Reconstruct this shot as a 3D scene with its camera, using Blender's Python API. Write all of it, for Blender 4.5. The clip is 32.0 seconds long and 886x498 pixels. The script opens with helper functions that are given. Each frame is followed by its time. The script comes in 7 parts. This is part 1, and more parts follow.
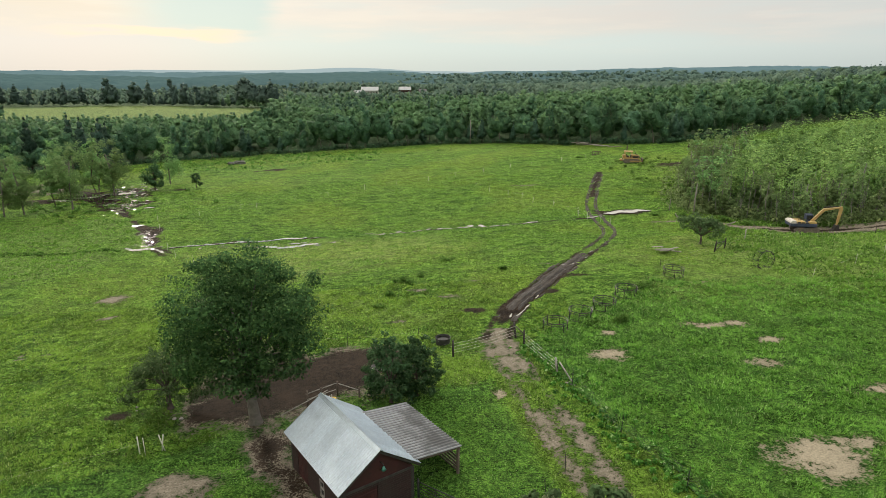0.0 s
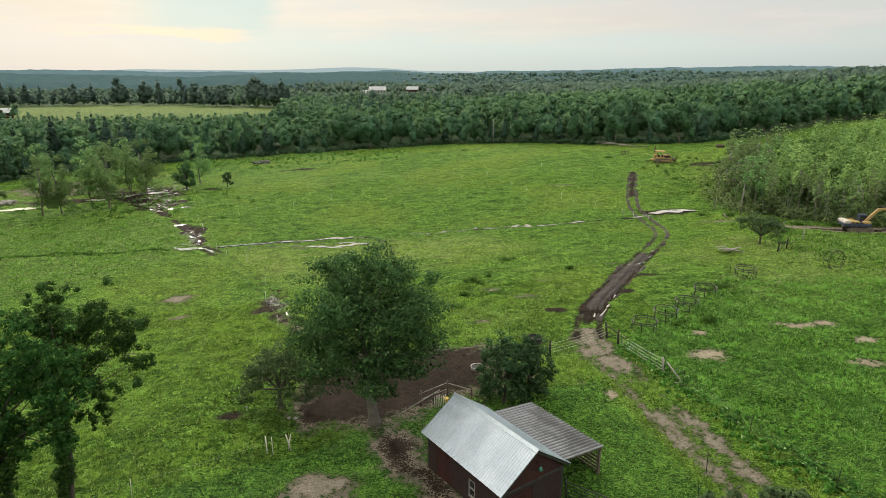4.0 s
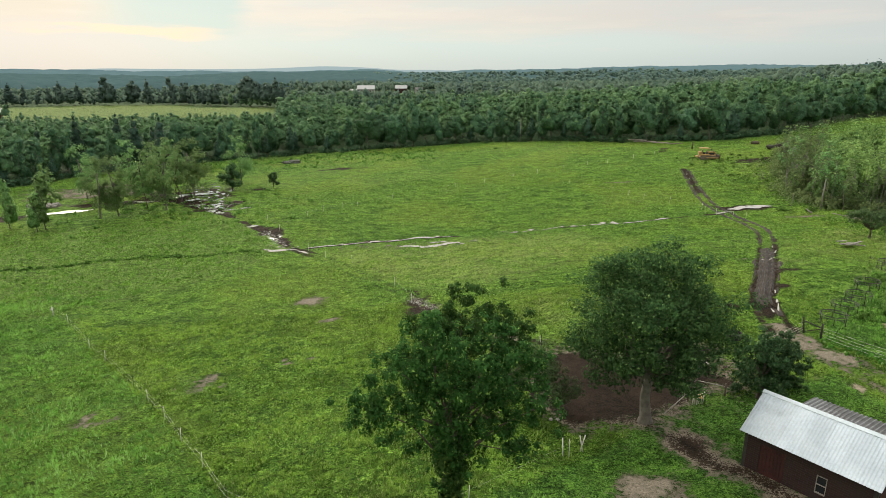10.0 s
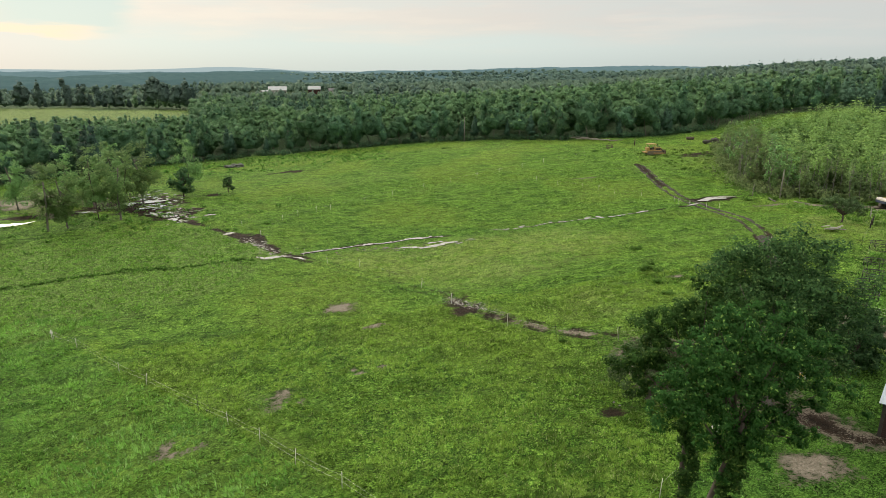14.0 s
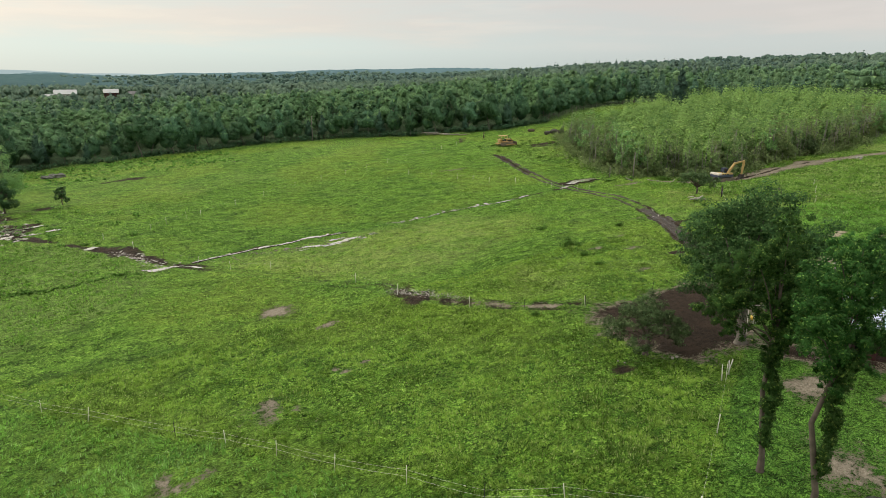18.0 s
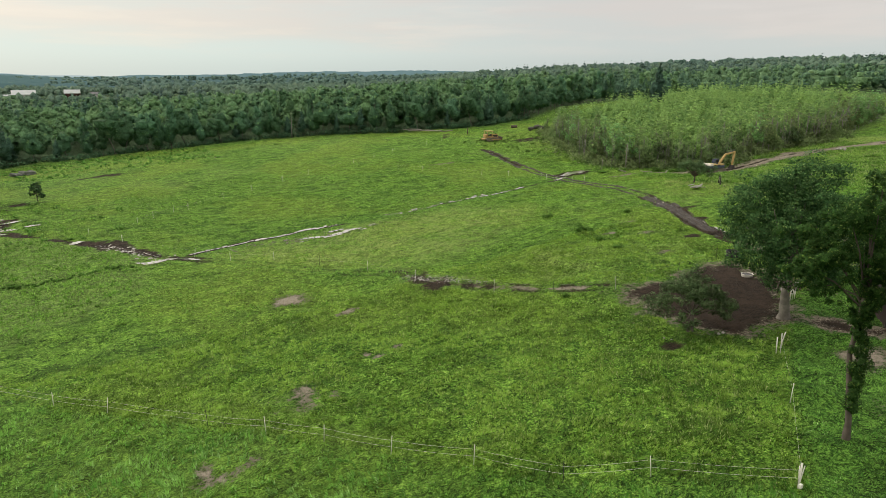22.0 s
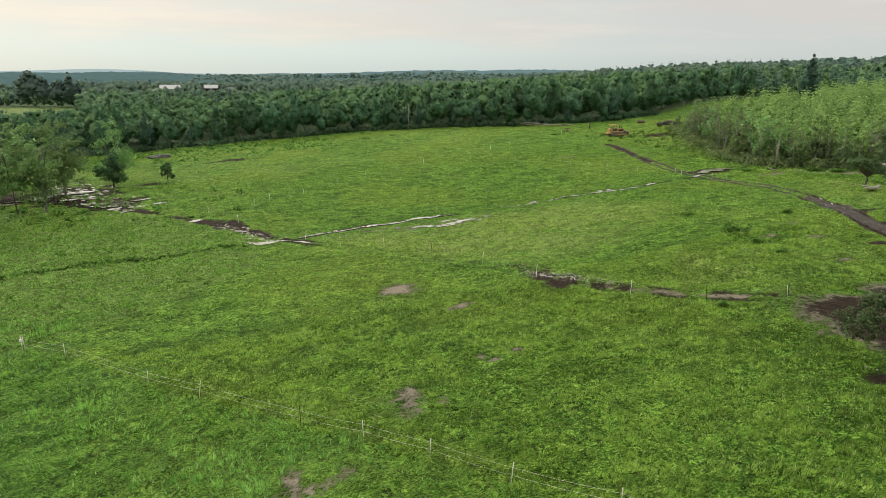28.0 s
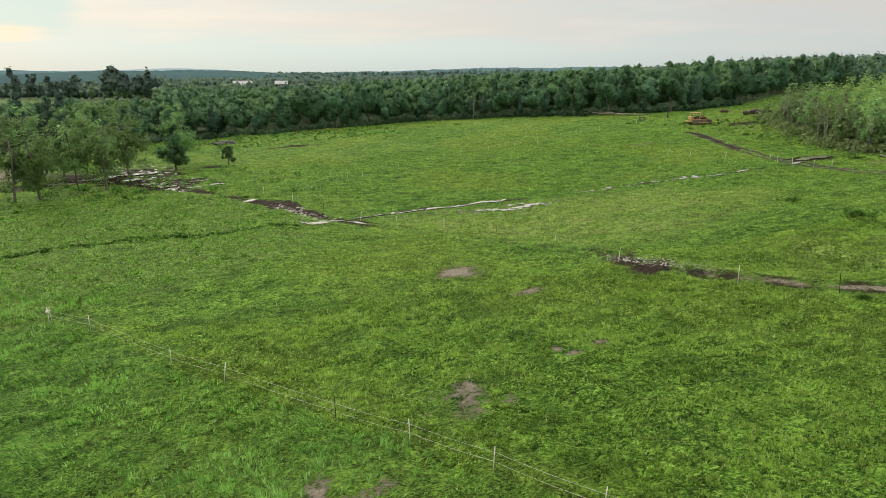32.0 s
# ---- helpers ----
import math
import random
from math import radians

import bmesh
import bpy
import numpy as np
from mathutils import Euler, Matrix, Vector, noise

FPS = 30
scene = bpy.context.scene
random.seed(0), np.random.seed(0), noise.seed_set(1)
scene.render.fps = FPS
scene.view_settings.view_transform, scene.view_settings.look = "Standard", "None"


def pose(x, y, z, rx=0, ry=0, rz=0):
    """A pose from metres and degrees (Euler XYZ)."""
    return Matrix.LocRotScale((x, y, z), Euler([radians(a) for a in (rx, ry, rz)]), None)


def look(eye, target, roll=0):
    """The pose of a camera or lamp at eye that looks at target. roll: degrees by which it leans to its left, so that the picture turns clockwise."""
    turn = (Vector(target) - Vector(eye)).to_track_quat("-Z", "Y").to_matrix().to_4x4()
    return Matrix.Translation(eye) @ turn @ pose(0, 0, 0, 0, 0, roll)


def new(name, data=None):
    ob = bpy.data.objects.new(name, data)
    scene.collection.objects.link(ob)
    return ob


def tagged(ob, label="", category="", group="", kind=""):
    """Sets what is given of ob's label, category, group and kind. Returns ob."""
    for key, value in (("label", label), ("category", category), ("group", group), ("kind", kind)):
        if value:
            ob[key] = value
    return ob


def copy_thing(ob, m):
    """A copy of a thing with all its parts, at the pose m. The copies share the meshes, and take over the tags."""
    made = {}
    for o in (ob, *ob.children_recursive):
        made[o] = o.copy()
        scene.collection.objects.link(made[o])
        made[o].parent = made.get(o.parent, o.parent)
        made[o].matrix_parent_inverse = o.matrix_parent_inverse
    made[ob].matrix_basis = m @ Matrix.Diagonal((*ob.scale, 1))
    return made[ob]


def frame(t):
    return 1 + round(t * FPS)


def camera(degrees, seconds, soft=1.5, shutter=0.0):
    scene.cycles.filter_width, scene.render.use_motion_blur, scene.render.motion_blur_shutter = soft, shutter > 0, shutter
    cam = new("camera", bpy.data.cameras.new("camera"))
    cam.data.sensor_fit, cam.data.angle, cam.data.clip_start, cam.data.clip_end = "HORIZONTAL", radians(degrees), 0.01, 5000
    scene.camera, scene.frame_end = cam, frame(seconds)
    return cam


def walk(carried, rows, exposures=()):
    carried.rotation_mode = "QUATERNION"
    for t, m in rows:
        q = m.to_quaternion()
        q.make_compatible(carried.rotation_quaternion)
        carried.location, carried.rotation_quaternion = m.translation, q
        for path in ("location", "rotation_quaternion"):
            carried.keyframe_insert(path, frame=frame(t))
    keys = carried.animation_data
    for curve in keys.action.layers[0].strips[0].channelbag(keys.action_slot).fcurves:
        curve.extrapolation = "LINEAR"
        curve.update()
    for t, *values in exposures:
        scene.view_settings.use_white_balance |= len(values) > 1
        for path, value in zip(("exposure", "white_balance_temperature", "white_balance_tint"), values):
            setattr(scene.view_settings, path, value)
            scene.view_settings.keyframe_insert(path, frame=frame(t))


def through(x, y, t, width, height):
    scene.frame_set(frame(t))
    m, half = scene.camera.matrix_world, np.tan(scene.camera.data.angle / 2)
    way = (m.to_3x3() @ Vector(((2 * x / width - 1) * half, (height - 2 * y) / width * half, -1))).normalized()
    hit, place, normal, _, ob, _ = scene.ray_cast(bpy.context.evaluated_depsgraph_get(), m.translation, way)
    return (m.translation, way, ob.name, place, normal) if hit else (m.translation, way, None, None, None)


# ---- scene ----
cam = camera(71.2, 32.0, soft=0.7)
METRES, EYE, TILT, LEAN, TURN = 72.0, 21.7, -15.8, 0.0, 0.0
ROWS = [
    (0.0, 0.0, 0.0, 0.0, 0.0, 0.0, -0.0),
    (0.5, -0.0065, 0.0001, -0.0001, 0.02, 0.01, -0.03),
    (1.0, -0.0155, 0.0001, -0.0, 0.03, 0.01, -0.04),
    (1.5, -0.0266, 0.0002, -0.0, 0.05, 0.0, -0.04),
    (2.0, -0.0395, 0.0004, 0.0001, 0.07, 0.0, -0.04),
    (2.5, -0.0538, 0.0006, -0.0, 0.08, -0.0, -0.05),
    (3.0, -0.0693, 0.0008, -0.0, 0.09, -0.02, -0.06),
    (3.5, -0.0863, 0.0012, -0.0002, 0.1, -0.02, -0.07),
    (5.5, -0.1644, 0.0028, -0.0005, 0.15, -0.05, -0.05),
    (6.0, -0.1857, 0.0035, -0.0008, 0.14, -0.05, -0.03),
    (6.5, -0.2071, 0.0036, -0.0011, 0.15, -0.05, -0.03),
    (7.0, -0.2288, 0.0047, -0.0009, -0.04, -0.06, 0.01),
    (7.5, -0.2503, 0.0057, -0.0006, -0.33, -0.09, 0.12),
    (8.0, -0.2723, 0.007, -0.0003, -0.62, -0.1, 0.22),
    (8.5, -0.2947, 0.0082, -0.0003, -0.94, -0.1, 0.3),
    (9.0, -0.3171, 0.01, 0.0002, -1.29, -0.13, 0.4),
    (9.5, -0.3399, 0.0116, 0.0004, -1.71, -0.13, 0.53),
    (10.0, -0.3629, 0.0137, 0.0004, -2.17, -0.13, 0.65),
    (10.5, -0.3861, 0.016, 0.0006, -3.09, -0.14, 0.92),
    (11.0, -0.4094, 0.0193, 0.0014, -4.33, -0.18, 1.28),
    (11.5, -0.4335, 0.023, 0.0018, -5.61, -0.19, 1.65),
    (12.0, -0.4575, 0.0273, 0.0024, -6.69, -0.19, 1.92),
    (12.5, -0.4812, 0.0319, 0.0036, -7.43, -0.21, 2.12),
    (13.0, -0.5047, 0.0366, 0.0042, -7.82, -0.21, 2.24),
    (13.5, -0.5282, 0.0416, 0.0042, -8.86, -0.23, 2.5),
    (14.0, -0.5509, 0.0472, 0.0044, -10.5, -0.31, 2.97),
    (14.5, -0.5744, 0.0539, 0.0038, -12.22, -0.36, 3.42),
    (16.5, -0.6629, 0.0868, 0.0019, -20.15, -0.9, 5.66),
    (17.0, -0.682, 0.0964, 0.0014, -22.4, -1.1, 6.28),
    (17.5, -0.6985, 0.1059, 0.0005, -24.67, -1.34, 6.88),
    (18.0, -0.7121, 0.115, -0.0009, -26.92, -1.6, 7.49),
    (18.5, -0.7234, 0.124, -0.003, -29.07, -1.85, 8.01),
    (19.0, -0.7328, 0.1327, -0.0057, -29.8, -1.91, 8.16),
    (19.5, -0.7408, 0.1408, -0.0094, -29.81, -1.85, 8.12),
    (20.0, -0.7478, 0.1484, -0.0139, -29.82, -1.83, 8.11),
    (20.5, -0.7535, 0.1551, -0.0166, -29.84, -1.8, 8.1),
    (21.0, -0.7583, 0.1612, -0.0182, -29.84, -1.78, 8.09),
    (21.5, -0.762, 0.1666, -0.0185, -29.84, -1.75, 8.08),
    (22.0, -0.7648, 0.1714, -0.0178, -29.86, -1.72, 8.08),
    (22.5, -0.7667, 0.1761, -0.0173, -29.84, -1.73, 8.08),
    (23.0, -0.767, 0.1816, -0.0174, -29.79, -1.7, 8.04),
    (23.5, -0.7663, 0.1878, -0.018, -29.73, -1.67, 8.01),
    (24.0, -0.765, 0.1941, -0.0188, -29.67, -1.65, 7.98),
    (24.5, -0.7632, 0.2008, -0.0198, -29.21, -1.58, 7.83),
    (25.0, -0.7608, 0.208, -0.0215, -28.06, -1.43, 7.51),
    (25.5, -0.758, 0.2157, -0.0232, -26.84, -1.26, 7.17),
    (27.5, -0.7453, 0.2507, -0.0283, -21.24, -0.69, 5.65),
    (28.0, -0.7421, 0.2602, -0.0295, -19.82, -0.57, 5.25),
    (28.5, -0.7389, 0.2699, -0.0306, -18.41, -0.46, 4.87),
    (29.0, -0.7359, 0.28, -0.0318, -17.11, -0.37, 4.53),
    (29.5, -0.733, 0.2907, -0.0344, -16.05, -0.3, 4.26),
    (30.0, -0.7302, 0.3019, -0.038, -15.5, -0.28, 4.14),
    (30.5, -0.7272, 0.3134, -0.0417, -15.11, -0.26, 4.05),
    (31.0, -0.7244, 0.3249, -0.0456, -14.76, -0.25, 3.99),
    (31.5, -0.7214, 0.3369, -0.0496, -14.4, -0.25, 3.91),
    (32.0, -0.7183, 0.349, -0.0534, -14.08, -0.22, 3.85),
]
walk(cam, [(t, pose(0, 0, EYE, TILT, LEAN, TURN) @ pose(METRES * x, METRES * y, METRES * z, 90 + pitch, roll, yaw)) for t, x, y, z, yaw, pitch, roll in ROWS])

# ---- sky and sun ----
SUN_AZ, SUN_EL = -28.0, 25.0      # degrees: from the view's first heading to its left, above the horizon
world = bpy.data.worlds.new("evening_sky")
scene.world = world
world.use_nodes = True


class Net:
    """A short hand for node trees."""

    def __init__(self, tree):
        self.t = tree
        tree.nodes.clear()

    def n(self, kind, **kw):
        node = self.t.nodes.new(kind)
        for k, v in kw.items():
            if k == "operation":
                node.operation = v
            elif k == "attribute_name":
                node.attribute_name = v
            elif k == "sky_type":
                node.sky_type = v
            elif k == "sun_disc":
                node.sun_disc = v
            elif k == "vector_type":
                node.vector_type = v
            elif k == "convert_from":
                node.convert_from = v
            elif k == "convert_to":
                node.convert_to = v
        return node

    def l(self, a, b):
        self.t.links.new(a, b)

    def math(self, op, a, b=None, c=None, clamp=False):
        node = self.t.nodes.new("ShaderNodeMath")
        node.operation, node.use_clamp = op, clamp
        for k, v in enumerate((a, b, c)):
            if v is None:
                continue
            if isinstance(v, (int, float)):
                node.inputs[k].default_value = v
            else:
                self.l(v, node.inputs[k])
        return node.outputs[0]

    def mix(self, f, a, b):
        node = self.t.nodes.new("ShaderNodeMix")
        node.data_type = "RGBA"
        for k, v in ((0, f), (6, a), (7, b)):
            if isinstance(v, (int, float)):
                node.inputs[k].default_value = v
            elif isinstance(v, tuple):
                node.inputs[k].default_value = (*v, 1)
            else:
                self.l(v, node.inputs[k])
        return node.outputs[2]

    def noise(self, vec, scale, detail=4, rough=0.55, out="Fac"):
        node = self.n("ShaderNodeTexNoise")
        node.inputs["Scale"].default_value = scale
        node.inputs["Detail"].default_value = detail
        node.inputs["Roughness"].default_value = rough
        if vec is not None:
            self.l(vec, node.inputs["Vector"])
        return node.outputs[out]

    def step(self, v, lo, hi):
        node = self.n("ShaderNodeMapRange")
        node.interpolation_type = "SMOOTHSTEP"
        node.inputs["From Min"].default_value = lo
        node.inputs["From Max"].default_value = hi
        self.l(v, node.inputs["Value"])
        return node.outputs["Result"]


w = Net(world.node_tree)
coord = w.n("ShaderNodeTexCoord")
sep = w.n("ShaderNodeSeparateXYZ")
w.l(coord.outputs["Generated"], sep.inputs[0])
up = sep.outputs[2]
mapped = w.n("ShaderNodeMapping")
mapped.inputs["Scale"].default_value = (1.5, 1.5, 13.0)
mapped.inputs["Location"].default_value = (0.35, 0.1, 0.0)
w.l(coord.outputs["Generated"], mapped.inputs["Vector"])
bank = w.noise(mapped.outputs[0], 1.15, 5, 0.5)
wisps = w.noise(mapped.outputs[0], 3.1, 6, 0.55)
holes = w.noise(mapped.outputs[0], 2.0, 5, 0.6)
azimuth = w.math("MULTIPLY", w.math("ARCTAN2", sep.outputs[0], sep.outputs[1]), 57.2958)
drift = w.math("SUBTRACT", wisps, 0.5)
ragged_az = w.math("ADD", azimuth, w.math("MULTIPLY", drift, 5.0))
ragged_up = w.math("ADD", up, w.math("MULTIPLY", drift, 0.060))
west = w.math("SUBTRACT", 1.0, w.step(azimuth, -30, -12))      # towards the hidden sun
east = w.step(azimuth, 8, 50)
horizon = w.mix(west, w.mix(east, (0.590, 0.675, 0.650), (0.520, 0.580, 0.568)), (0.645, 0.660, 0.650))
middle = w.mix(west, w.mix(east, (0.675, 0.765, 0.725), (0.600, 0.645, 0.630)), (0.735, 0.715, 0.685))
low = w.mix(w.step(up, 0.0, 0.045), horizon, middle)
cloud = w.mix(west, w.mix(w.step(azimuth, -10, 45), (0.820, 0.760, 0.670), (0.680, 0.640, 0.605)), (0.80, 0.715, 0.590))
base_line = w.math("MULTIPLY_ADD", w.step(azimuth, -14, 12), -0.008, 0.062)
height_mask = w.step(w.math("SUBTRACT", ragged_up, base_line), -0.022, 0.026)
soft = w.math("MULTIPLY", w.step(w.math("ADD", bank, w.math("MULTIPLY", up, 2.0)), 0.36, 0.66), height_mask)
tinted = w.mix(soft, low, cloud)
tinted = w.mix(w.math("MULTIPLY", w.math("MULTIPLY", w.step(wisps, 0.46, 0.66), height_mask), 0.40), tinted, w.mix(east, (0.93, 0.84, 0.71), (0.75, 0.70, 0.66)))
tinted = w.mix(w.math("MULTIPLY", w.math("MULTIPLY", w.math("SUBTRACT", 1.0, w.step(holes, 0.36, 0.50)), height_mask), 0.35), tinted, middle)
# a gap in the cloud with a straight eastern rim, glowing along its lower edge
gap = w.math("MULTIPLY", w.step(ragged_az, -28.0, -21.0), w.math("SUBTRACT", 1.0, w.step(w.math("ADD", azimuth, w.math("MULTIPLY", w.math("SUBTRACT", holes, 0.5), 5.0)), -15.8, -13.2)))
gap_low = w.math("MULTIPLY", w.step(w.math("ADD", ragged_up, w.math("MULTIPLY", w.math("SUBTRACT", holes, 0.5), 0.06)), 0.052, 0.070), w.step(w.math("ADD", bank, w.math("MULTIPLY", holes, 0.6)), 0.55, 0.72))
rim_low = w.math("MULTIPLY", w.step(ragged_up, 0.044, 0.052), w.math("SUBTRACT", 1.0, w.step(ragged_up, 0.056, 0.064)))
rim = w.math("MULTIPLY", w.math("MULTIPLY", rim_low, w.step(ragged_az, -34, -27)), w.math("SUBTRACT", 1.0, w.step(ragged_az, -20, -15)))
tinted = w.mix(w.math("MULTIPLY", rim, w.step(holes, 0.40, 0.56)), tinted, (0.98, 0.79, 0.58))
tinted = w.mix(w.math("MULTIPLY", w.math("MULTIPLY", gap, gap_low), 0.9), tinted, (0.600, 0.730, 0.685))
zenith = w.math("ADD", 0.95, w.math("MULTIPLY", w.step(up, 0.12, 0.85), 1.2))
deck = w.n("ShaderNodeBackground")
w.l(tinted, deck.inputs["Color"])
w.l(zenith, deck.inputs["Strength"])
sky = w.n("ShaderNodeTexSky", sky_type="NISHITA", sun_disc=False)
sky.sun_elevation, sky.sun_rotation = radians(SUN_EL), radians(SUN_AZ)
clear = w.n("ShaderNodeBackground")
w.l(sky.outputs[0], clear.inputs["Color"])
clear.inputs["Strength"].default_value = 0.009
both = w.n("ShaderNodeAddShader")
w.l(deck.outputs[0], both.inputs[0])
w.l(clear.outputs[0], both.inputs[1])
w.l(both.outputs[0], w.n("ShaderNodeOutputWorld").inputs["Surface"])

sun = new("sun", bpy.data.lights.new("sun", "SUN"))
sun.data.energy, sun.data.angle, sun.data.color = 2.1, radians(9), (1.0, 0.90, 0.76)
sun.matrix_basis = look((math.sin(radians(SUN_AZ)) * math.cos(radians(SUN_EL)) * 50, math.cos(radians(SUN_AZ)) * math.cos(radians(SUN_EL)) * 50, math.sin(radians(SUN_EL)) * 50), (0, 0, 0))

# ---- materials ----


def material(name):
    m = bpy.data.materials.new(name)
    m.use_nodes = True
    k = Net(m.node_tree)
    out = k.n("ShaderNodeOutputMaterial")
    b = k.n("ShaderNodeBsdfPrincipled")
    k.l(b.outputs[0], out.inputs["Surface"])
    return m, k, b, out


def bump(k, b, height, strength, distance):
    node = k.n("ShaderNodeBump")
    node.inputs["Strength"].default_value, node.inputs["Distance"].default_value = strength, distance
    k.l(height, node.inputs["Height"])
    k.l(node.outputs[0], b.inputs["Normal"])


def worn(name, a, b, c=None, scale=3.0, rough=0.7, metal=0.0, relief=0.3, depth=0.01, spec=0.5, per_object=0.0):
    """A surface of two tones with stains of a third, and fine relief."""
    m, k, s, _ = material(name)
    pos = k.n("ShaderNodeTexCoord").outputs["Object"]
    grain = k.noise(pos, scale * 9, 5, 0.65)
    col = k.mix(k.step(k.noise(pos, scale, 4), 0.3, 0.7), a, b)
    if c:
        col = k.mix(k.math("MULTIPLY", k.step(k.noise(pos, scale * 0.45, 6, 0.7), 0.52, 0.68), 0.8), col, c)
    hsv = k.n("ShaderNodeHueSaturation")
    k.l(col, hsv.inputs["Color"])
    value = k.math("MULTIPLY_ADD", grain, 0.5, 0.75)
    if per_object:
        value = k.math("MULTIPLY", value, k.math("MULTIPLY_ADD", k.n("ShaderNodeObjectInfo").outputs["Random"], per_object, 1 - per_object / 2))
    k.l(value, hsv.inputs["Value"])
    k.l(hsv.outputs[0], s.inputs["Base Color"])
    k.l(k.math("MULTIPLY_ADD", grain, 0.3, rough - 0.15, clamp=True), s.inputs["Roughness"])
    s.inputs["Metallic"].default_value = metal
    s.inputs["Specular IOR Level"].default_value = spec
    bump(k, s, grain, relief, depth)
    return m


def foliage(name, dark, light, tip, through=0.3, rough=0.55, puff=True, speckle=0.35):
    """Leaves: each card its own tone, each tree a little different, light passing through."""
    m, k, s, out = material(name)
    isl = k.n("ShaderNodeNewGeometry").outputs["Random Per Island"]
    own = k.n("ShaderNodeObjectInfo").outputs["Random"]
    pos = k.n("ShaderNodeTexCoord").outputs["Object"]
    patch = k.noise(pos, 0.35, 3)
    tint = k.n("ShaderNodeAttribute", attribute_name="tint").outputs["Fac"]
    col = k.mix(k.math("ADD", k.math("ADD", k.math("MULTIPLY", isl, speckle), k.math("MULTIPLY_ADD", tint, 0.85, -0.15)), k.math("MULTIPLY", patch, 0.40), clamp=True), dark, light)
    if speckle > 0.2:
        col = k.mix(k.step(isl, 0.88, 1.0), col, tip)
    # glaucous patches and the sheen of wind-combed grass, both mixed in as colour
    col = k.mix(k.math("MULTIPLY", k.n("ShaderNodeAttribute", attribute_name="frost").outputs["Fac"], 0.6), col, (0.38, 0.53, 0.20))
    hsv = k.n("ShaderNodeHueSaturation")
    k.l(col, hsv.inputs["Color"])
    grain = k.step(k.noise(pos, 2.6, 4, 0.7), 0.36, 0.64)
    k.l(k.math("MULTIPLY", k.math("MULTIPLY_ADD", own, 0.5, 0.75), k.math("MULTIPLY_ADD", grain, 0.7, 0.65)), hsv.inputs["Value"])
    k.l(k.math("MULTIPLY_ADD", own, 0.03, 0.485), hsv.inputs["Hue"])
    k.l(hsv.outputs[0], s.inputs["Base Color"])
    s.inputs["Roughness"].default_value = rough + 0.2
    s.inputs["Specular IOR Level"].default_value = 0.08
    tr = k.n("ShaderNodeBsdfTranslucent")
    k.l(hsv.outputs[0], tr.inputs["Color"])
    if puff:      # leaves stand at all angles in a clump: shade by the clump's own round form
        turned = k.n("ShaderNodeVectorTransform", vector_type="NORMAL", convert_from="OBJECT", convert_to="WORLD")
        k.l(k.n("ShaderNodeAttribute", attribute_name="puff").outputs["Vector"], turned.inputs[0])
        k.l(turned.outputs[0], s.inputs["Normal"])
    mixed = k.n("ShaderNodeMixShader")
    mixed.inputs[0].default_value = through
    k.l(s.outputs[0], mixed.inputs[1])
    k.l(tr.outputs[0], mixed.inputs[2])
    k.l(mixed.outputs[0], out.inputs["Surface"])
    return m


# the ground: grass, lush growth, dry grass, earth and mud by where they lie
M_GROUND, k, s, _ = material("pasture")
pos = k.n("ShaderNodeTexCoord").outputs["Object"]


def layer(name):
    return k.n("ShaderNodeAttribute", attribute_name=name).outputs["Fac"]


n_big = k.noise(pos, 0.045, 4)
n_mid = k.noise(pos, 0.35, 5, 0.6)
n_tuft = k.noise(pos, 8.0, 5, 0.75)
n_clump = k.noise(pos, 2.0, 6, 0.72)
combed = k.n("ShaderNodeMapping")
combed.inputs["Scale"].default_value = (0.45, 1.5, 1.0)
combed.inputs["Rotation"].default_value = (0, 0, 0.5)
k.l(pos, combed.inputs["Vector"])
n_swath = k.noise(combed.outputs[0], 0.55, 5, 0.65)


def strands(sx, sy, turn, scale):
    """Blades lying over one another: long thin noise, bent by a slower one."""
    bend = k.n("ShaderNodeTexNoise")
    bend.inputs["Scale"].default_value, bend.inputs["Detail"].default_value = 0.9, 3
    k.l(pos, bend.inputs["Vector"])
    lean = k.n("ShaderNodeVectorMath", operation="MULTIPLY_ADD")
    k.l(bend.outputs["Color"], lean.inputs[0])
    lean.inputs[1].default_value = (1.7, 1.7, 0)
    k.l(pos, lean.inputs[2])
    laid = k.n("ShaderNodeMapping")
    laid.inputs["Scale"].default_value = (sx, sy, 1.0)
    laid.inputs["Rotation"].default_value = (0, 0, turn)
    k.l(lean.outputs[0], laid.inputs["Vector"])
    return k.noise(laid.outputs[0], scale, 3, 0.6)


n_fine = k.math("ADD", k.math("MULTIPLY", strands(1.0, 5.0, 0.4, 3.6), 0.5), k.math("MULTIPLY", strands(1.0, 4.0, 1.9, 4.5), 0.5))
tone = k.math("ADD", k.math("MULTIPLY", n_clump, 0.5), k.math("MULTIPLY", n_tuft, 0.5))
# shaded gaps and sunlit tops of the tussocks are put into the grass colour
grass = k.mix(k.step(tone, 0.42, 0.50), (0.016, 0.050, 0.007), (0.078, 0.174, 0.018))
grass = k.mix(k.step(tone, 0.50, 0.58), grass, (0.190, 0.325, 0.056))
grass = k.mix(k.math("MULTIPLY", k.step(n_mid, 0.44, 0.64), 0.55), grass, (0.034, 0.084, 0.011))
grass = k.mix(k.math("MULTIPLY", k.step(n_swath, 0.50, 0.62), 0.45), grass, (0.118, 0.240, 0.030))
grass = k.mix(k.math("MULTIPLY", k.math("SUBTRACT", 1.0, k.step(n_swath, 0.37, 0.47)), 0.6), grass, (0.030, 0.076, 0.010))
grass = k.mix(k.math("MULTIPLY", k.step(n_big, 0.45, 0.6), 0.35), grass, (0.150, 0.215, 0.030))
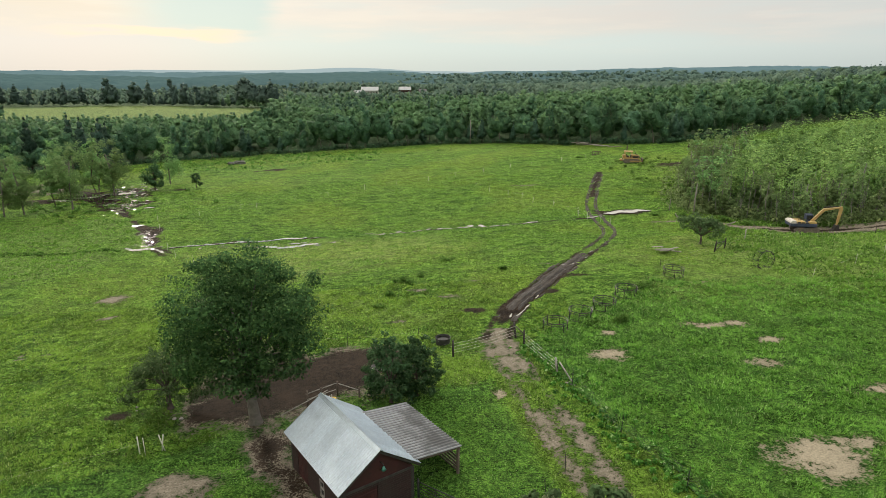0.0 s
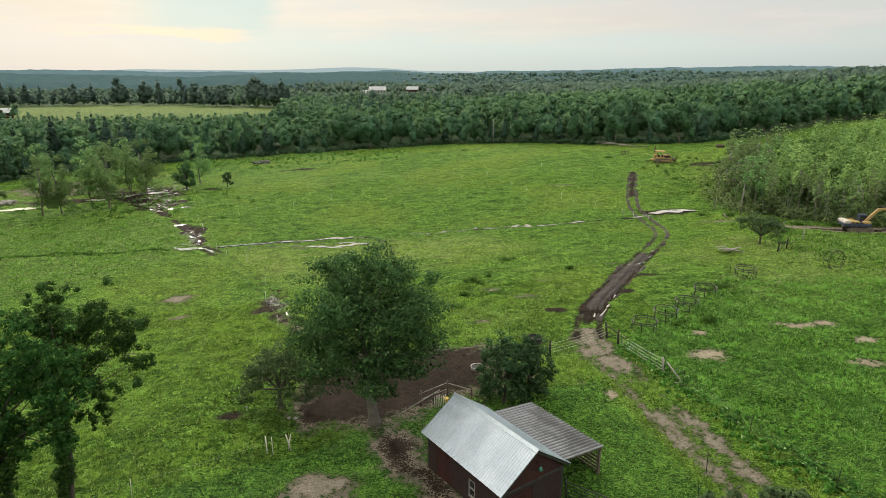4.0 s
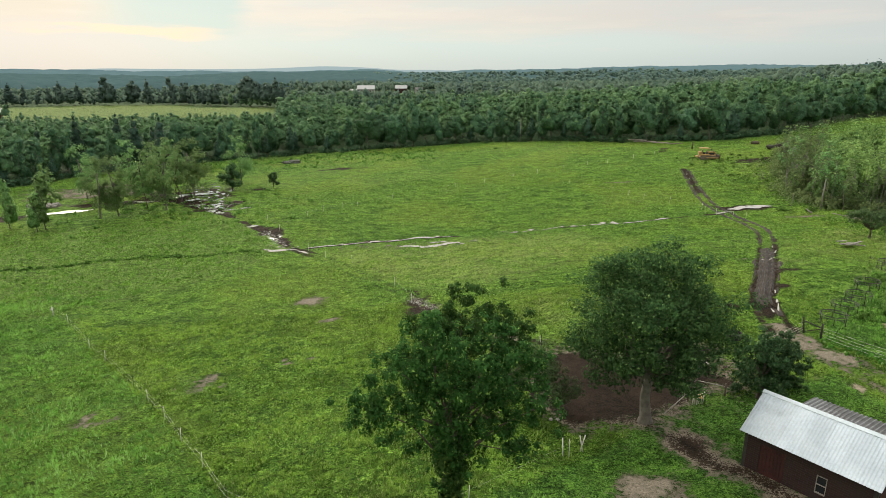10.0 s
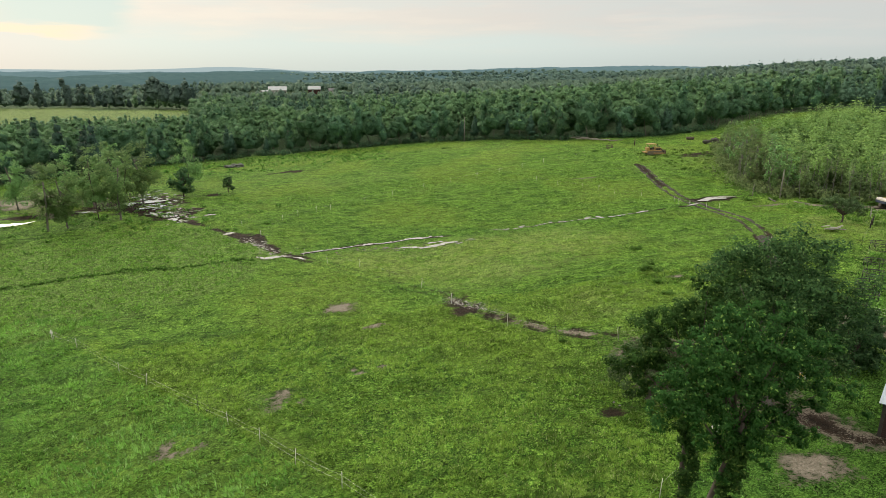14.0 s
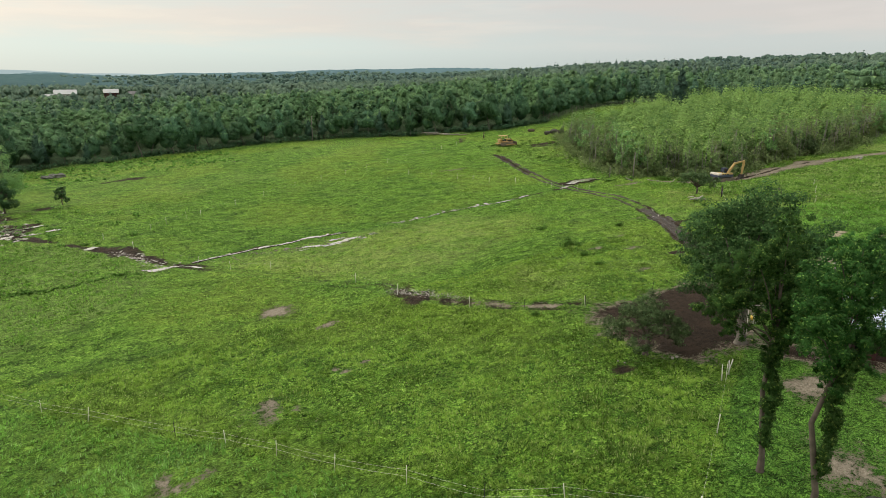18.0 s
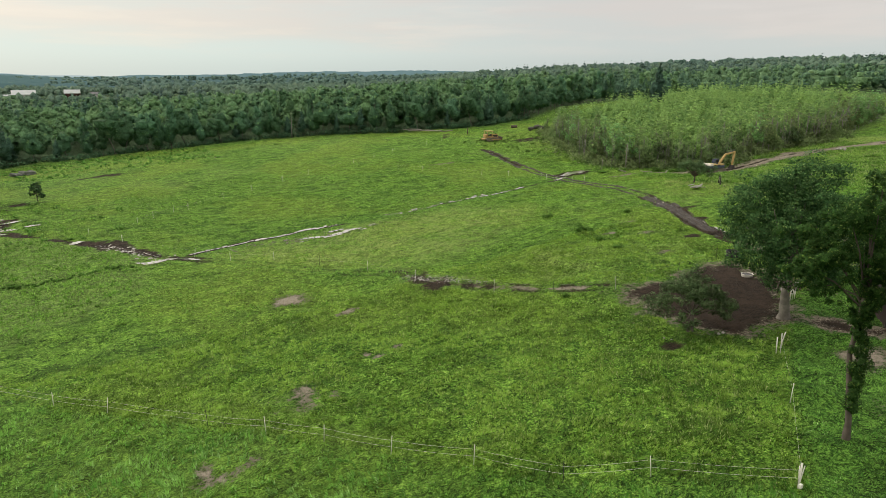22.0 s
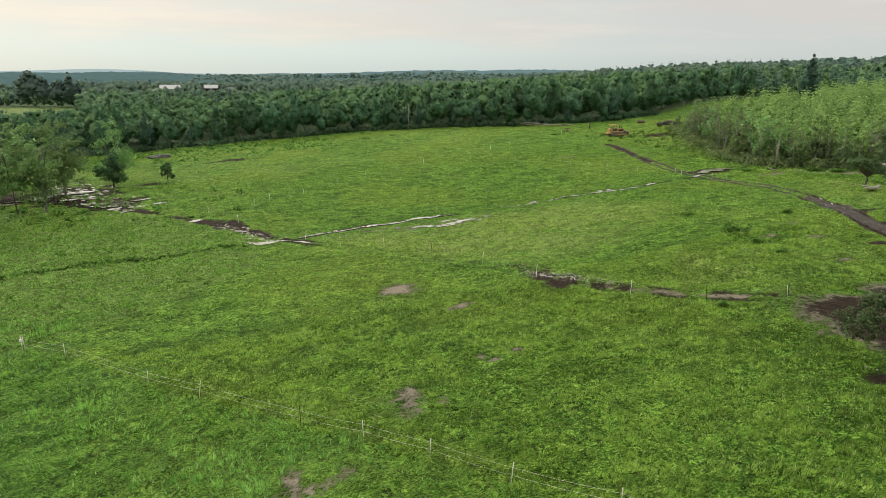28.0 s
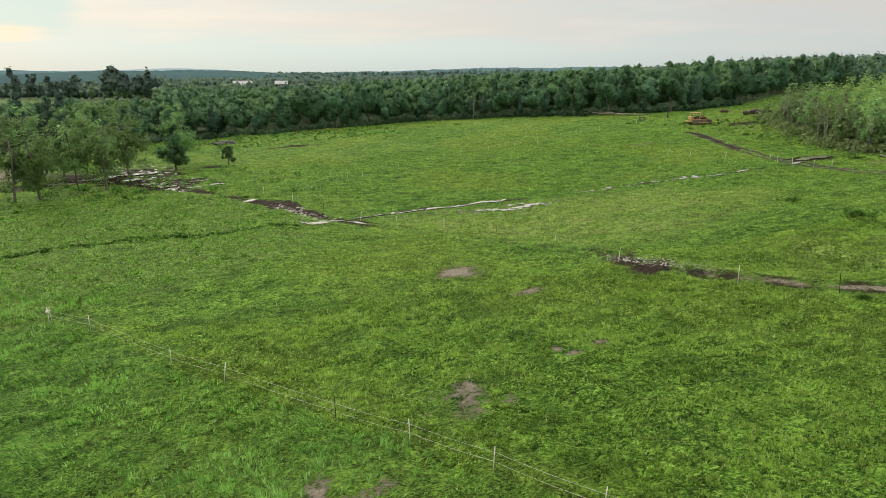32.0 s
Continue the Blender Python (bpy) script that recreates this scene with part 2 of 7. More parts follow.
grass = k.mix(k.math("MULTIPLY", layer("pale"), k.step(n_mid, 0.25, 0.65)), grass, (0.195, 0.262, 0.075))
grass = k.mix(k.math("MULTIPLY", layer("lush"), k.math("MULTIPLY_ADD", n_mid, 0.6, 0.55, clamp=True)), grass, k.mix(k.step(tone, 0.42, 0.58), (0.020, 0.066, 0.010), (0.088, 0.200, 0.030)))
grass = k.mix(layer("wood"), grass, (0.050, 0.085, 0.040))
sandy = k.mix(k.step(n_tuft, 0.35, 0.7), (0.35, 0.315, 0.235), (0.21, 0.188, 0.135))
earthy = k.mix(k.step(n_tuft, 0.3, 0.7), (0.300, 0.272, 0.218), (0.105, 0.096, 0.072))
muddy = k.mix(k.step(tone, 0.36, 0.62), (0.009, 0.0065, 0.0045), (0.034, 0.024, 0.016))
muddy = k.mix(k.math("MULTIPLY", k.step(n_mid, 0.5, 0.75), 0.6), muddy, (0.056, 0.039, 0.027))
breakup = k.math("ADD", k.math("MULTIPLY", k.math("SUBTRACT", n_tuft, 0.5), 1.1), k.math("MULTIPLY", k.math("SUBTRACT", n_mid, 0.5), 1.1))
scraps = k.math("ADD", k.math("MULTIPLY", k.math("SUBTRACT", n_clump, 0.5), 1.6), breakup)
is_sand = k.step(k.math("ADD", layer("sand"), scraps), 0.46, 0.60)
is_mud = k.step(k.math("ADD", layer("mud"), breakup), 0.42, 0.58)
is_earth = k.step(k.math("ADD", layer("earth"), scraps), 0.46, 0.66)
col = k.mix(is_mud, k.mix(is_earth, k.mix(is_sand, grass, sandy), earthy), muddy)
# light and shade of metre-wide hummocks, painted as a brightness noise
n_hump_shade = k.step(k.noise(pos, 0.75, 3, 0.55), 0.36, 0.64)
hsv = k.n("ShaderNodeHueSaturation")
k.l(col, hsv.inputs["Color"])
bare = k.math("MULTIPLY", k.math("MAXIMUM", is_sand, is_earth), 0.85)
# bright strands, dark gaps and hummock shading all scale the base colour
streak = k.math("ADD", k.math("MULTIPLY_ADD", k.step(n_fine, 0.41, 0.59), 1.40, -0.72), k.math("MULTIPLY", n_hump_shade, 0.42))
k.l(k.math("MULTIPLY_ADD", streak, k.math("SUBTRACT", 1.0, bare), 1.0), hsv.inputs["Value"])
k.l(hsv.outputs[0], s.inputs["Base Color"])
k.l(k.math("MULTIPLY_ADD", is_mud, -0.1, 0.95), s.inputs["Roughness"])
s.inputs["Specular IOR Level"].default_value = 0.1
relief = k.math("ADD", k.math("MULTIPLY", tone, 1.2), k.math("MULTIPLY", n_fine, 0.45))
bump(k, s, k.math("MULTIPLY", relief, k.math("SUBTRACT", 1.0, k.math("MULTIPLY", k.math("MAXIMUM", is_sand, is_earth), 0.75))), 0.8, 0.55)

M_WATER, k, s, _ = material("standing_water")
s.inputs["Base Color"].default_value = (0.33, 0.325, 0.265, 1)
s.inputs["Roughness"].default_value = 0.04
s.inputs["IOR"].default_value = 1.33
s.inputs["Coat Weight"].default_value, s.inputs["Coat Roughness"].default_value, s.inputs["Coat IOR"].default_value = 1.0, 0.03, 1.9
bump(k, s, k.noise(k.n("ShaderNodeTexCoord").outputs["Object"], 3.0, 3), 0.05, 0.02)

M_SEEP, k, s, _ = material("muddy_water")
s.inputs["Base Color"].default_value = (0.12, 0.10, 0.075, 1)
s.inputs["Roughness"].default_value = 0.08
s.inputs["IOR"].default_value = 1.33
bump(k, s, k.noise(k.n("ShaderNodeTexCoord").outputs["Object"], 3.0, 3), 0.08, 0.03)
M_TANKWATER, k, s, _ = material("tank_water")
s.inputs["Base Color"].default_value = (0.020, 0.021, 0.018, 1)
s.inputs["Roughness"].default_value = 0.06
s.inputs["IOR"].default_value = 1.33
M_POND = worn("pond_scum", (0.30, 0.36, 0.20), (0.40, 0.45, 0.28), scale=0.6, rough=0.4, relief=0.1)
M_LEAF = foliage("maple_leaves", (0.036, 0.106, 0.042), (0.165, 0.345, 0.108), (0.22, 0.39, 0.13), through=0.38, speckle=0.5)
M_LEAF_IVY = foliage("vine_leaves", (0.037, 0.105, 0.027), (0.105, 0.225, 0.054), (0.213, 0.350, 0.081), through=0.4)
M_LEAF_APPLE = foliage("apple_leaves", (0.078, 0.146, 0.060), (0.195, 0.283, 0.124), (0.234, 0.299, 0.156), through=0.35)
M_LEAF_SHRUB = foliage("shrub_leaves", (0.052, 0.130, 0.057), (0.146, 0.280, 0.114), (0.169, 0.299, 0.117))
M_LEAF_YOUNG = foliage("birch_leaves", (0.114, 0.207, 0.069), (0.265, 0.413, 0.121), (0.320, 0.432, 0.136), through=0.38, speckle=0.3)
M_LEAF_LEFT = foliage("ash_leaves", (0.173, 0.324, 0.119), (0.346, 0.540, 0.205), (0.389, 0.540, 0.216), through=0.5)
# further woods: aerial haze is put into the leaf colour, paler and bluer
M_LEAF_MID = foliage("hazed_further_leaves", (0.090, 0.183, 0.115), (0.195, 0.342, 0.168), (0.220, 0.354, 0.159), through=0.28, speckle=0.25)
M_LEAF_BIRCH = foliage("edge_birch_leaves", (0.184, 0.270, 0.113), (0.346, 0.464, 0.189), (0.324, 0.410, 0.173), through=0.5, speckle=0.25)
M_LEAF_WOOD = foliage("wood_leaves", (0.067, 0.156, 0.089), (0.149, 0.295, 0.127), (0.180, 0.312, 0.132), through=0.28, speckle=0.25)
M_NEEDLE = foliage("needles", (0.045, 0.103, 0.070), (0.088, 0.170, 0.105), (0.088, 0.163, 0.088), through=0.12)
# the same painted haze, stronger with distance
M_FAR = foliage("hazed_distant_leaves", (0.094, 0.166, 0.132), (0.160, 0.250, 0.178), (0.17, 0.25, 0.17), through=0.25)
M_RIDGE_LEAF = foliage("hazed_ridge_leaves", (0.082, 0.150, 0.128), (0.118, 0.196, 0.158), (0.12, 0.20, 0.16), through=0.12)
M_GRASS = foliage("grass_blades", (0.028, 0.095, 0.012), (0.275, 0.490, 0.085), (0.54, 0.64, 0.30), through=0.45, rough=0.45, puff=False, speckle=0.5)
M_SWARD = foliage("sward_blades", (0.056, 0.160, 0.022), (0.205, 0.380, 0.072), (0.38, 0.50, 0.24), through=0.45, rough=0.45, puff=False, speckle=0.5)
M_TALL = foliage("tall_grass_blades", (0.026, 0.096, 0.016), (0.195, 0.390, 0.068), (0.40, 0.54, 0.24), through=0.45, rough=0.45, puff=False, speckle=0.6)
M_STRIP = foliage("smooth_sward_blades", (0.090, 0.235, 0.030), (0.200, 0.400, 0.070), (0.30, 0.46, 0.16), through=0.45, rough=0.45, puff=False, speckle=0.4)
# both pines have their darks lifted in the base colour to stand for haze
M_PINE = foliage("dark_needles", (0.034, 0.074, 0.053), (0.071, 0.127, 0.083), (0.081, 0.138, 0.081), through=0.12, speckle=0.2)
M_PINE_FAR = foliage("hazed_far_needles", (0.058, 0.106, 0.092), (0.096, 0.154, 0.128), (0.10, 0.14, 0.11), through=0.08, speckle=0.15)
M_WEED = foliage("weed_leaves", (0.081, 0.195, 0.036), (0.195, 0.370, 0.073), (0.247, 0.390, 0.104))
M_BARK = worn("bark", (0.105, 0.098, 0.085), (0.185, 0.175, 0.155), (0.06, 0.07, 0.05), scale=2.0, rough=0.9, relief=0.8, depth=0.04)
M_BARK_DARK = worn("dark_bark", (0.06, 0.05, 0.042), (0.10, 0.085, 0.07), scale=2.0, rough=0.9, relief=0.6, depth=0.03)
M_BIRCH = worn("pale_bark", (0.165, 0.162, 0.148), (0.27, 0.262, 0.24), (0.10, 0.10, 0.09), scale=1.2, rough=0.8, relief=0.3)
# far hills glow by emission in a haze blue; no light falls on them
M_BLUE_HILL, k, s, out = material("self_lit_hazy_hill")
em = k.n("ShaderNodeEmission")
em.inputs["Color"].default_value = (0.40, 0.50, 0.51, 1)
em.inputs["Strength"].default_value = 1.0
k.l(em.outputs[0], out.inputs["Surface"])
# ridges: blue-grey haze is part of these base colours
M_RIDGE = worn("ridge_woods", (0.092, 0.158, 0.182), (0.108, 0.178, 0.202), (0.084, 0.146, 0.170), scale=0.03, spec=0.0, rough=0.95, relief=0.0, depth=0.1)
M_RIDGE_NEAR = worn("hazed_nearer_ridge", (0.060, 0.110, 0.118), (0.076, 0.130, 0.136), (0.052, 0.098, 0.108), scale=0.06, spec=0.0, rough=0.95, relief=0.0, depth=0.1)
M_ZINC = worn("galvanised_roofing", (0.47, 0.56, 0.645), (0.57, 0.665, 0.75), (0.42, 0.50, 0.58), scale=0.8, rough=0.36, metal=0.65, relief=0.05, depth=0.003, per_object=0.16)
M_RIBZINC = worn("pale_rib_roofing", (0.225, 0.245, 0.262), (0.325, 0.345, 0.362), (0.06, 0.06, 0.06), scale=0.42, rough=0.45, metal=0.4, relief=0.1, depth=0.004, per_object=0.1)
M_OLDZINC = worn("weathered_roofing", (0.080, 0.084, 0.088), (0.14, 0.146, 0.15), (0.05, 0.048, 0.045), scale=0.55, rough=0.38, metal=0.55, relief=0.1, depth=0.004, per_object=0.15)
M_REDBOARD = worn("red_boards", (0.030, 0.007, 0.007), (0.050, 0.012, 0.011), (0.016, 0.010, 0.009), scale=1.4, rough=0.8, relief=0.4, per_object=0.3)
M_DARKWOOD = worn("dark_timber", (0.075, 0.060, 0.048), (0.13, 0.105, 0.085), (0.04, 0.034, 0.03), scale=2.5, rough=0.85, relief=0.5, per_object=0.3)
M_GREYWOOD = worn("grey_timber", (0.24, 0.235, 0.215), (0.36, 0.35, 0.325), (0.14, 0.13, 0.115), scale=2.5, rough=0.85, relief=0.5, per_object=0.3)
M_BLACKPOST = worn("black_post", (0.022, 0.021, 0.020), (0.045, 0.042, 0.038), scale=3, rough=0.8, relief=0.4)
M_WHITE = worn("white_plastic", (0.56, 0.56, 0.52), (0.66, 0.66, 0.62), (0.55, 0.53, 0.46), scale=2, rough=0.5, relief=0.05)
M_WIRE = worn("poly_wire", (0.55, 0.56, 0.52), (0.66, 0.67, 0.62), scale=6, rough=0.5, relief=0.05)
M_STEEL = worn("dark_tube_steel", (0.016, 0.019, 0.021), (0.032, 0.036, 0.038), (0.10, 0.06, 0.04), scale=4, rough=0.5, metal=0.3, relief=0.1)
M_TANK = worn("black_rubber", (0.018, 0.018, 0.020), (0.035, 0.035, 0.038), scale=3, rough=0.6, relief=0.1)
M_CONCRETE = worn("concrete", (0.44, 0.42, 0.39), (0.56, 0.54, 0.50), (0.30, 0.28, 0.25), scale=3, rough=0.85, relief=0.3)
M_STONE = worn("field_stone", (0.22, 0.215, 0.20), (0.34, 0.33, 0.305), (0.18, 0.18, 0.16), scale=1.5, rough=0.85, relief=0.6, depth=0.03, per_object=0.3)
M_YELLOW = worn("yellow_machine_paint", (0.36, 0.255, 0.095), (0.44, 0.32, 0.13), (0.20, 0.145, 0.08), scale=1.2, rough=0.5, relief=0.08, spec=0.4)
M_BLUE = worn("dark_blue_machine_paint", (0.030, 0.045, 0.085), (0.045, 0.060, 0.105), (0.08, 0.07, 0.06), scale=1.5, rough=0.5, relief=0.08)
M_TRACK = worn("track_steel", (0.11, 0.098, 0.082), (0.20, 0.180, 0.150), (0.20, 0.15, 0.10), scale=3, rough=0.7, metal=0.3, relief=0.4)
M_ORANGE = worn("faded_orange_paint", (0.34, 0.225, 0.080), (0.42, 0.29, 0.11), (0.14, 0.09, 0.06), scale=1.2, rough=0.6, relief=0.1)
M_RUST = worn("rusty_iron", (0.070, 0.058, 0.044), (0.105, 0.084, 0.062), (0.06, 0.04, 0.03), scale=2.5, rough=0.85, relief=0.4)
M_GLASS, k, s, _ = material("window_glass")
s.inputs["Base Color"].default_value, s.inputs["Roughness"].default_value = (0.02, 0.025, 0.03, 1), 0.06
M_LAMP = worn("green_enamel", (0.03, 0.13, 0.10), (0.04, 0.17, 0.13), scale=5, rough=0.35, relief=0.05)
M_ROOFWHITE = worn("pale_roof", (0.38, 0.41, 0.43), (0.45, 0.48, 0.50), scale=0.2, rough=0.5, relief=0.05)
M_FARWALL = worn("pale_boards", (0.26, 0.28, 0.28), (0.34, 0.35, 0.34), scale=0.3, rough=0.7, relief=0.1)
M_MUDDARK = worn("spoil", (0.045, 0.044, 0.040), (0.085, 0.082, 0.074), (0.05, 0.048, 0.044), scale=1.5, rough=0.95, relief=0.8, depth=0.08)
M_ROCK = worn("dark_field_stone", (0.085, 0.095, 0.085), (0.15, 0.16, 0.14), (0.06, 0.065, 0.06), scale=1.5, rough=0.9, relief=0.6, depth=0.03)
M_LOG = worn("bleached_logs", (0.17, 0.16, 0.14), (0.27, 0.26, 0.23), (0.15, 0.14, 0.12), scale=2, rough=0.9, relief=0.5, per_object=0.4)
M_BUCKET = worn("yellow_plastic", (0.62, 0.42, 0.05), (0.70, 0.50, 0.08), scale=4, rough=0.5, relief=0.05)

# wheel ruts: streaks of wet and drying mud that run along the lane
M_RUTS, k, s, _ = material("rutted_mud")
lane = k.n("ShaderNodeAttribute", attribute_name="lane").outputs["Vector"]
pos = k.n("ShaderNodeTexCoord").outputs["Object"]
streak = k.noise(lane, 3.4, 4, 0.6)
crumb = k.noise(pos, 6.0, 5, 0.7)
col = k.mix(k.step(streak, 0.42, 0.58), (0.008, 0.0065, 0.005), (0.046, 0.037, 0.029))
col = k.mix(k.math("MULTIPLY", k.step(k.math("ADD", k.math("MULTIPLY", streak, 0.6), k.math("MULTIPLY", crumb, 0.4)), 0.56, 0.64), 0.7), col, (0.115, 0.098, 0.074))
k.l(col, s.inputs["Base Color"])
k.l(k.math("MULTIPLY_ADD", k.step(streak, 0.35, 0.5), 0.45, 0.45), s.inputs["Roughness"])
bump(k, s, k.math("ADD", streak, k.math("MULTIPLY", crumb, 0.6)), 0.9, 0.15)

# brick-pattern siding of the shed: courses of red-brown blocks with sunken joints
M_SIDING, k, s, _ = material("brick_siding")
uv = k.n("ShaderNodeAttribute", attribute_name="wall_uv").outputs["Vector"]
br = k.n("ShaderNodeTexBrick")
k.l(uv, br.inputs["Vector"])
br.inputs["Color1"].default_value, br.inputs["Color2"].default_value, br.inputs["Mortar"].default_value = (0.016, 0.006, 0.006, 1), (0.030, 0.011, 0.010, 1), (0.036, 0.028, 0.026, 1)
br.inputs["Scale"].default_value = 1.0
br.inputs["Brick Width"].default_value, br.inputs["Row Height"].default_value, br.inputs["Mortar Size"].default_value = 0.40, 0.125, 0.012
dirt = k.noise(k.n("ShaderNodeTexCoord").outputs["Object"], 1.4, 6, 0.65)
k.l(k.mix(k.math("MULTIPLY", k.step(dirt, 0.45, 0.7), 0.6), br.outputs["Color"], (0.026, 0.020, 0.018)), s.inputs["Base Color"])
s.inputs["Roughness"].default_value = 0.85
bump(k, s, br.outputs["Fac"], -0.5, 0.01)

# ---- shape of the land ----
POLY = (1.625, 4.091, -4.014, -1.646, 1.993, -1.085, -0.117, 2.467, -0.839, 1.886, 0.097, -0.167, -0.669, 0.119, -0.433)
SWELLS = ((-20, 101, 20, -1.52), (35, 100, 20, -1.15), (-5, 60, 16, 0.91), (-27, 24, 14, 1.08), (-58, 48, 24, -0.9), (-62, 200, 28, -0.6), (-25, 185, 24, 0.86), (-90, 112, 20, 0.58), (26, 70, 14, 0.85), (54.5, 88.5, 7, -1.1))
LATTICE = np.random.RandomState(7).rand(256, 256)


def vnoise(x, y, size, seed=0):
    """Smooth noise of 0 to 1 with features of that size in metres."""
    x, y = np.asarray(x, float) / size + seed * 17.3, np.asarray(y, float) / size + seed * 9.1
    i, j = np.floor(x).astype(int), np.floor(y).astype(int)
    u, v = x - i, y - j
    u, v = u * u * (3 - 2 * u), v * v * (3 - 2 * v)
    a, b = LATTICE[i % 256, j % 256], LATTICE[(i + 1) % 256, j % 256]
    c, d = LATTICE[i % 256, (j + 1) % 256], LATTICE[(i + 1) % 256, (j + 1) % 256]
    return (a * (1 - u) + b * u) * (1 - v) + (c * (1 - u) + d * u) * v


def smooth(v, lo, hi):
    q = np.clip((np.asarray(v, float) - lo) / (hi - lo), 0, 1)
    return q * q * (3 - 2 * q)


def land(x, y):
    """Height of the land without ruts and tussocks."""
    x, y = np.asarray(x, float), np.asarray(y, float)
    cx, cy = np.clip(x, -170, 175), np.clip(y, 0, 262)
    a, b = cx / 100, cy / 100
    terms = (a * 0 + 1, a, b, a * a, a * b, b * b, a ** 3, a * a * b, a * b * b, b ** 3, a ** 4, a ** 3 * b, a * a * b * b, a * b ** 3, b ** 4)
    z = sum(k * q for k, q in zip(POLY, terms))
    for gx, gy, r, h in SWELLS:
        z = z + h * np.exp(-((cx - gx) ** 2 + (cy - gy) ** 2) / (2 * r * r))
    away = np.hypot(x - cx, y - cy)
    d = np.hypot(x + 30, y - 10)
    az = np.degrees(np.arctan2(x + 30, y - 10))
    right = smooth(az, 0, 62)
    left_z = np.interp(d, (200, 420, 620, 800, 1500, 2600, 5000), (-6.5, -7.5, -5.0, -3.0, 1.5, 7, 0))
    right_z = np.interp(d, (200, 400, 700, 1500, 2600, 5000), (5.5, 12, 25, 40, 44, 30))
    far = left_z * (1 - right) + right_z * right + (vnoise(x, y, 260, 3) - 0.5) * 0.012 * d
    t = smooth(away, 10, 260)
    return z * (1 - t) + far * t


def line_gap(x, y, pts, closed=False):
    """Distance to a line of points, and how far along it (metres)."""
    pts = list(pts) + ([pts[0]] if closed else [])
    best, along, run = np.full(np.shape(x), 1e9), np.zeros(np.shape(x)), 0.0
    for (ax, ay), (bx, by) in zip(pts, pts[1:]):
        dx, dy = bx - ax, by - ay
        size = math.hypot(dx, dy)
        t = np.clip(((x - ax) * dx + (y - ay) * dy) / size ** 2, 0, 1)
        gap = np.hypot(x - ax - t * dx, y - ay - t * dy)
        near = gap < best
        best, along = np.where(near, gap, best), np.where(near, run + t * size, along)
        run += size
    return best, along


def within(x, y, pts):
    """Signed distance to an outline: inside is positive."""
    x, y = np.asarray(x, float), np.asarray(y, float)
    inside = np.zeros(x.shape, bool)
    for (ax, ay), (bx, by) in zip(pts, list(pts[1:]) + [pts[0]]):
        cross = ((ay > y) != (by > y)) & (x < (bx - ax) * (y - ay) / ((by - ay) or 1e-9) + ax)
        inside ^= cross
    gap, _ = line_gap(x, y, pts, True)
    return np.where(inside, gap, -gap)


TRACK_TURNS = ((37, 145.5), (31, 126), (26.6, 110), (26, 99), (25.6, 91), (22, 82), (15.5, 70.5), (11, 62.5), (7.3, 56.5), (5.2, 51.5), (4.4, 46.5), (5.2, 41.5), (6.6, 36), (7.4, 32), (8.1, 28), (9, 22), (10, 8))
FARM_TRACK = [TRACK_TURNS[0]]
for (ax, ay), (bx, by) in zip(TRACK_TURNS, TRACK_TURNS[1:]):      # corners rounded off
    FARM_TRACK += [(0.75 * ax + 0.25 * bx, 0.75 * ay + 0.25 * by), (0.25 * ax + 0.75 * bx, 0.25 * ay + 0.75 * by)]
FARM_TRACK.append(TRACK_TURNS[-1])
COW_TRACK = ((-90, 152), (-78, 139), (-71.5, 131.5), (-65, 123), (-57, 112.5), (-51, 104), (-46.3, 95.3), (-40.4, 88.9), (-33, 76.6), (-27.5, 67.5), (-25.6, 60.3), (-22, 55), (-18.8, 51), (-15.8, 47.2), (-12, 44.5))
DITCH = ((-43.5, 95.6), (-38.6, 97.3), (-31.7, 98.9), (-26.5, 100), (-21.2, 100.2), (-8, 100.1), (-1.4, 100), (11, 100.3), (25.5, 102.5))
DIG_TRACK = ((30, 98), (39.4, 95.3), (46.5, 90.8), (53, 88.6), (62, 86.3), (74, 85.3), (84, 83), (100, 80))
MUD_YARD = ((-16.2, 47), (-16.6, 43.5), (-17.6, 40.4), (-18.8, 37.8), (-16.2, 34.9), (-12, 34.9), (-8.6, 37), (-5.4, 39.2), (-2.2, 42), (-3, 45.4), (-7, 46.4), (-11, 46.2))
SHED_YARD = ((-10.4, 32.4), (-9.3, 30.2), (-7.4, 26.8), (-5, 22.5))
FENCE_SOUTH = ((-67.7, 68.2), (-64.5, 65.2), (-58.5, 57.9), (-55.4, 54.5), (-50.1, 48.5), (-47.4, 45), (-44.9, 41.9), (-42.4, 38.3), (-39.6, 34.4), (-37, 30.6), (-34, 28), (-30, 23.5))
FENCE_ROAD = ((6.6, 46.5), (8.2, 40.3), (10.6, 32.5), (12.5, 27.2), (15, 18))
WOOD_EDGE = ((-400, 60), (-190, 105), (-158, 140), (-134, 168), (-118, 194), (-96, 213), (-60, 223), (-17, 222.5), (7, 222), (23, 214), (39, 203), (55, 195), (69, 190), (92, 196), (130, 222), (180, 232), (260, 200), (400, 120))
BIRCH_WOOD = ((69, 159), (52, 132), (43, 113), (42.5, 104), (49, 95), (61, 90.5), (81, 91), (94, 90), (112, 94), (150, 104), (190, 118), (215, 160), (200, 205), (150, 198), (100, 182))
TALL_FIELD = ((6.9, 46.6), (8.5, 40.3), (11, 32.5), (13, 27), (16, 10), (90, 10), (90, 74), (50, 80.5), (35, 74), (24, 64), (14, 55.5))
LAWN = ((-30.4, 22.6), (-18, 31), (-12, 34.6), (-8.5, 36.6), (-3, 38), (3.5, 40), (5.5, 30), (8, 10), (-30, 8))
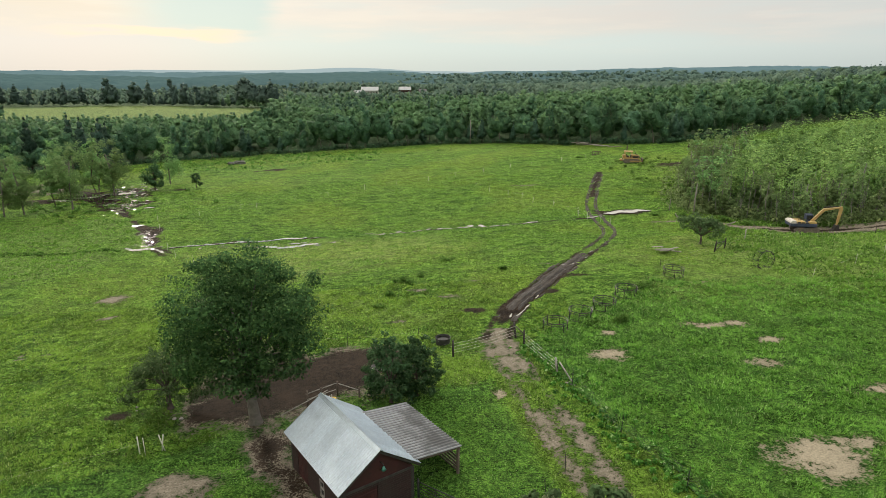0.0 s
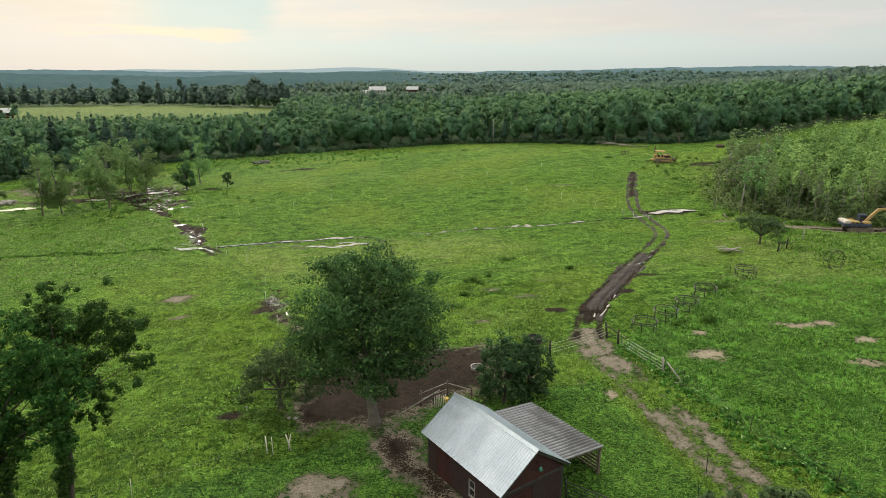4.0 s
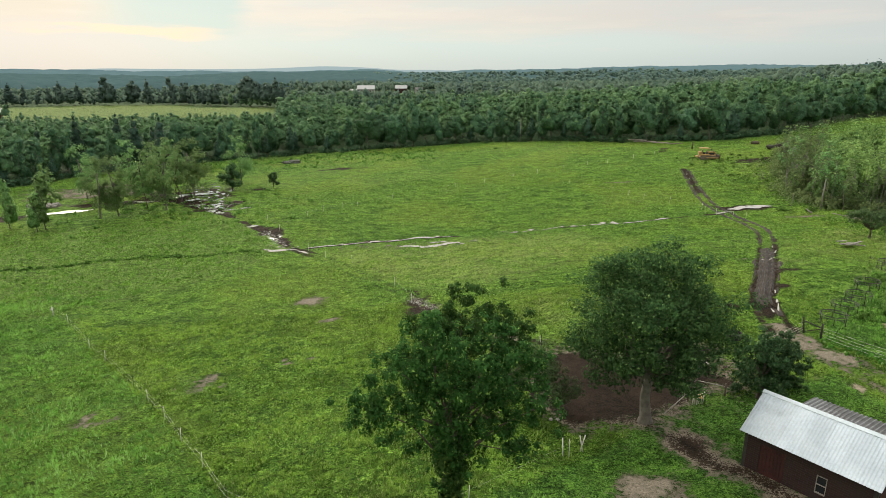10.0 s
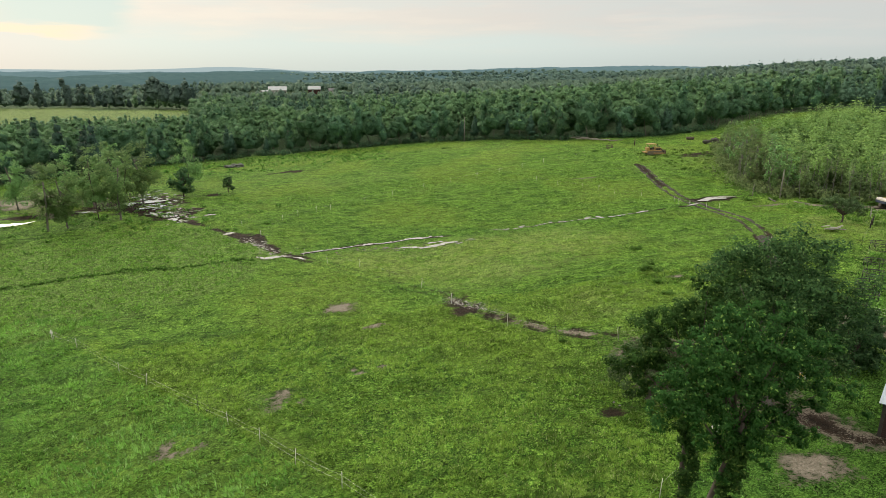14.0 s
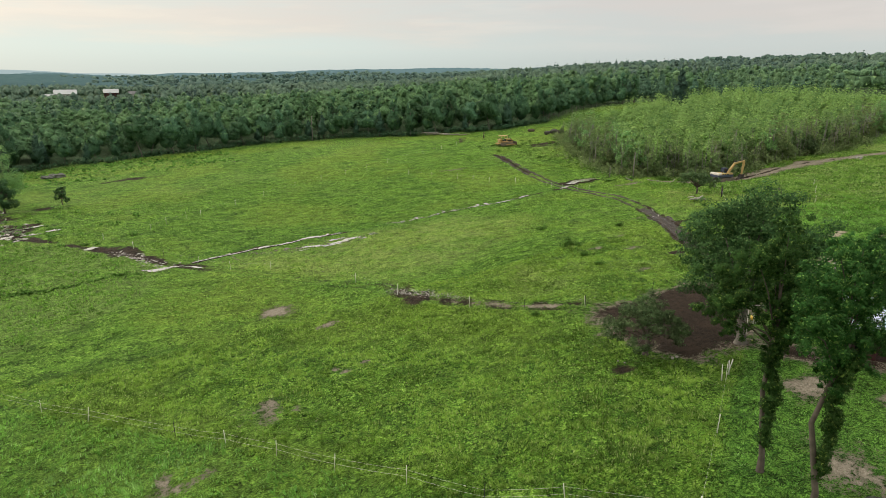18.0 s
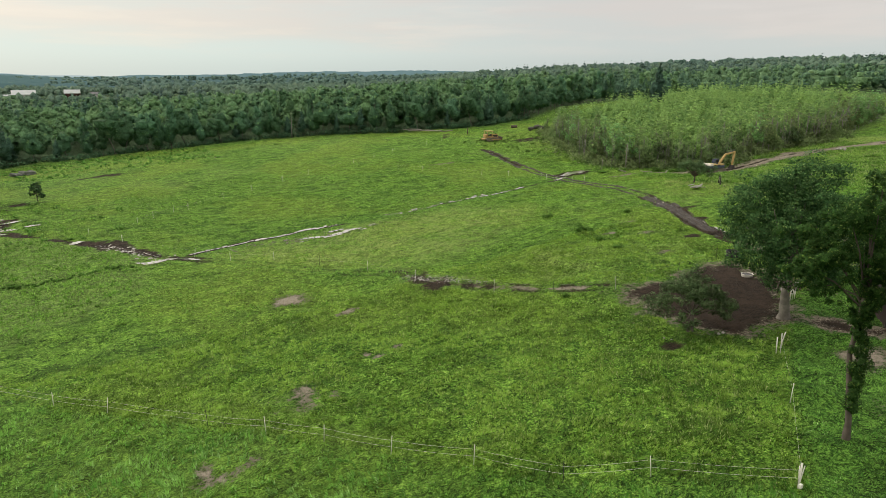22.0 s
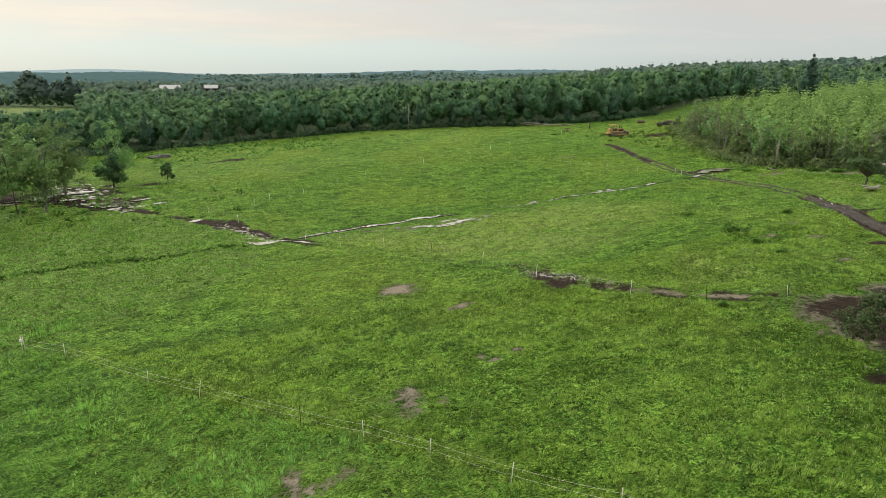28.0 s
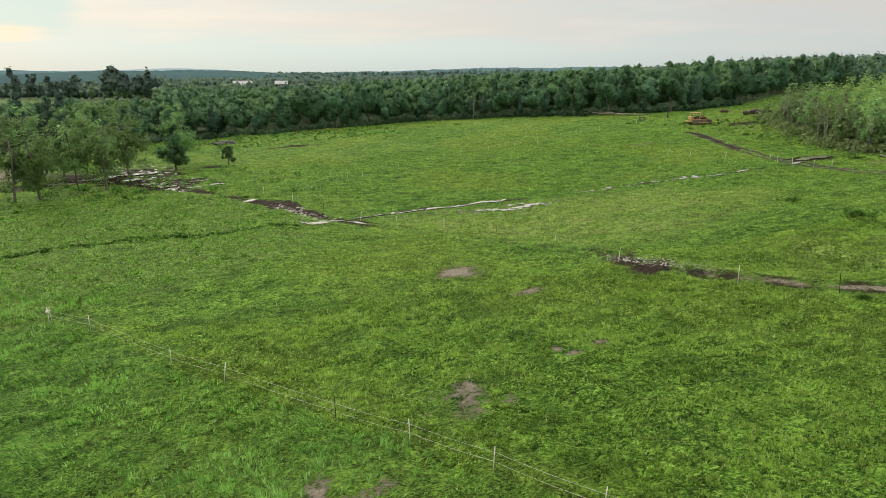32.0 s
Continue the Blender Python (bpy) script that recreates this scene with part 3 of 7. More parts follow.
LEFT_STRIP = ((-140, 60), (-90, 62), (-68.2, 68.4), (-61, 73.5), (-54.6, 78.3), (-50.5, 83), (-48.4, 94), (-53, 106), (-66, 122), (-92, 114), (-125, 112))
GRAZED = ((-43, 93), (-22, 98), (0, 98), (4, 84), (-14, 70), (-26, 68), (-33, 79))
GRASS_ROW = ((-100, 84), (-78.6, 89.4), (-69.2, 91.6), (-58.1, 92.6), (-50.5, 93))
SAND_SPOTS = ((12.8, 43.9, 1.2, 0.8), (23.8, 41.4, 1.6, 0.7), (21.6, 29.6, 2.2, 1.5), (23.8, 31.0, 1.4, 0.9), (22.6, 48.8, 1.0, 0.5), (21, 49.4, 0.7, 0.4), (25.5, 49.7, 1.0, 0.5), (26.5, 60.4, 1.3, 0.6), (13.9, 48.3, 0.5, 0.4), (26.3, 46, 0.9, 0.4), (3.9, 38.1, 0.5, 0.7), (2.1, 39.9, 0.4, 0.3), (29.5, 37.4, 1.4, 0.9))
EARTH_SPOTS = ((-4.8, 52.4, 1.2, 0.5), (0.9, 59.2, 1.3, 0.6), (-2.6, 61.5, 1.0, 0.4), (3.5, 64, 1.0, 0.5), (12, 70, 1.1, 0.5), (-14.3, 28.3, 2.0, 1.2), (-13.1, 28.6, 1.2, 1.0), (-11.5, 24.5, 1.5, 1.0), (-20.8, 21.2, 1.5, 2.4), (-19.6, 19.5, 1.4, 1.8),
               (-44.2, 48.0, 1.5, 1.9), (-43.6, 49.2, 1.1, 0.8), (-42.4, 47.0, 0.5, 0.8), (-38.9, 68.1, 1.5, 1.1), (-38.1, 51.2, 0.35, 0.4), (-37.5, 50.3, 0.6, 0.3), (-35.7, 50.9, 0.5, 0.4), (-51.2, 42.9, 0.35, 1.0), (-50.7, 41.9, 1.0, 0.5), (-49.6, 41.9, 0.9, 0.48), (-48.6, 42.6, 0.35, 0.6), (-35.5, 61.1, 0.8, 0.4), (-22.6, 184.6, 6.5, 1.3), (4, 199, 5, 0.8), (-107, 158, 12, 8), (-108, 141, 3, 2), (17.7, 134, 2, 0.8))
MUD_SPOTS = ((14.5, 63.8, 1.6, 0.9), (11, 59.5, 1.3, 0.9), (2.5, 54.6, 1.5, 0.7), (-82, 146, 9, 7), (-70, 133, 5, 4), (-95, 140, 6, 3), (-64, 152, 4, 1.6), (-48, 178, 7, 0.8), (32, 106, 4, 2), (-112, 128, 6, 2.5), (-26.4, 61.6, 1.5, 2.6), (-23.2, 56.6, 0.9, 0.8), (-52.5, 106.5, 1.9, 2.8), (-21.5, 36.8, 1.2, 0.8), (60, 150, 5, 3))


def layers(x, y):
    """How much of each cover lies at a place, and how deep the ground is trodden."""
    wob = (vnoise(x, y, 3.1, 1) - 0.5) * 1.1 + (vnoise(x, y, 1.2, 2) - 0.5) * 0.6
    mud, sand, cut, earth = (np.zeros(np.shape(x)) for _ in range(4))

    def lay(field, gap, edge=0.7):
        return np.maximum(field, np.clip(0.5 + gap / edge * 0.5, 0, 1))

    gap, _ = line_gap(x, y, FARM_TRACK)
    wide = np.interp(y, (45, 50, 54, 58, 66, 71, 76, 112, 124, 146), (-0.8, -0.1, 0.9, 1.3, 1.1, 0.2, -0.8, -0.8, 0.5, 0.7))
    rut = np.interp(y, (76, 84), (0.26, 0.10)) - np.abs(gap - np.interp(y, (60, 80, 112), (0.95, 0.85, 0.75)))
    wet = np.where(y > 47.5, np.maximum(wide - gap + wob * 0.6, rut + wob * 0.2), -5)
    wet = np.where(y > 147, -5, wet)
    mud = lay(mud, wet)
    west = line_gap(x, y, [(a - 0.85, b) for a, b in FARM_TRACK if b < 58])[0]
    east = line_gap(x, y, [(a + 0.95, b) for a, b in FARM_TRACK if b < 58])[0]
    dry = np.where(y < 50.5, np.maximum(np.interp(y, (10, 30, 36, 41, 45, 49), (-0.9, -0.8, -0.3, 0.6, 0.9, 0.6)) - gap + wob * 0.9, 0.46 - west + wob * 0.4), -5)
    earth = lay(earth, dry, 1.1)
    earth = lay(earth, np.where(y < 49, 0.42 - east + wob * 0.7, -5), 0.9)
    cut = cut + 0.16 * np.clip(rut / 0.5, 0, 1)
    gap, _ = line_gap(x, y, COW_TRACK)
    wide = np.interp(y, (44, 47, 52, 57, 60, 65, 69, 86, 90, 96, 108, 114, 125, 140), (0.2, -0.5, -0.5, 0.1, 0.8, 0.4, -0.9, -0.9, -0.5, 0.9, 1.1, 0.2, 0.9, 2.4))
    rut = 0.22 - np.abs(gap - 0.8)
    mud = lay(mud, np.maximum(wide - gap + wob, np.where(y < 112, rut - np.interp(y, (62, 68, 88, 92), (0.05, 0.4, 0.4, 0.05)) + wob * 0.25, -5)), 1.2)
    earth = lay(earth, np.where((y > 49.5) & (y < 60), 0.55 - gap + wob * 0.8, -5), 1.0)
    cut = cut + 0.12 * np.clip((wide - gap) / 1.0, 0, 1) + 0.10 * np.clip(rut / 0.3, 0, 1)
    gap, _ = line_gap(x, y, DITCH)
    mud = lay(mud, np.interp(x, (-44, -22, -16, 0, 20, 26), (0.55, 0.5, -0.4, 0.1, 0.05, 0.4)) - gap + wob * 0.35)
    cut = cut + 0.12 * np.exp(-(gap / 0.9) ** 2)
    wetland = np.exp(-(gap / 3.5) ** 2)
    gap, _ = line_gap(x, y, DIG_TRACK)
    earth = lay(earth, np.interp(x, (28, 36, 44, 52, 70, 100), (-0.4, 0.2, 1.3, 2.1, 1.9, 1.4)) - gap + wob * 1.5, 1.6)
    mud = lay(mud, np.interp(x, (28, 36, 44, 52, 70, 100), (-0.9, -0.6, -0.1, 0.5, 0.3, -0.1)) - gap + wob)
    mud = lay(mud, within(x, y, MUD_YARD) - 0.2 + wob * 2.0, 2.4)
    earth = lay(earth, within(x, y, MUD_YARD) + 0.9 + wob * 2.2, 3.0)
    gap, _ = line_gap(x, y, SHED_YARD)
    earth = lay(earth, 1.5 - gap + wob * 1.2, 1.6)
    mud = lay(mud, 0.6 - gap + wob * 1.4, 2.4)
    for spots, field in ((SAND_SPOTS, sand), (EARTH_SPOTS, earth), (MUD_SPOTS, mud)):
        for sx, sy, rx, ry in spots:
            q = np.hypot((x - sx) / rx, (y - sy) / ry)
            np.maximum(field, np.clip(0.50 + (1 - q) * 0.40 + wob * 0.42, 0, 1) * (q < 2.0), out=field)
    lush = np.clip(0.5 + within(x, y, TALL_FIELD) / 1.2, 0, 1) * (1 - 0.65 * np.maximum(smooth(x, 34, 52), smooth(y, 48, 66)))
    lush = np.maximum(lush, 1.0 * np.clip(0.5 + within(x, y, LAWN) / 1.0, 0, 1))
    lush = np.maximum(lush, 0.38 * np.clip(0.5 + within(x, y, LEFT_STRIP) / 1.5, 0, 1))
    south = within(x, y, FENCE_SOUTH + ((-30, -60), (-200, -60), (-200, 60)))
    lush = np.maximum(lush, 0.5 * np.clip(0.5 + south / 0.8, 0, 1))
    lush = np.maximum(lush, 0.5 * wetland)
    trail = line_gap(x, y, COW_TRACK)[0]
    lush = np.maximum(lush, 0.95 * np.clip(1 - np.abs(trail - 0.75) / 0.4, 0, 1) * smooth(y, 46, 50) * smooth(y, 112, 106))
    rank_row = line_gap(x, y, GRASS_ROW)[0]
    lush = np.maximum(lush, 0.7 * smooth(rank_row, 1.1, 0.3))
    pale = np.maximum(0.55 * np.clip(0.5 + within(x, y, GRAZED) / 6, 0, 1), 0.6 * smooth(0.6 * vnoise(x, y, 21, 5) + 0.4 * vnoise(x, y, 6, 8), 0.5, 0.72)) * (1 - lush)
    pale = pale * smooth(y, 36, 62) * (1 - 0.7 * smooth(y, 101, 108))
    pale = np.maximum(pale, 0.5 * np.clip(0.5 + within(x, y, LEFT_STRIP) / 1.5, 0, 1))
    pale = np.maximum(pale, 1.3 * smooth(within(x, y, PASTURE), -5, 5))
    pale = np.maximum(pale, 0.65 * np.clip(0.5 + within(x, y, TALL_FIELD) / 1.2, 0, 1) * np.maximum(smooth(x, 26, 46), smooth(y, 46, 60)))
    pale = np.maximum(pale, 0.8 * np.exp(-((x - 56) / 30) ** 2 - ((y - 77.5) / 4.0) ** 2))
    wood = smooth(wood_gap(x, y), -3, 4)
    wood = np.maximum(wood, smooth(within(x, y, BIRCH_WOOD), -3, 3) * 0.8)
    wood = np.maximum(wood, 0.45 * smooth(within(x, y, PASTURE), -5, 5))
    return mud, np.maximum(sand, earth), lush, pale, wood, cut, earth, sand


PASTURE = ((-420, 330), (-330, 395), (-205, 405), (-128, 425), (-140, 520), (-250, 560), (-480, 520))
CLEARINGS = (PASTURE, ((-120, 738), (-5, 742), (0, 800), (-120, 800)))


def wood_gap(x, y):
    """How far inside the woods a place lies (metres; negative: open land)."""
    x, y = np.asarray(x, float), np.asarray(y, float)
    g = within(x, y, WOOD_EDGE + ((5000, 100), (5000, 5000), (-5000, 5000), (-5000, 60)))
    for c in CLEARINGS:
        g = np.minimum(g, -within(x, y, c))
    return g


def ground_z(x, y):
    x, y = np.asarray(x, float), np.asarray(y, float)
    mud, sand, lush, pale, wood, cut = layers(x, y)[:6]
    near = smooth(np.hypot(x + 20, y - 70), 330, 170)
    tuss = (vnoise(x, y, 2.4, 4) - 0.5) * (0.26 + 0.22 * lush) + (vnoise(x, y, 9, 6) - 0.5) * 0.45 + (vnoise(x, y, 4.2, 7) - 0.5) * 0.2 + (vnoise(x, y, 1.15, 9) - 0.5) * (0.2 + 0.1 * lush) * (1 - np.clip(2 * np.maximum(mud, sand), 0, 1))
    return land(x, y) - cut + tuss * near * (1 - np.maximum(mud, sand) * 0.75)


def gz(x, y):
    return float(ground_z(np.array([x]), np.array([y]))[0])


def mesh_np(name, verts, faces, mat, smooth_shade=False):
    """A mesh from arrays; all faces have the same number of corners."""
    verts, faces = np.asarray(verts, np.float32), np.asarray(faces, np.int32)
    me = bpy.data.meshes.new(name)
    n = faces.shape[1]
    me.vertices.add(len(verts))
    me.vertices.foreach_set("co", verts.ravel())
    me.loops.add(faces.size)
    me.loops.foreach_set("vertex_index", faces.ravel())
    me.polygons.add(len(faces))
    me.polygons.foreach_set("loop_start", np.arange(0, faces.size, n, dtype=np.int32))
    me.polygons.foreach_set("use_smooth", np.full(len(faces), smooth_shade))
    me.update(calc_edges=True)
    me.materials.append(mat)
    return me


def spread(lo, hi, step, reach, grow=1.12):
    """Grid lines: even between lo and hi, ever wider out to reach."""
    mid = list(np.arange(lo, hi + step, step))
    out, s = [], step
    v = mid[-1]
    while v < reach[1]:
        s = min(s * grow, 220)
        v += s
        out.append(v)
    back, s, v = [], step, lo
    while v > reach[0]:
        s = min(s * grow, 220)
        v -= s
        back.append(v)
    return np.array(back[::-1] + mid + out)


gx, gy = spread(-106, 48, 0.45, (-4200, 4200), 1.11), spread(15, 150, 0.45, (-900, 4300), 1.11)
GX, GY = np.meshgrid(gx, gy)
fx, fy = GX.ravel(), GY.ravel()
cover = layers(fx, fy)
fz = ground_z(fx, fy)
idx = np.arange(fx.size).reshape(GX.shape)
quads = np.stack((idx[:-1, :-1], idx[:-1, 1:], idx[1:, 1:], idx[1:, :-1]), -1).reshape(-1, 4)
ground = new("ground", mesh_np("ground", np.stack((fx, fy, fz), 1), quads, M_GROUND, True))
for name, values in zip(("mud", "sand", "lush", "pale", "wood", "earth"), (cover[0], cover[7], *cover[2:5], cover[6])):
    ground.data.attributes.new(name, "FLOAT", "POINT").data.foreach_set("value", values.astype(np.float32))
tagged(ground, "rolling green pasture with trodden mud, ruts and bare sandy patches", "ground", kind="structure")

# ---- tools for things ----


def part(name, bm, mat, parent=None, label=""):
    me = bpy.data.meshes.new(name)
    bm.normal_update()
    bm.to_mesh(me)
    bm.free()
    me.materials.append(mat)
    ob = new(name, me)
    ob.parent = parent
    return tagged(ob, label)


def thing(name, m, label, category, group="", kind=""):
    ob = new(name)
    ob.empty_display_size = 0.3
    ob.matrix_basis = m
    return tagged(ob, label, category, group, kind)


def box(bm, lo, hi, m=None, bevel=0.0):
    c = [(a + b) / 2 for a, b in zip(lo, hi)]
    d = [abs(b - a) for a, b in zip(lo, hi)]
    made = bmesh.ops.create_cube(bm, size=1, matrix=(m or Matrix()) @ Matrix.Translation(c) @ Matrix.Diagonal((*d, 1)))
    if bevel:
        edges = {e for v in made["verts"] for e in v.link_edges}
        bmesh.ops.bevel(bm, geom=list(edges), offset=bevel, segments=1, affect="EDGES", profile=0.5)
    return bm


def tube(bm, pts, radii, n=8, cap=True):
    pts = [Vector(p) for p in pts]
    if isinstance(radii, (int, float)):
        radii = [radii] * len(pts)
    rings = []
    for i, p in enumerate(pts):
        d = (pts[min(i + 1, len(pts) - 1)] - pts[max(i - 1, 0)]).normalized()
        side = d.cross(Vector((0.13, 0.21, 1))) if abs(d.z) < 0.95 else d.cross(Vector((1, 0.1, 0)))
        side.normalize()
        other = d.cross(side)
        rings.append([bm.verts.new(p + radii[i] * (math.cos(a) * side + math.sin(a) * other)) for a in (2 * math.pi * q / n for q in range(n))])
    for a, b in zip(rings, rings[1:]):
        for q in range(n):
            f = bm.faces.new((a[q], a[(q + 1) % n], b[(q + 1) % n], b[q]))
            f.smooth = n > 5
    if cap:
        bm.faces.new(rings[0][::-1])
        bm.faces.new(rings[-1])
    return bm


def prism(bm, outline, lo, hi, axis="y"):
    """An outline in x and z (or y and z) pushed from lo to hi along the other axis."""
    def at(a, b, c):
        return (a, c, b) if axis == "y" else (c, a, b)
    one = [bm.verts.new(at(a, b, lo)) for a, b in outline]
    two = [bm.verts.new(at(a, b, hi)) for a, b in outline]
    bm.faces.new(one)
    bm.faces.new(two[::-1])
    for q in range(len(one)):
        bm.faces.new((one[q], two[q], two[(q + 1) % len(one)], one[(q + 1) % len(one)]))
    bmesh.ops.recalc_face_normals(bm, faces=bm.faces[:])
    return bm


def ring(bm, centre, radius, thick, n=28, m=4, upright=False):
    """A closed hoop, flat or upright."""
    rows = []
    for q in range(n):
        a = 2 * math.pi * q / n
        row = []
        for p in range(m):
            b = 2 * math.pi * p / m
            r, h = radius + thick * math.cos(b), thick * math.sin(b)
            v = (r * math.cos(a), r * math.sin(a), h) if not upright else (r * math.cos(a), h, r * math.sin(a))
            row.append(bm.verts.new(Vector(centre) + Vector(v)))
        rows.append(row)
    for q in range(n):
        for p in range(m):
            bm.faces.new((rows[q][p], rows[(q + 1) % n][p], rows[(q + 1) % n][(p + 1) % m], rows[q][(p + 1) % m]))
    return bm


def lump(bm, centre, size, rng, cuts=2, rough=0.25):
    """A rough stone or heap."""
    made = bmesh.ops.create_icosphere(bm, subdivisions=cuts, radius=1)
    s = rng.rand() * 50
    for v in made["verts"]:
        k = 1 + rough * noise.noise(v.co * 1.7 + Vector((s, s, s))) * 2
        v.co = Vector(centre) + Vector((v.co.x * size[0] * k, v.co.y * size[1] * k, v.co.z * size[2] * k))
    return bm


# ---- plants ----


def cards(rng, centres, radii, count, size, squash=0.85, up=0.55, jitter=0.5, fill=0.35, three=False, heart=None, power=2):
    """Leaf sprays as small bent quads, facing outwards and upwards, over clumps. Gives corner places."""
    centres, radii = np.asarray(centres, float), np.asarray(radii, float)
    pick = rng.choice(len(centres), count, p=radii ** power / (radii ** power).sum())
    d = rng.normal(size=(count, 3))
    d /= np.linalg.norm(d, axis=1)[:, None]
    r = radii[pick] * (1 - fill * rng.rand(count) ** 1.6)
    p = centres[pick] + d * r[:, None] * np.array((1, 1, squash))
    if heart is not None:
        h = p - np.asarray(heart)
        d = 0.35 * d + 0.9 * h / (np.linalg.norm(h, axis=1)[:, None] + 1e-6)
        jitter *= 0.55
    nrm = d + np.array((0, 0, up)) + rng.normal(size=(count, 3)) * jitter
    nrm /= np.linalg.norm(nrm, axis=1)[:, None]
    t = np.cross(nrm, rng.normal(size=(count, 3)))
    t /= np.linalg.norm(t, axis=1)[:, None]
    b = np.cross(nrm, t)
    s = (size * (0.6 + 0.8 * rng.rand(count)))[:, None]
    cards.puff = d + np.array((0, 0, 0.12)) + rng.normal(size=(count, 3)) * 0.32
    droop = np.array((0, 0, -0.22)) * s
    if three:
        return np.stack((p - t * s * 0.9 + droop, p + t * s * 0.7 - b * s * 0.7, p + t * s * 0.5 + b * s * 0.8), 1)
    return np.stack((p - t * s * 0.9 + droop, p - b * s * 0.5, p + t * s * 0.9 + droop, p + b * s * 0.5), 1)


def card_mesh(name, corners, mat, puff=None):
    """Leaf sprays as one mesh; puff: which way each one faces in its clump."""
    corners = np.asarray(corners)
    n = corners.shape[1]
    me = mesh_np(name, corners.reshape(-1, 3), np.arange(len(corners) * n).reshape(-1, n), mat)
    facing = np.asarray(cards.puff if puff is None else puff, float)
    facing = facing / (np.linalg.norm(facing, axis=-1)[..., None] + 1e-9)
    facing = np.repeat(facing, n, 0) if facing.ndim == 2 else facing
    me.attributes.new("puff", "FLOAT_VECTOR", "POINT").data.foreach_set("vector", facing.astype(np.float32).ravel())
    return me


def clumps(rng, lobes, per=9, share=0.5):
    """Smaller clumps over large lobes (x, y, z, r)."""
    cs, rs = [], []
    for x, y, z, r in lobes:
        for q in range(per):
            d = rng.normal(size=3)
            d /= np.linalg.norm(d)
            d[2] = d[2] * 0.8 + 0.12
            cs.append(np.array((x, y, z)) + d * r * (0.5 + 0.5 * rng.rand()))
            rs.append(r * share * (0.7 + 0.6 * rng.rand()))
    return np.array(cs), np.array(rs)


def limbs(bm, rng, base, fork, tips, r0, n=7):
    """A bent trunk from base to fork, and limbs on to the tips."""
    base, fork = Vector(base), Vector(fork)
    k = (fork - base)
    bend = Vector((rng.normal() * 0.05, rng.normal() * 0.05, 0)) * k.length
    tube(bm, [base - Vector((0, 0, 0.3)), base + Vector((0, 0, 0.05)), base + k * 0.1, base + k * 0.5 + bend, fork], [r0 * 1.75, r0 * 1.5, r0 * 1.1, r0 * 0.9, r0 * 0.72], n)
    for tip in tips:
        tip = Vector(tip)
        start = base + k * (0.78 + 0.22 * rng.rand()) + bend * 0.3
        mid = start.lerp(tip, 0.5) + Vector((rng.normal() * 0.15, rng.normal() * 0.15, 0.1 * (tip - start).length))
        tube(bm, [start, mid, tip], [r0 * 0.42, r0 * 0.24, r0 * 0.07], 5, False)


def tree(name, x, y, lobes, trunk_r, fork_h, count, leaf, mats, label, category="tree", per=9, share=0.5, seed=1, lean=(0, 0), ragged=0.0, fill=0.55, flat=0.85):
    """A single tree built to its own lobes of leaves."""
    rng = np.random.RandomState(seed)
    top = thing(name, pose(x, y, gz(x, y)), label, category)
    cs, rs = clumps(rng, lobes, per, share)
    cs = cs + rng.normal(size=cs.shape) * ragged
    bm = bmesh.new()
    tips = [(a, b, c) for a, b, c, r in lobes] + [tuple(cs[q]) for q in range(0, len(cs), 3) if per < 12]
    limbs(bm, rng, (0, 0, 0), (lean[0], lean[1], fork_h), tips, trunk_r, 10)
    part("trunk", bm, mats[0], top)
    leaves = cards(rng, cs, rs, count, leaf, fill=fill, squash=flat)
    heart = np.array([l[:3] for l in lobes]).mean(0)
    out = leaves.mean(1) - heart
    me = card_mesh("crown", leaves, mats[1], cards.puff + 0.5 * out / (np.linalg.norm(out, axis=1)[:, None] + 1e-6))
    crown = new("crown", me)
    crown.parent = top
    return top


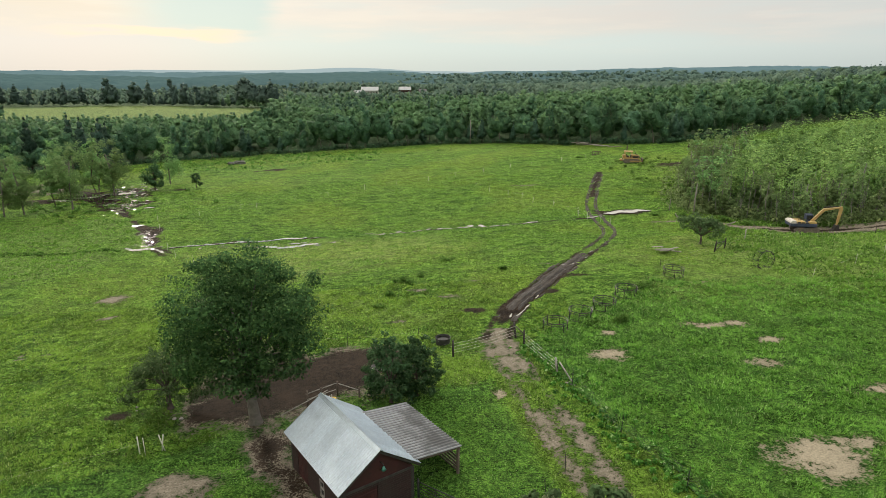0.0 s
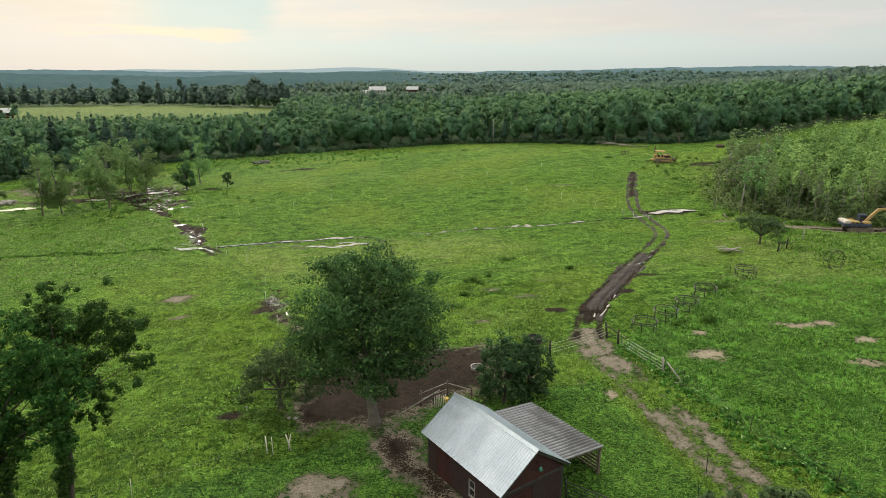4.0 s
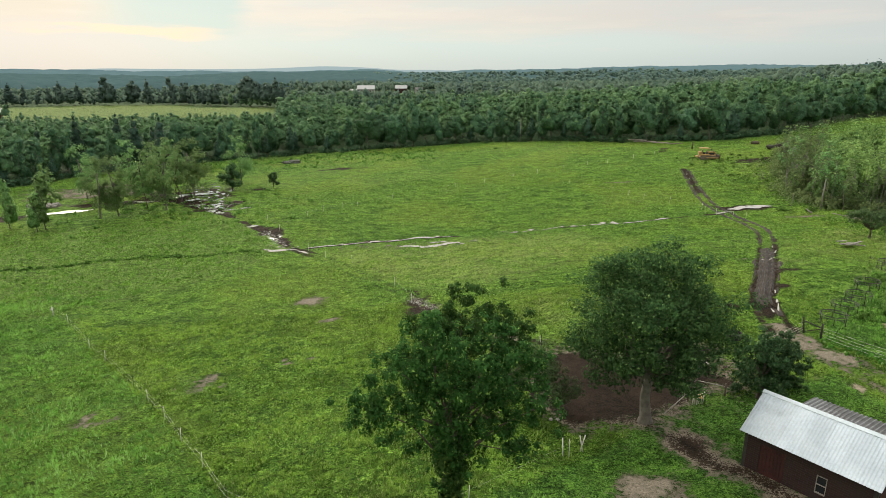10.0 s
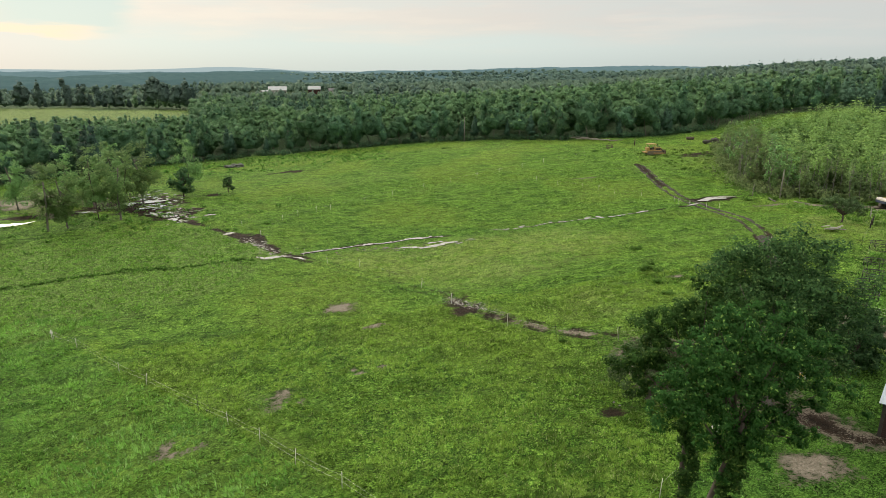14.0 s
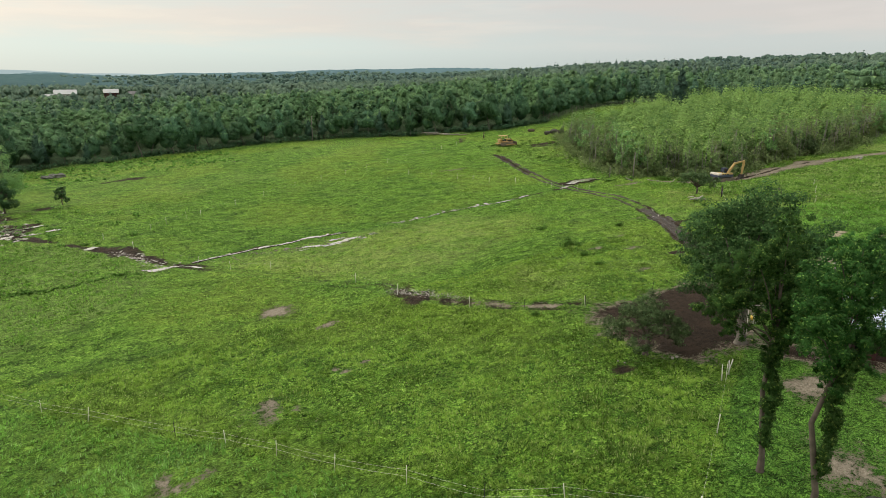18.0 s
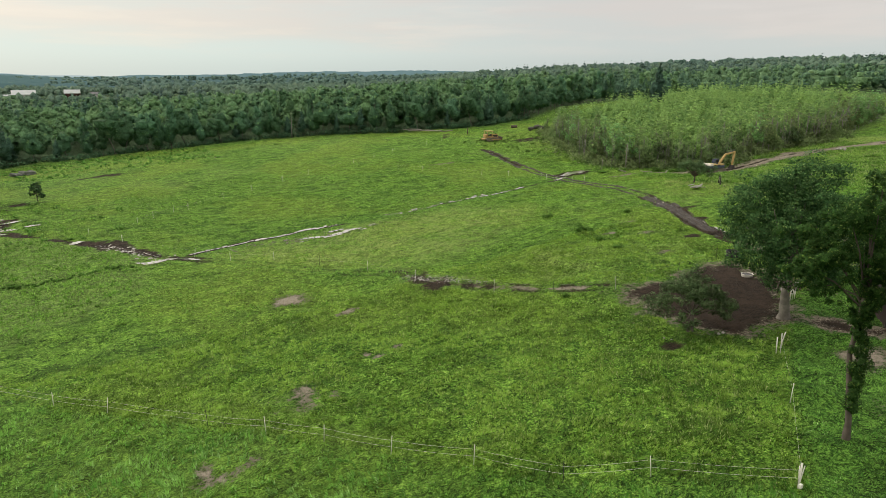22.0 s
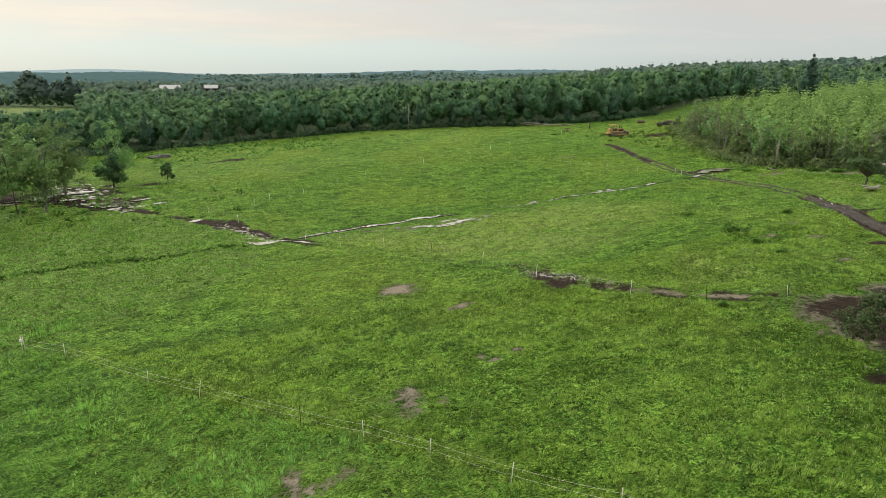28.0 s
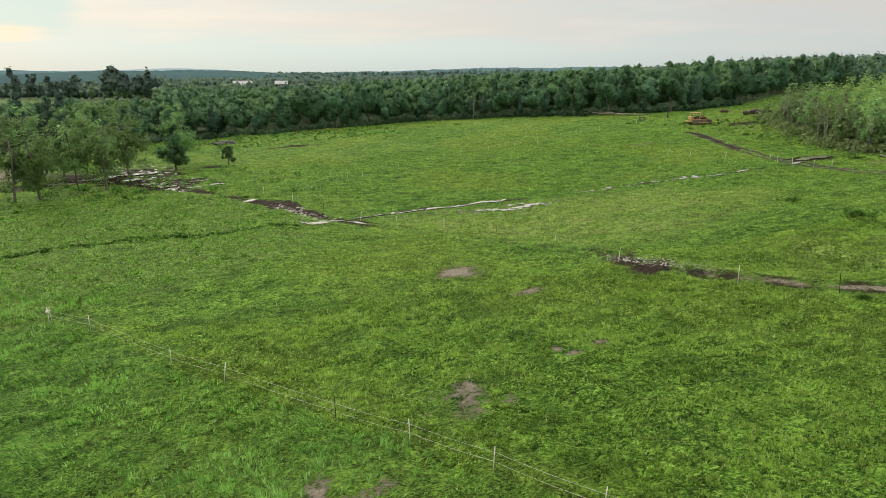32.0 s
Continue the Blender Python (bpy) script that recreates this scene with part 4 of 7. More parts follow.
def proto(kind, rng, n, height):
    """Trunk of a wood tree that stands at the origin, and the leaf cards of the airy kinds."""
    bm = bmesh.new()
    leaf = None
    if kind == "pine":
        tube(bm, [(0, 0, -0.3), (0, 0, height * 0.5), (0, 0, height * 0.97)], [height * 0.018, height * 0.011, 0.02], 5)
    elif kind == "dome":
        low = 0.17 + 0.1 * rng.rand()
        lobes = [(0, 0, height * 0.64, height * 0.22), (0, 0, height * 0.82, height * 0.15)]
        for q in range(9):
            a, f = q * 2.4 + rng.rand(), q / 8.0
            out = height * (0.20 - 0.07 * f) * (0.8 + 0.4 * rng.rand())
            lobes.append((math.cos(a) * out, math.sin(a) * out, height * (low + 0.60 * f), height * (0.125 - 0.03 * f) * (0.8 + 0.5 * rng.rand())))
        limbs(bm, rng, (0, 0, 0), (rng.normal() * 0.03 * height, rng.normal() * 0.03 * height, height * 0.7), [l[:3] for l in lobes[2:8]], height * 0.010, 6)
    else:
        slim = {"broad": 0.31, "tall": 0.23, "sapling": 0.20, "airy": 0.27, "bare": 0.21, "ash": 0.31}[kind]
        low = {"broad": 0.17, "tall": 0.18, "sapling": 0.12, "airy": 0.30, "bare": 0.13, "ash": 0.22}[kind]
        lobes = []
        for q in range({"broad": 9, "tall": 9, "sapling": 7, "airy": 10, "bare": 9, "ash": 11}[kind]):
            f = q / 8.0
            a = rng.rand() * 6.28
            out = slim * height * (0.75 - 0.55 * abs(f - 0.35)) * rng.rand() ** 0.4
            lobes.append((math.cos(a) * out, math.sin(a) * out, height * (low + (0.9 - low) * min(f, 1)), height * slim * (0.62 - 0.3 * f)))
        cs, rs = clumps(rng, lobes, 8, 0.42 if kind not in ("airy", "bare") else 0.34)
        if kind != "tall":
            leaf = cards(rng, cs, rs, n, height * 0.028 * (420 / max(n, 20)) ** 0.5 * (1.5 if n > 1200 else 1.15), fill=0.5, three=True, heart=(0, 0, height * 0.45))
        base_r = height * (0.0075 if kind in ("sapling", "tall", "airy", "bare") else 0.011)
        limbs(bm, rng, (0, 0, 0), (rng.normal() * 0.03 * height, rng.normal() * 0.03 * height, height * 0.72), [l[:3] for l in lobes[:6]], base_r, 6)
    return leaf, bm


def ball(cuts):
    """Corner directions of the triangles of a round lump."""
    bm = bmesh.new()
    bmesh.ops.create_icosphere(bm, subdivisions=cuts, radius=1)
    out = np.array([[v.co[:] for v in f.verts] for f in bm.faces])
    bm.free()
    return out


BALLS = {q: ball(q) for q in (1, 2)}


def full_crown(kind, rng, n, cuts=(2,)):
    """A tree of height 1 seen from afar: leafy boughs as uneven lumps under a coat of leaf sprays.
    Gives the corners and which way each corner faces."""
    lobes = []
    if kind == "pine":
        tiers = 7 if n > 40 else 4
        for q in range(tiers):
            f = q / (tiers - 1)
            a = q * 2.4 + rng.rand()
            out = 0.05 * (1 - f)
            lobes.append((math.cos(a) * out, math.sin(a) * out, 0.24 + 0.66 * f, 0.155 * (1 - f) ** 0.8 + 0.028, 0.75 + 0.6 * f))
    elif kind == "poplar":
        for q in range(6):
            f = q / 5
            a = rng.rand() * 6.28
            lobes.append((math.cos(a) * 0.06, math.sin(a) * 0.06, 0.25 + 0.62 * f, 0.15 - 0.05 * f, 1.2))
    elif kind == "birch":
        for q in range(7):
            f = q / 6
            a = q * 2.4 + rng.rand()
            out = 0.10 * (1 - f) + 0.03
            lobes.append((math.cos(a) * out, math.sin(a) * out, 0.18 + 0.70 * f, 0.15 - 0.06 * f, 1.2))
    elif kind == "small":
        lobes = [(0, 0, 0.62, 0.27, 1.15), (0.12, 0.05, 0.44, 0.25, 1.0), (-0.09, -0.1, 0.48, 0.22, 1.0)]
    else:
        lobes = [(0, 0, 0.50, 0.25, 1.25), (rng.normal() * 0.04, rng.normal() * 0.04, 0.80, 0.155, 1.15)]
        for q in range(6):
            a = q * 1.05 + rng.rand() * 0.6
            lobes.append((math.cos(a) * 0.19, math.sin(a) * 0.19, 0.34 + 0.34 * rng.rand(), 0.13 + 0.05 * rng.rand(), 1.0))
        for q in range(3):
            a = q * 2.1 + rng.rand()
            lobes.append((math.cos(a) * 0.11, math.sin(a) * 0.11, 0.72 + 0.1 * rng.rand(), 0.10 + 0.03 * rng.rand(), 1.0))
    tris, looks = [], []
    for q, (x, y, z, r, tall) in enumerate(lobes):
        inner = q > 1 and kind not in ("pine", "poplar", "birch") or (kind == "poplar" and q % 2) or (kind == "birch" and q != 2)
        if inner and (n < 100 or kind == "birch"):
            continue
        d = BALLS[1 if inner else cuts[0]]
        swell = 1 + 0.30 * np.sin(d @ (rng.normal(size=3) * 3.2) + rng.rand() * 6) + 0.16 * np.sin(d @ (rng.normal(size=3) * 6.5) + rng.rand() * 6)
        p = np.array((x, y, z)) + d * r * (0.70 if n > 100 and kind != "birch" else 0.62 if n > 100 else 0.86) * swell[..., None] * np.array((1, 1, tall))
        tris.append(p)
        h = p - np.array((0, 0, 0.42))
        looks.append(0.8 * d + 0.5 * h / (np.linalg.norm(h, axis=-1)[..., None] + 1e-6) + rng.normal(size=(len(d), 1, 3)) * 0.38)
    cs, rs = np.array([l[:3] for l in lobes]), np.array([l[3] for l in lobes])
    if n:
        leaf = cards(rng, cs, rs * (1.15 if kind == "birch" else 1.08), n, 0.031 * (200 / n) ** 0.42, squash=1.1, up=0.3, fill=0.40 if n > 100 else 0.25, three=True, heart=(0, 0, 0.42))
        tris.append(leaf)
        looks.append(np.repeat(cards.puff[:, None], 3, 1))
    return np.concatenate(tris), np.concatenate(looks)


def wood_tree(name, kind, seed, height, n, bark, leaves, label, category="tree", group=""):
    rng = np.random.RandomState(seed)
    leaf, bm = proto(kind, rng, n, height)
    if leaf is None:
        leaf, facing = full_crown({"tall": "poplar"}.get(kind, kind), rng, n)
        leaf = leaf * height
    else:
        facing = cards.puff
    top = thing(name, pose(0, 0, -200), label, category, group)
    part("trunk", bm, bark, top)
    crown = new("crown", card_mesh("crown", leaf, leaves, facing))
    crown.parent = top
    return top


def place(ob, x, y, size=1.0, turn=0.0, sink=0.05):
    return pose(x, y, gz(x, y) - sink, 0, 0, turn) @ Matrix.Scale(size, 4)


def scatter(protos, places, rng, lo=0.8, hi=1.2, sink=0.1):
    """Stand copies of the given trees at the places."""
    xs, ys = np.array([p[0] for p in places], float), np.array([p[1] for p in places], float)
    zs = ground_z(xs, ys) - sink
    used = set()
    for q, (x, y, z) in enumerate(zip(xs, ys, zs)):
        ob = protos[rng.randint(len(protos))]
        size = places[q][2] if len(places[q]) > 2 else lo + (hi - lo) * rng.rand()
        m = pose(x, y, z, rng.normal() * 1.5, rng.normal() * 1.5, rng.rand() * 360) @ Matrix.Diagonal((size * (0.9 + 0.2 * rng.rand()), size * (0.9 + 0.2 * rng.rand()), size, 1))
        if ob not in used:
            used.add(ob)
            ob.matrix_basis = m
        else:
            copy_thing(ob, m)
    for ob in protos:
        if ob not in used:
            for o in (*ob.children_recursive, ob):
                bpy.data.objects.remove(o)


# ---- woods ----
rng = np.random.RandomState(11)
edge_kinds = [wood_tree("forest_tree", "dome", 21, 14, 1500, M_BARK, M_LEAF_WOOD, "tall broadleaf tree at the edge of the woods", group="trees along the wood edge"),
              wood_tree("forest_tree", "tall", 22, 15, 1500, M_BARK_DARK, M_LEAF_WOOD, "tall broadleaf tree at the edge of the woods", group="trees along the wood edge"),
              wood_tree("forest_tree", "dome", 23, 12, 1400, M_BARK, M_LEAF_WOOD, "tall broadleaf tree at the edge of the woods", group="trees along the wood edge"),
              wood_tree("forest_tree", "tall", 24, 13, 1400, M_BIRCH, M_LEAF_WOOD, "slender grey-barked tree at the edge of the woods", group="trees along the wood edge")]
pine_kinds = [wood_tree("pine_tree", "pine", 31, 16, 1300, M_BARK_DARK, M_NEEDLE, "dark green pine standing among the woods", group="pines of the wood edge"),
              wood_tree("pine_tree", "pine", 32, 14, 1200, M_BARK_DARK, M_NEEDLE, "dark green pine standing among the woods", group="pines of the wood edge")]
edge_places, pine_places = [], []
walked = [(q, r) for q, r in zip(WOOD_EDGE[1:-3], WOOD_EDGE[2:-2])]
for (ax, ay), (bx, by) in walked:
    size = math.hypot(bx - ax, by - ay)
    nx, ny = -(by - ay) / size, (bx - ax) / size
    for q in range(int(size / 3.4)):
        t, back = (q + rng.rand()) * 3.4 / size, 0.5 + rng.rand() * 5.5
        place_at = (ax + (bx - ax) * t + nx * back, ay + (by - ay) * t + ny * back)
        conifer = rng.rand() < (0.35 if ax < -90 or 0 < ax < 60 else 0.12)
        (pine_places if conifer else edge_places).append((*place_at, (0.78 + 0.4 * rng.rand()) * (0.86 if -60 < ax < 60 else 0.92) * (0.88 if conifer else 1.0)))
scatter(edge_kinds, edge_places, rng)
scatter(pine_kinds, pine_places, rng)


def thicket(name, bands, mats, label, seed, spacing, n, heights, keep, kinds=("dome", "poplar", "dome", "poplar"), cuts=(2,)):
    """A wood seen as one mass: whole trees joined."""
    r = np.random.RandomState(seed)
    models, facings = [], []
    for q in kinds:
        corners, looks_ = full_crown(q, r, n, cuts)
        models.append(corners.reshape(-1, 3))
        facings.append(looks_.reshape(-1, 3))
    x0, x1, y0, y1 = bands
    X, Y = np.meshgrid(np.arange(x0, x1, spacing), np.arange(y0, y1, spacing))
    X, Y = X.ravel() + r.rand(X.size) * spacing, Y.ravel() + r.rand(X.size) * spacing
    ok = keep(X, Y, r)
    X, Y = X[ok], Y[ok]
    Z = land(X, Y)
    size = heights[0] + (heights[1] - heights[0]) * r.rand(X.size) ** 1.6
    d, az = polar(X, Y)
    size = size * np.where((az < -12) & (d < 450), np.interp(d, (200, 260, 330, 400), (1.0, 0.85, 0.7, 0.5)), 1.0) * np.where((az > -12) & (az < 2) & (d > 600) & (d < 780), 0.62, 1.0)
    size = size * np.where((az < -11) & (d > 560) & (name != "pasture_row"), 0.62, 1.0)
    turn, pick = r.rand(X.size) * 6.28, r.randint(len(models), size=X.size)
    parts, looks = [], []
    for q, model in enumerate(models):
        w_ = np.where(pick == q)[0]
        c, s_ = np.cos(turn[w_])[:, None], np.sin(turn[w_])[:, None]
        wide = size[w_] * (0.9 + 0.5 * r.rand(w_.size))
        px_ = (model[:, 0] * c - model[:, 1] * s_) * wide[:, None] + X[w_][:, None]
        py_ = (model[:, 0] * s_ + model[:, 1] * c) * wide[:, None] + Y[w_][:, None]
        pz_ = model[:, 2] * size[w_][:, None] + Z[w_][:, None]
        parts.append(np.stack((px_, py_, pz_), -1).reshape(-1, 3))
        fc = facings[q]
        looks.append(np.stack((fc[:, 0] * c - fc[:, 1] * s_, fc[:, 0] * s_ + fc[:, 1] * c, fc[:, 2] + 0 * c), -1).reshape(-1, 3))
    ob = new(name, card_mesh(name, np.concatenate(parts).reshape(-1, 3, 3), mats, np.concatenate(looks).reshape(-1, 3, 3)))
    tint = np.concatenate([np.repeat(r.rand((pick == q).sum()), len(model)) for q, model in enumerate(models)])
    ob.data.attributes.new("tint", "FLOAT", "POINT").data.foreach_set("value", tint.astype(np.float32))
    return tagged(ob, label, "woods", kind="stuff")


def polar(x, y):
    return np.hypot(x + 30, y - 10), np.degrees(np.arctan2(x + 30, y - 10))


def in_band(d0, d1, share, pine=False):
    def keep(x, y, r):
        d, az = polar(x, y)
        ok = (d > d0) & (d < d1) & (az > -48) & (az < 76) & (wood_gap(x, y) > 5) & (within(x, y, BIRCH_WOOD) < -4)
        firs = vnoise(x, y, 70, 9) + (az > 30) * 0.30 > 0.68
        return ok & (r.rand(x.size) < share) & (firs if pine else ~firs | (r.rand(x.size) < 0.3))
    return keep


thicket("near_woods", (-330, 420, 120, 350), M_LEAF_WOOD, "dense green broadleaf woods behind the pasture", 41, 6.3, 130, (8, 15), in_band(150, 345, 0.95))
thicket("near_pines", (-330, 420, 120, 350), M_NEEDLE, "dark pines scattered through the woods", 42, 5.6, 150, (9, 16), in_band(150, 345, 0.6, True), ("pine", "pine"), (2,))
# from here outwards the woods wear haze-tinted leaf colours
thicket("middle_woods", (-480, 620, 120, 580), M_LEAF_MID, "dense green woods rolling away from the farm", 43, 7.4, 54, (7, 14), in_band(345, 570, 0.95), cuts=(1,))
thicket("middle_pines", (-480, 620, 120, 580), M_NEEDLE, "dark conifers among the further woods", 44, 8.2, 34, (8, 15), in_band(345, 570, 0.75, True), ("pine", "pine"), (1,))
thicket("further_woods", (-800, 1000, 200, 1020), M_FAR, "far woods in pale, haze-tinted green", 45, 10.0, 14, (8, 14), in_band(570, 1000, 0.95), ("small", "small", "small"), (1,))
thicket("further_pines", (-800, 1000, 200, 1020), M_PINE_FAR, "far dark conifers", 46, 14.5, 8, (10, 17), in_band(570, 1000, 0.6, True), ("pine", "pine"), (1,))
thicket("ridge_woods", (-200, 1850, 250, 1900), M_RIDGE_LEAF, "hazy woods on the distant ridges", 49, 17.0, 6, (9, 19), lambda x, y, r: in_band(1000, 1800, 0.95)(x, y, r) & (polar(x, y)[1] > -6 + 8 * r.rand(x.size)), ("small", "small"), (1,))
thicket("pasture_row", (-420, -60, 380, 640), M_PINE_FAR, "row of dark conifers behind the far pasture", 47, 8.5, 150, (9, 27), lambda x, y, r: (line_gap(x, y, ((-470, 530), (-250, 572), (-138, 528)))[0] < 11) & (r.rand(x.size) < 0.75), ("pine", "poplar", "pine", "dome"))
thicket("birch_thicket", (40, 225, 88, 210), M_LEAF_YOUNG, "young light green birches covering the rise", 48, 2.9, 125, (4.4, 9.0), lambda x, y, r: (within(x, y, BIRCH_WOOD) > 7) & (r.rand(x.size) < 0.93), ("birch", "birch", "birch"), (2,))

# treetops of the land beyond, one sheet of crowns, haze mixed into their base colours
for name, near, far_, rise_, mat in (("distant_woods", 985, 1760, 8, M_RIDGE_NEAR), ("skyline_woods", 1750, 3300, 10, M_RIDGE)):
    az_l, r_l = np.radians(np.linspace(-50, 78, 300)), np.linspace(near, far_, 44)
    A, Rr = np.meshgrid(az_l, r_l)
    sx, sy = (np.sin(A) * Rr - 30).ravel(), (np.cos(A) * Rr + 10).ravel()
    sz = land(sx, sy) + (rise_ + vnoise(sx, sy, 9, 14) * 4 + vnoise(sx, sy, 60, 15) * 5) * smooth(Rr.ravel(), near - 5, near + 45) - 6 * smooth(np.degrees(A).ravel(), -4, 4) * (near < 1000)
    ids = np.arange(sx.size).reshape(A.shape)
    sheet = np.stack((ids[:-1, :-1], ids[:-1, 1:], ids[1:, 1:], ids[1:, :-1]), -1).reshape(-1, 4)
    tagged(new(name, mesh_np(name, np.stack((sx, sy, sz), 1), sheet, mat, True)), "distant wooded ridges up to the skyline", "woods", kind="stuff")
# blue hills: an upright strip that glows in the colour of haze
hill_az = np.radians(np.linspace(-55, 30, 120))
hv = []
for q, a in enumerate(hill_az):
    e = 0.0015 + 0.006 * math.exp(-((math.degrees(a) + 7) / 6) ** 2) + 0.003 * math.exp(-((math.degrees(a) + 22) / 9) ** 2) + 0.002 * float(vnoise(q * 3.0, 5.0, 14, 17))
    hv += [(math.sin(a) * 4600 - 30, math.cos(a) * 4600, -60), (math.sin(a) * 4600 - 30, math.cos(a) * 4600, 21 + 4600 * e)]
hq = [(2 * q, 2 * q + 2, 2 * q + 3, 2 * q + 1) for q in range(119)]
tagged(new("backdrop", mesh_np("backdrop", hv, hq, M_BLUE_HILL)), "self-lit backdrop of pale blue hazy hills on the horizon", "backdrop", kind="structure")

# ---- birches along the clearing ----
birch_kinds = [wood_tree("birch_tree", "bare", 51, 9.5, 1150, M_BIRCH, M_LEAF_BIRCH, "slim young birch with a pale trunk and light green leaves", group="birches of the clearing"),
               wood_tree("birch_tree", "bare", 52, 10.5, 1150, M_BIRCH, M_LEAF_BIRCH, "slim young birch with a pale trunk and light green leaves", group="birches of the clearing"),
               wood_tree("birch_tree", "sapling", 53, 8.0, 1000, M_BARK, M_LEAF_BIRCH, "slim young broadleaf tree with light green leaves", group="birches of the clearing"),
               wood_tree("birch_tree", "airy", 54, 9.0, 420, M_BIRCH, M_LEAF_LEFT, "thin half-bare birch with a pale trunk", group="birches of the clearing")]
spots = []
for (ax, ay), (bx, by) in zip(BIRCH_WOOD[:9], BIRCH_WOOD[1:10]):
    size = math.hypot(bx - ax, by - ay)
    nx, ny = -(by - ay) / size, (bx - ax) / size
    for q in range(int(size / 1.25)):
        t, back = (q + rng.rand()) * 1.25 / size, rng.rand() ** 1.3 * 8.5
        spots.append((ax + (bx - ax) * t + nx * back, ay + (by - ay) * t + ny * back))
scatter(birch_kinds, spots, rng, 0.72, 1.12)
tree_like = wood_tree("pine_tree", "pine", 55, 12, 1500, M_BARK_DARK, M_PINE, "lone dark pine above the young birches")
scatter([tree_like], [(136, 175, 1.55)], rng)
tall_pine = wood_tree("pine_tree", "pine", 56, 16, 2400, M_BARK_DARK, M_PINE, "tall dark pine above the woods by the pond", group="tall pines behind the pond")
scatter([tall_pine], [(-110.6, 190.9, 1.12), (-98.1, 178.2, 1.02), (-101, 181, 0.85), (-106, 195, 0.9), (-121, 203, 1.0), (-131, 197, 1.0), (-138, 190, 0.85)], rng)
bm = bmesh.new()
stem_r = np.random.RandomState(57)
for (ax, ay), (bx, by) in zip(BIRCH_WOOD[:9], BIRCH_WOOD[1:10]):
    size = math.hypot(bx - ax, by - ay)
    nx, ny = -(by - ay) / size, (bx - ax) / size
    for q in range(int(size / 1.1)):
        t, back = stem_r.rand(), 0.2 + stem_r.rand() ** 1.6 * 8
        x, y = ax + (bx - ax) * t + nx * back, ay + (by - ay) * t + ny * back
        z, h, lx, ly = gz(x, y), 4 + 4 * stem_r.rand(), stem_r.normal() * 0.3, stem_r.normal() * 0.3
        tube(bm, [(x, y, z - 0.2), (x + lx, y + ly, z + h * 0.5), (x + lx * 1.6, y + ly * 1.6, z + h)], [0.06, 0.045, 0.015], 3, False)
stems = part("birch_stems", bm, M_BIRCH)
tagged(stems, "thin pale stems standing close inside the birch wood", "stems", kind="stuff")

# ---- trees by the pond ----
pond_kinds = [wood_tree("ash_tree", "ash", 61, 14, 5200, M_BARK, M_LEAF_LEFT, "tall airy ash by the wet hollow", group="trees by the pond"),
              wood_tree("ash_tree", "ash", 62, 13, 5200, M_BARK, M_LEAF_LEFT, "tall airy ash by the wet hollow", group="trees by the pond"),
              wood_tree("ash_tree", "airy", 63, 13, 2200, M_BARK_DARK, M_LEAF_LEFT, "thin tree with sparse leaves by the wet hollow", group="trees by the pond")]
scatter(pond_kinds, [(-78.3, 128.2, 1.0), (-79.5, 140.6, 1.02), (-79, 147, 1.0), (-88.8, 122.3, 0.9), (-90.8, 151, 1.05), (-96.3, 153.8, 1.0), (-88.8, 158, 1.05), (-84.5, 150, 1.05), (-104.8, 149, 0.95), (-98, 121, 0.9), (-72, 162, 0.95), (-82.5, 129.5, 1.0), (-86.5, 125, 0.9)], rng)
scatter([wood_tree("thin_tree", "tall", 64, 11, 520, M_BARK_DARK, M_LEAF_LEFT, "thin leaning tree with few leaves by the pond")], [(-94.5, 113.8, 1.0), (-95.3, 112.6, 0.7), (-103, 117, 0.95)], rng)


def round_lobes(h, w, low, n, seed):
    r = np.random.RandomState(seed)
    out = []
    for q in range(n):
        f = (q + 0.5) / n
        a = q * 2.4 + r.rand() * 0.5
        reach = w * (math.sin(math.pi * (0.16 + 0.84 * f)) ** 0.7) * 0.62
        out.append((math.cos(a) * reach, math.sin(a) * reach, low + (h - low) * (0.1 + 0.78 * f), w * (0.50 - 0.14 * f)))
    return out


tree("bush_tree", -71.7, 152.5, round_lobes(6.8, 2.9, 0.8, 9, 1), 0.16, 3.0, 2600, 0.22, (M_BARK_DARK, M_LEAF_SHRUB), "dark round bushy tree at the foot of the pasture", seed=71)
tree("bush_tree", 84, 92, round_lobes(4.0, 2.1, 0.5, 8, 7), 0.10, 1.5, 1800, 0.17, (M_BARK_DARK, M_LEAF_APPLE), "olive round bush at the edge of the birches", "bush", seed=83)
tree("bush_tree", -62, 154, round_lobes(3.9, 1.5, 0.6, 6, 2), 0.09, 1.6, 1100, 0.16, (M_BARK_DARK, M_LEAF_SHRUB), "small dark round bush standing alone", "bush", seed=72)

# the large maple by the shed
maple = []
for q, (a, reach, z, r) in enumerate(((0.2, 3.1, 6.2, 2.1), (1.1, 3.0, 5.6, 2.0), (2.0, 3.2, 6.4, 2.1), (2.9, 3.2, 5.4, 2.1), (3.8, 3.0, 6.0, 2.1), (4.7, 3.1, 5.5, 2.0), (5.6, 3.2, 5.9, 2.0), (0.7, 2.8, 8.3, 2.1), (1.9, 2.8, 8.7, 2.0), (3.1, 2.9, 8.4, 2.1), (4.3, 2.8, 8.6, 2.0), (5.4, 2.8, 8.3, 2.1), (0, 0.9, 10.0, 2.0), (3.2, 1.2, 9.9, 1.9), (1.5, 0.3, 7.2, 2.2), (3.4, 2.7, 3.9, 1.4), (5.0, 2.0, 4.0, 1.3), (0.3, 2.2, 3.8, 1.2), (2.3, 1.6, 4.0, 1.3))):
    maple.append((math.cos(a) * reach * 1.02, math.sin(a) * reach * 1.02, z, r))
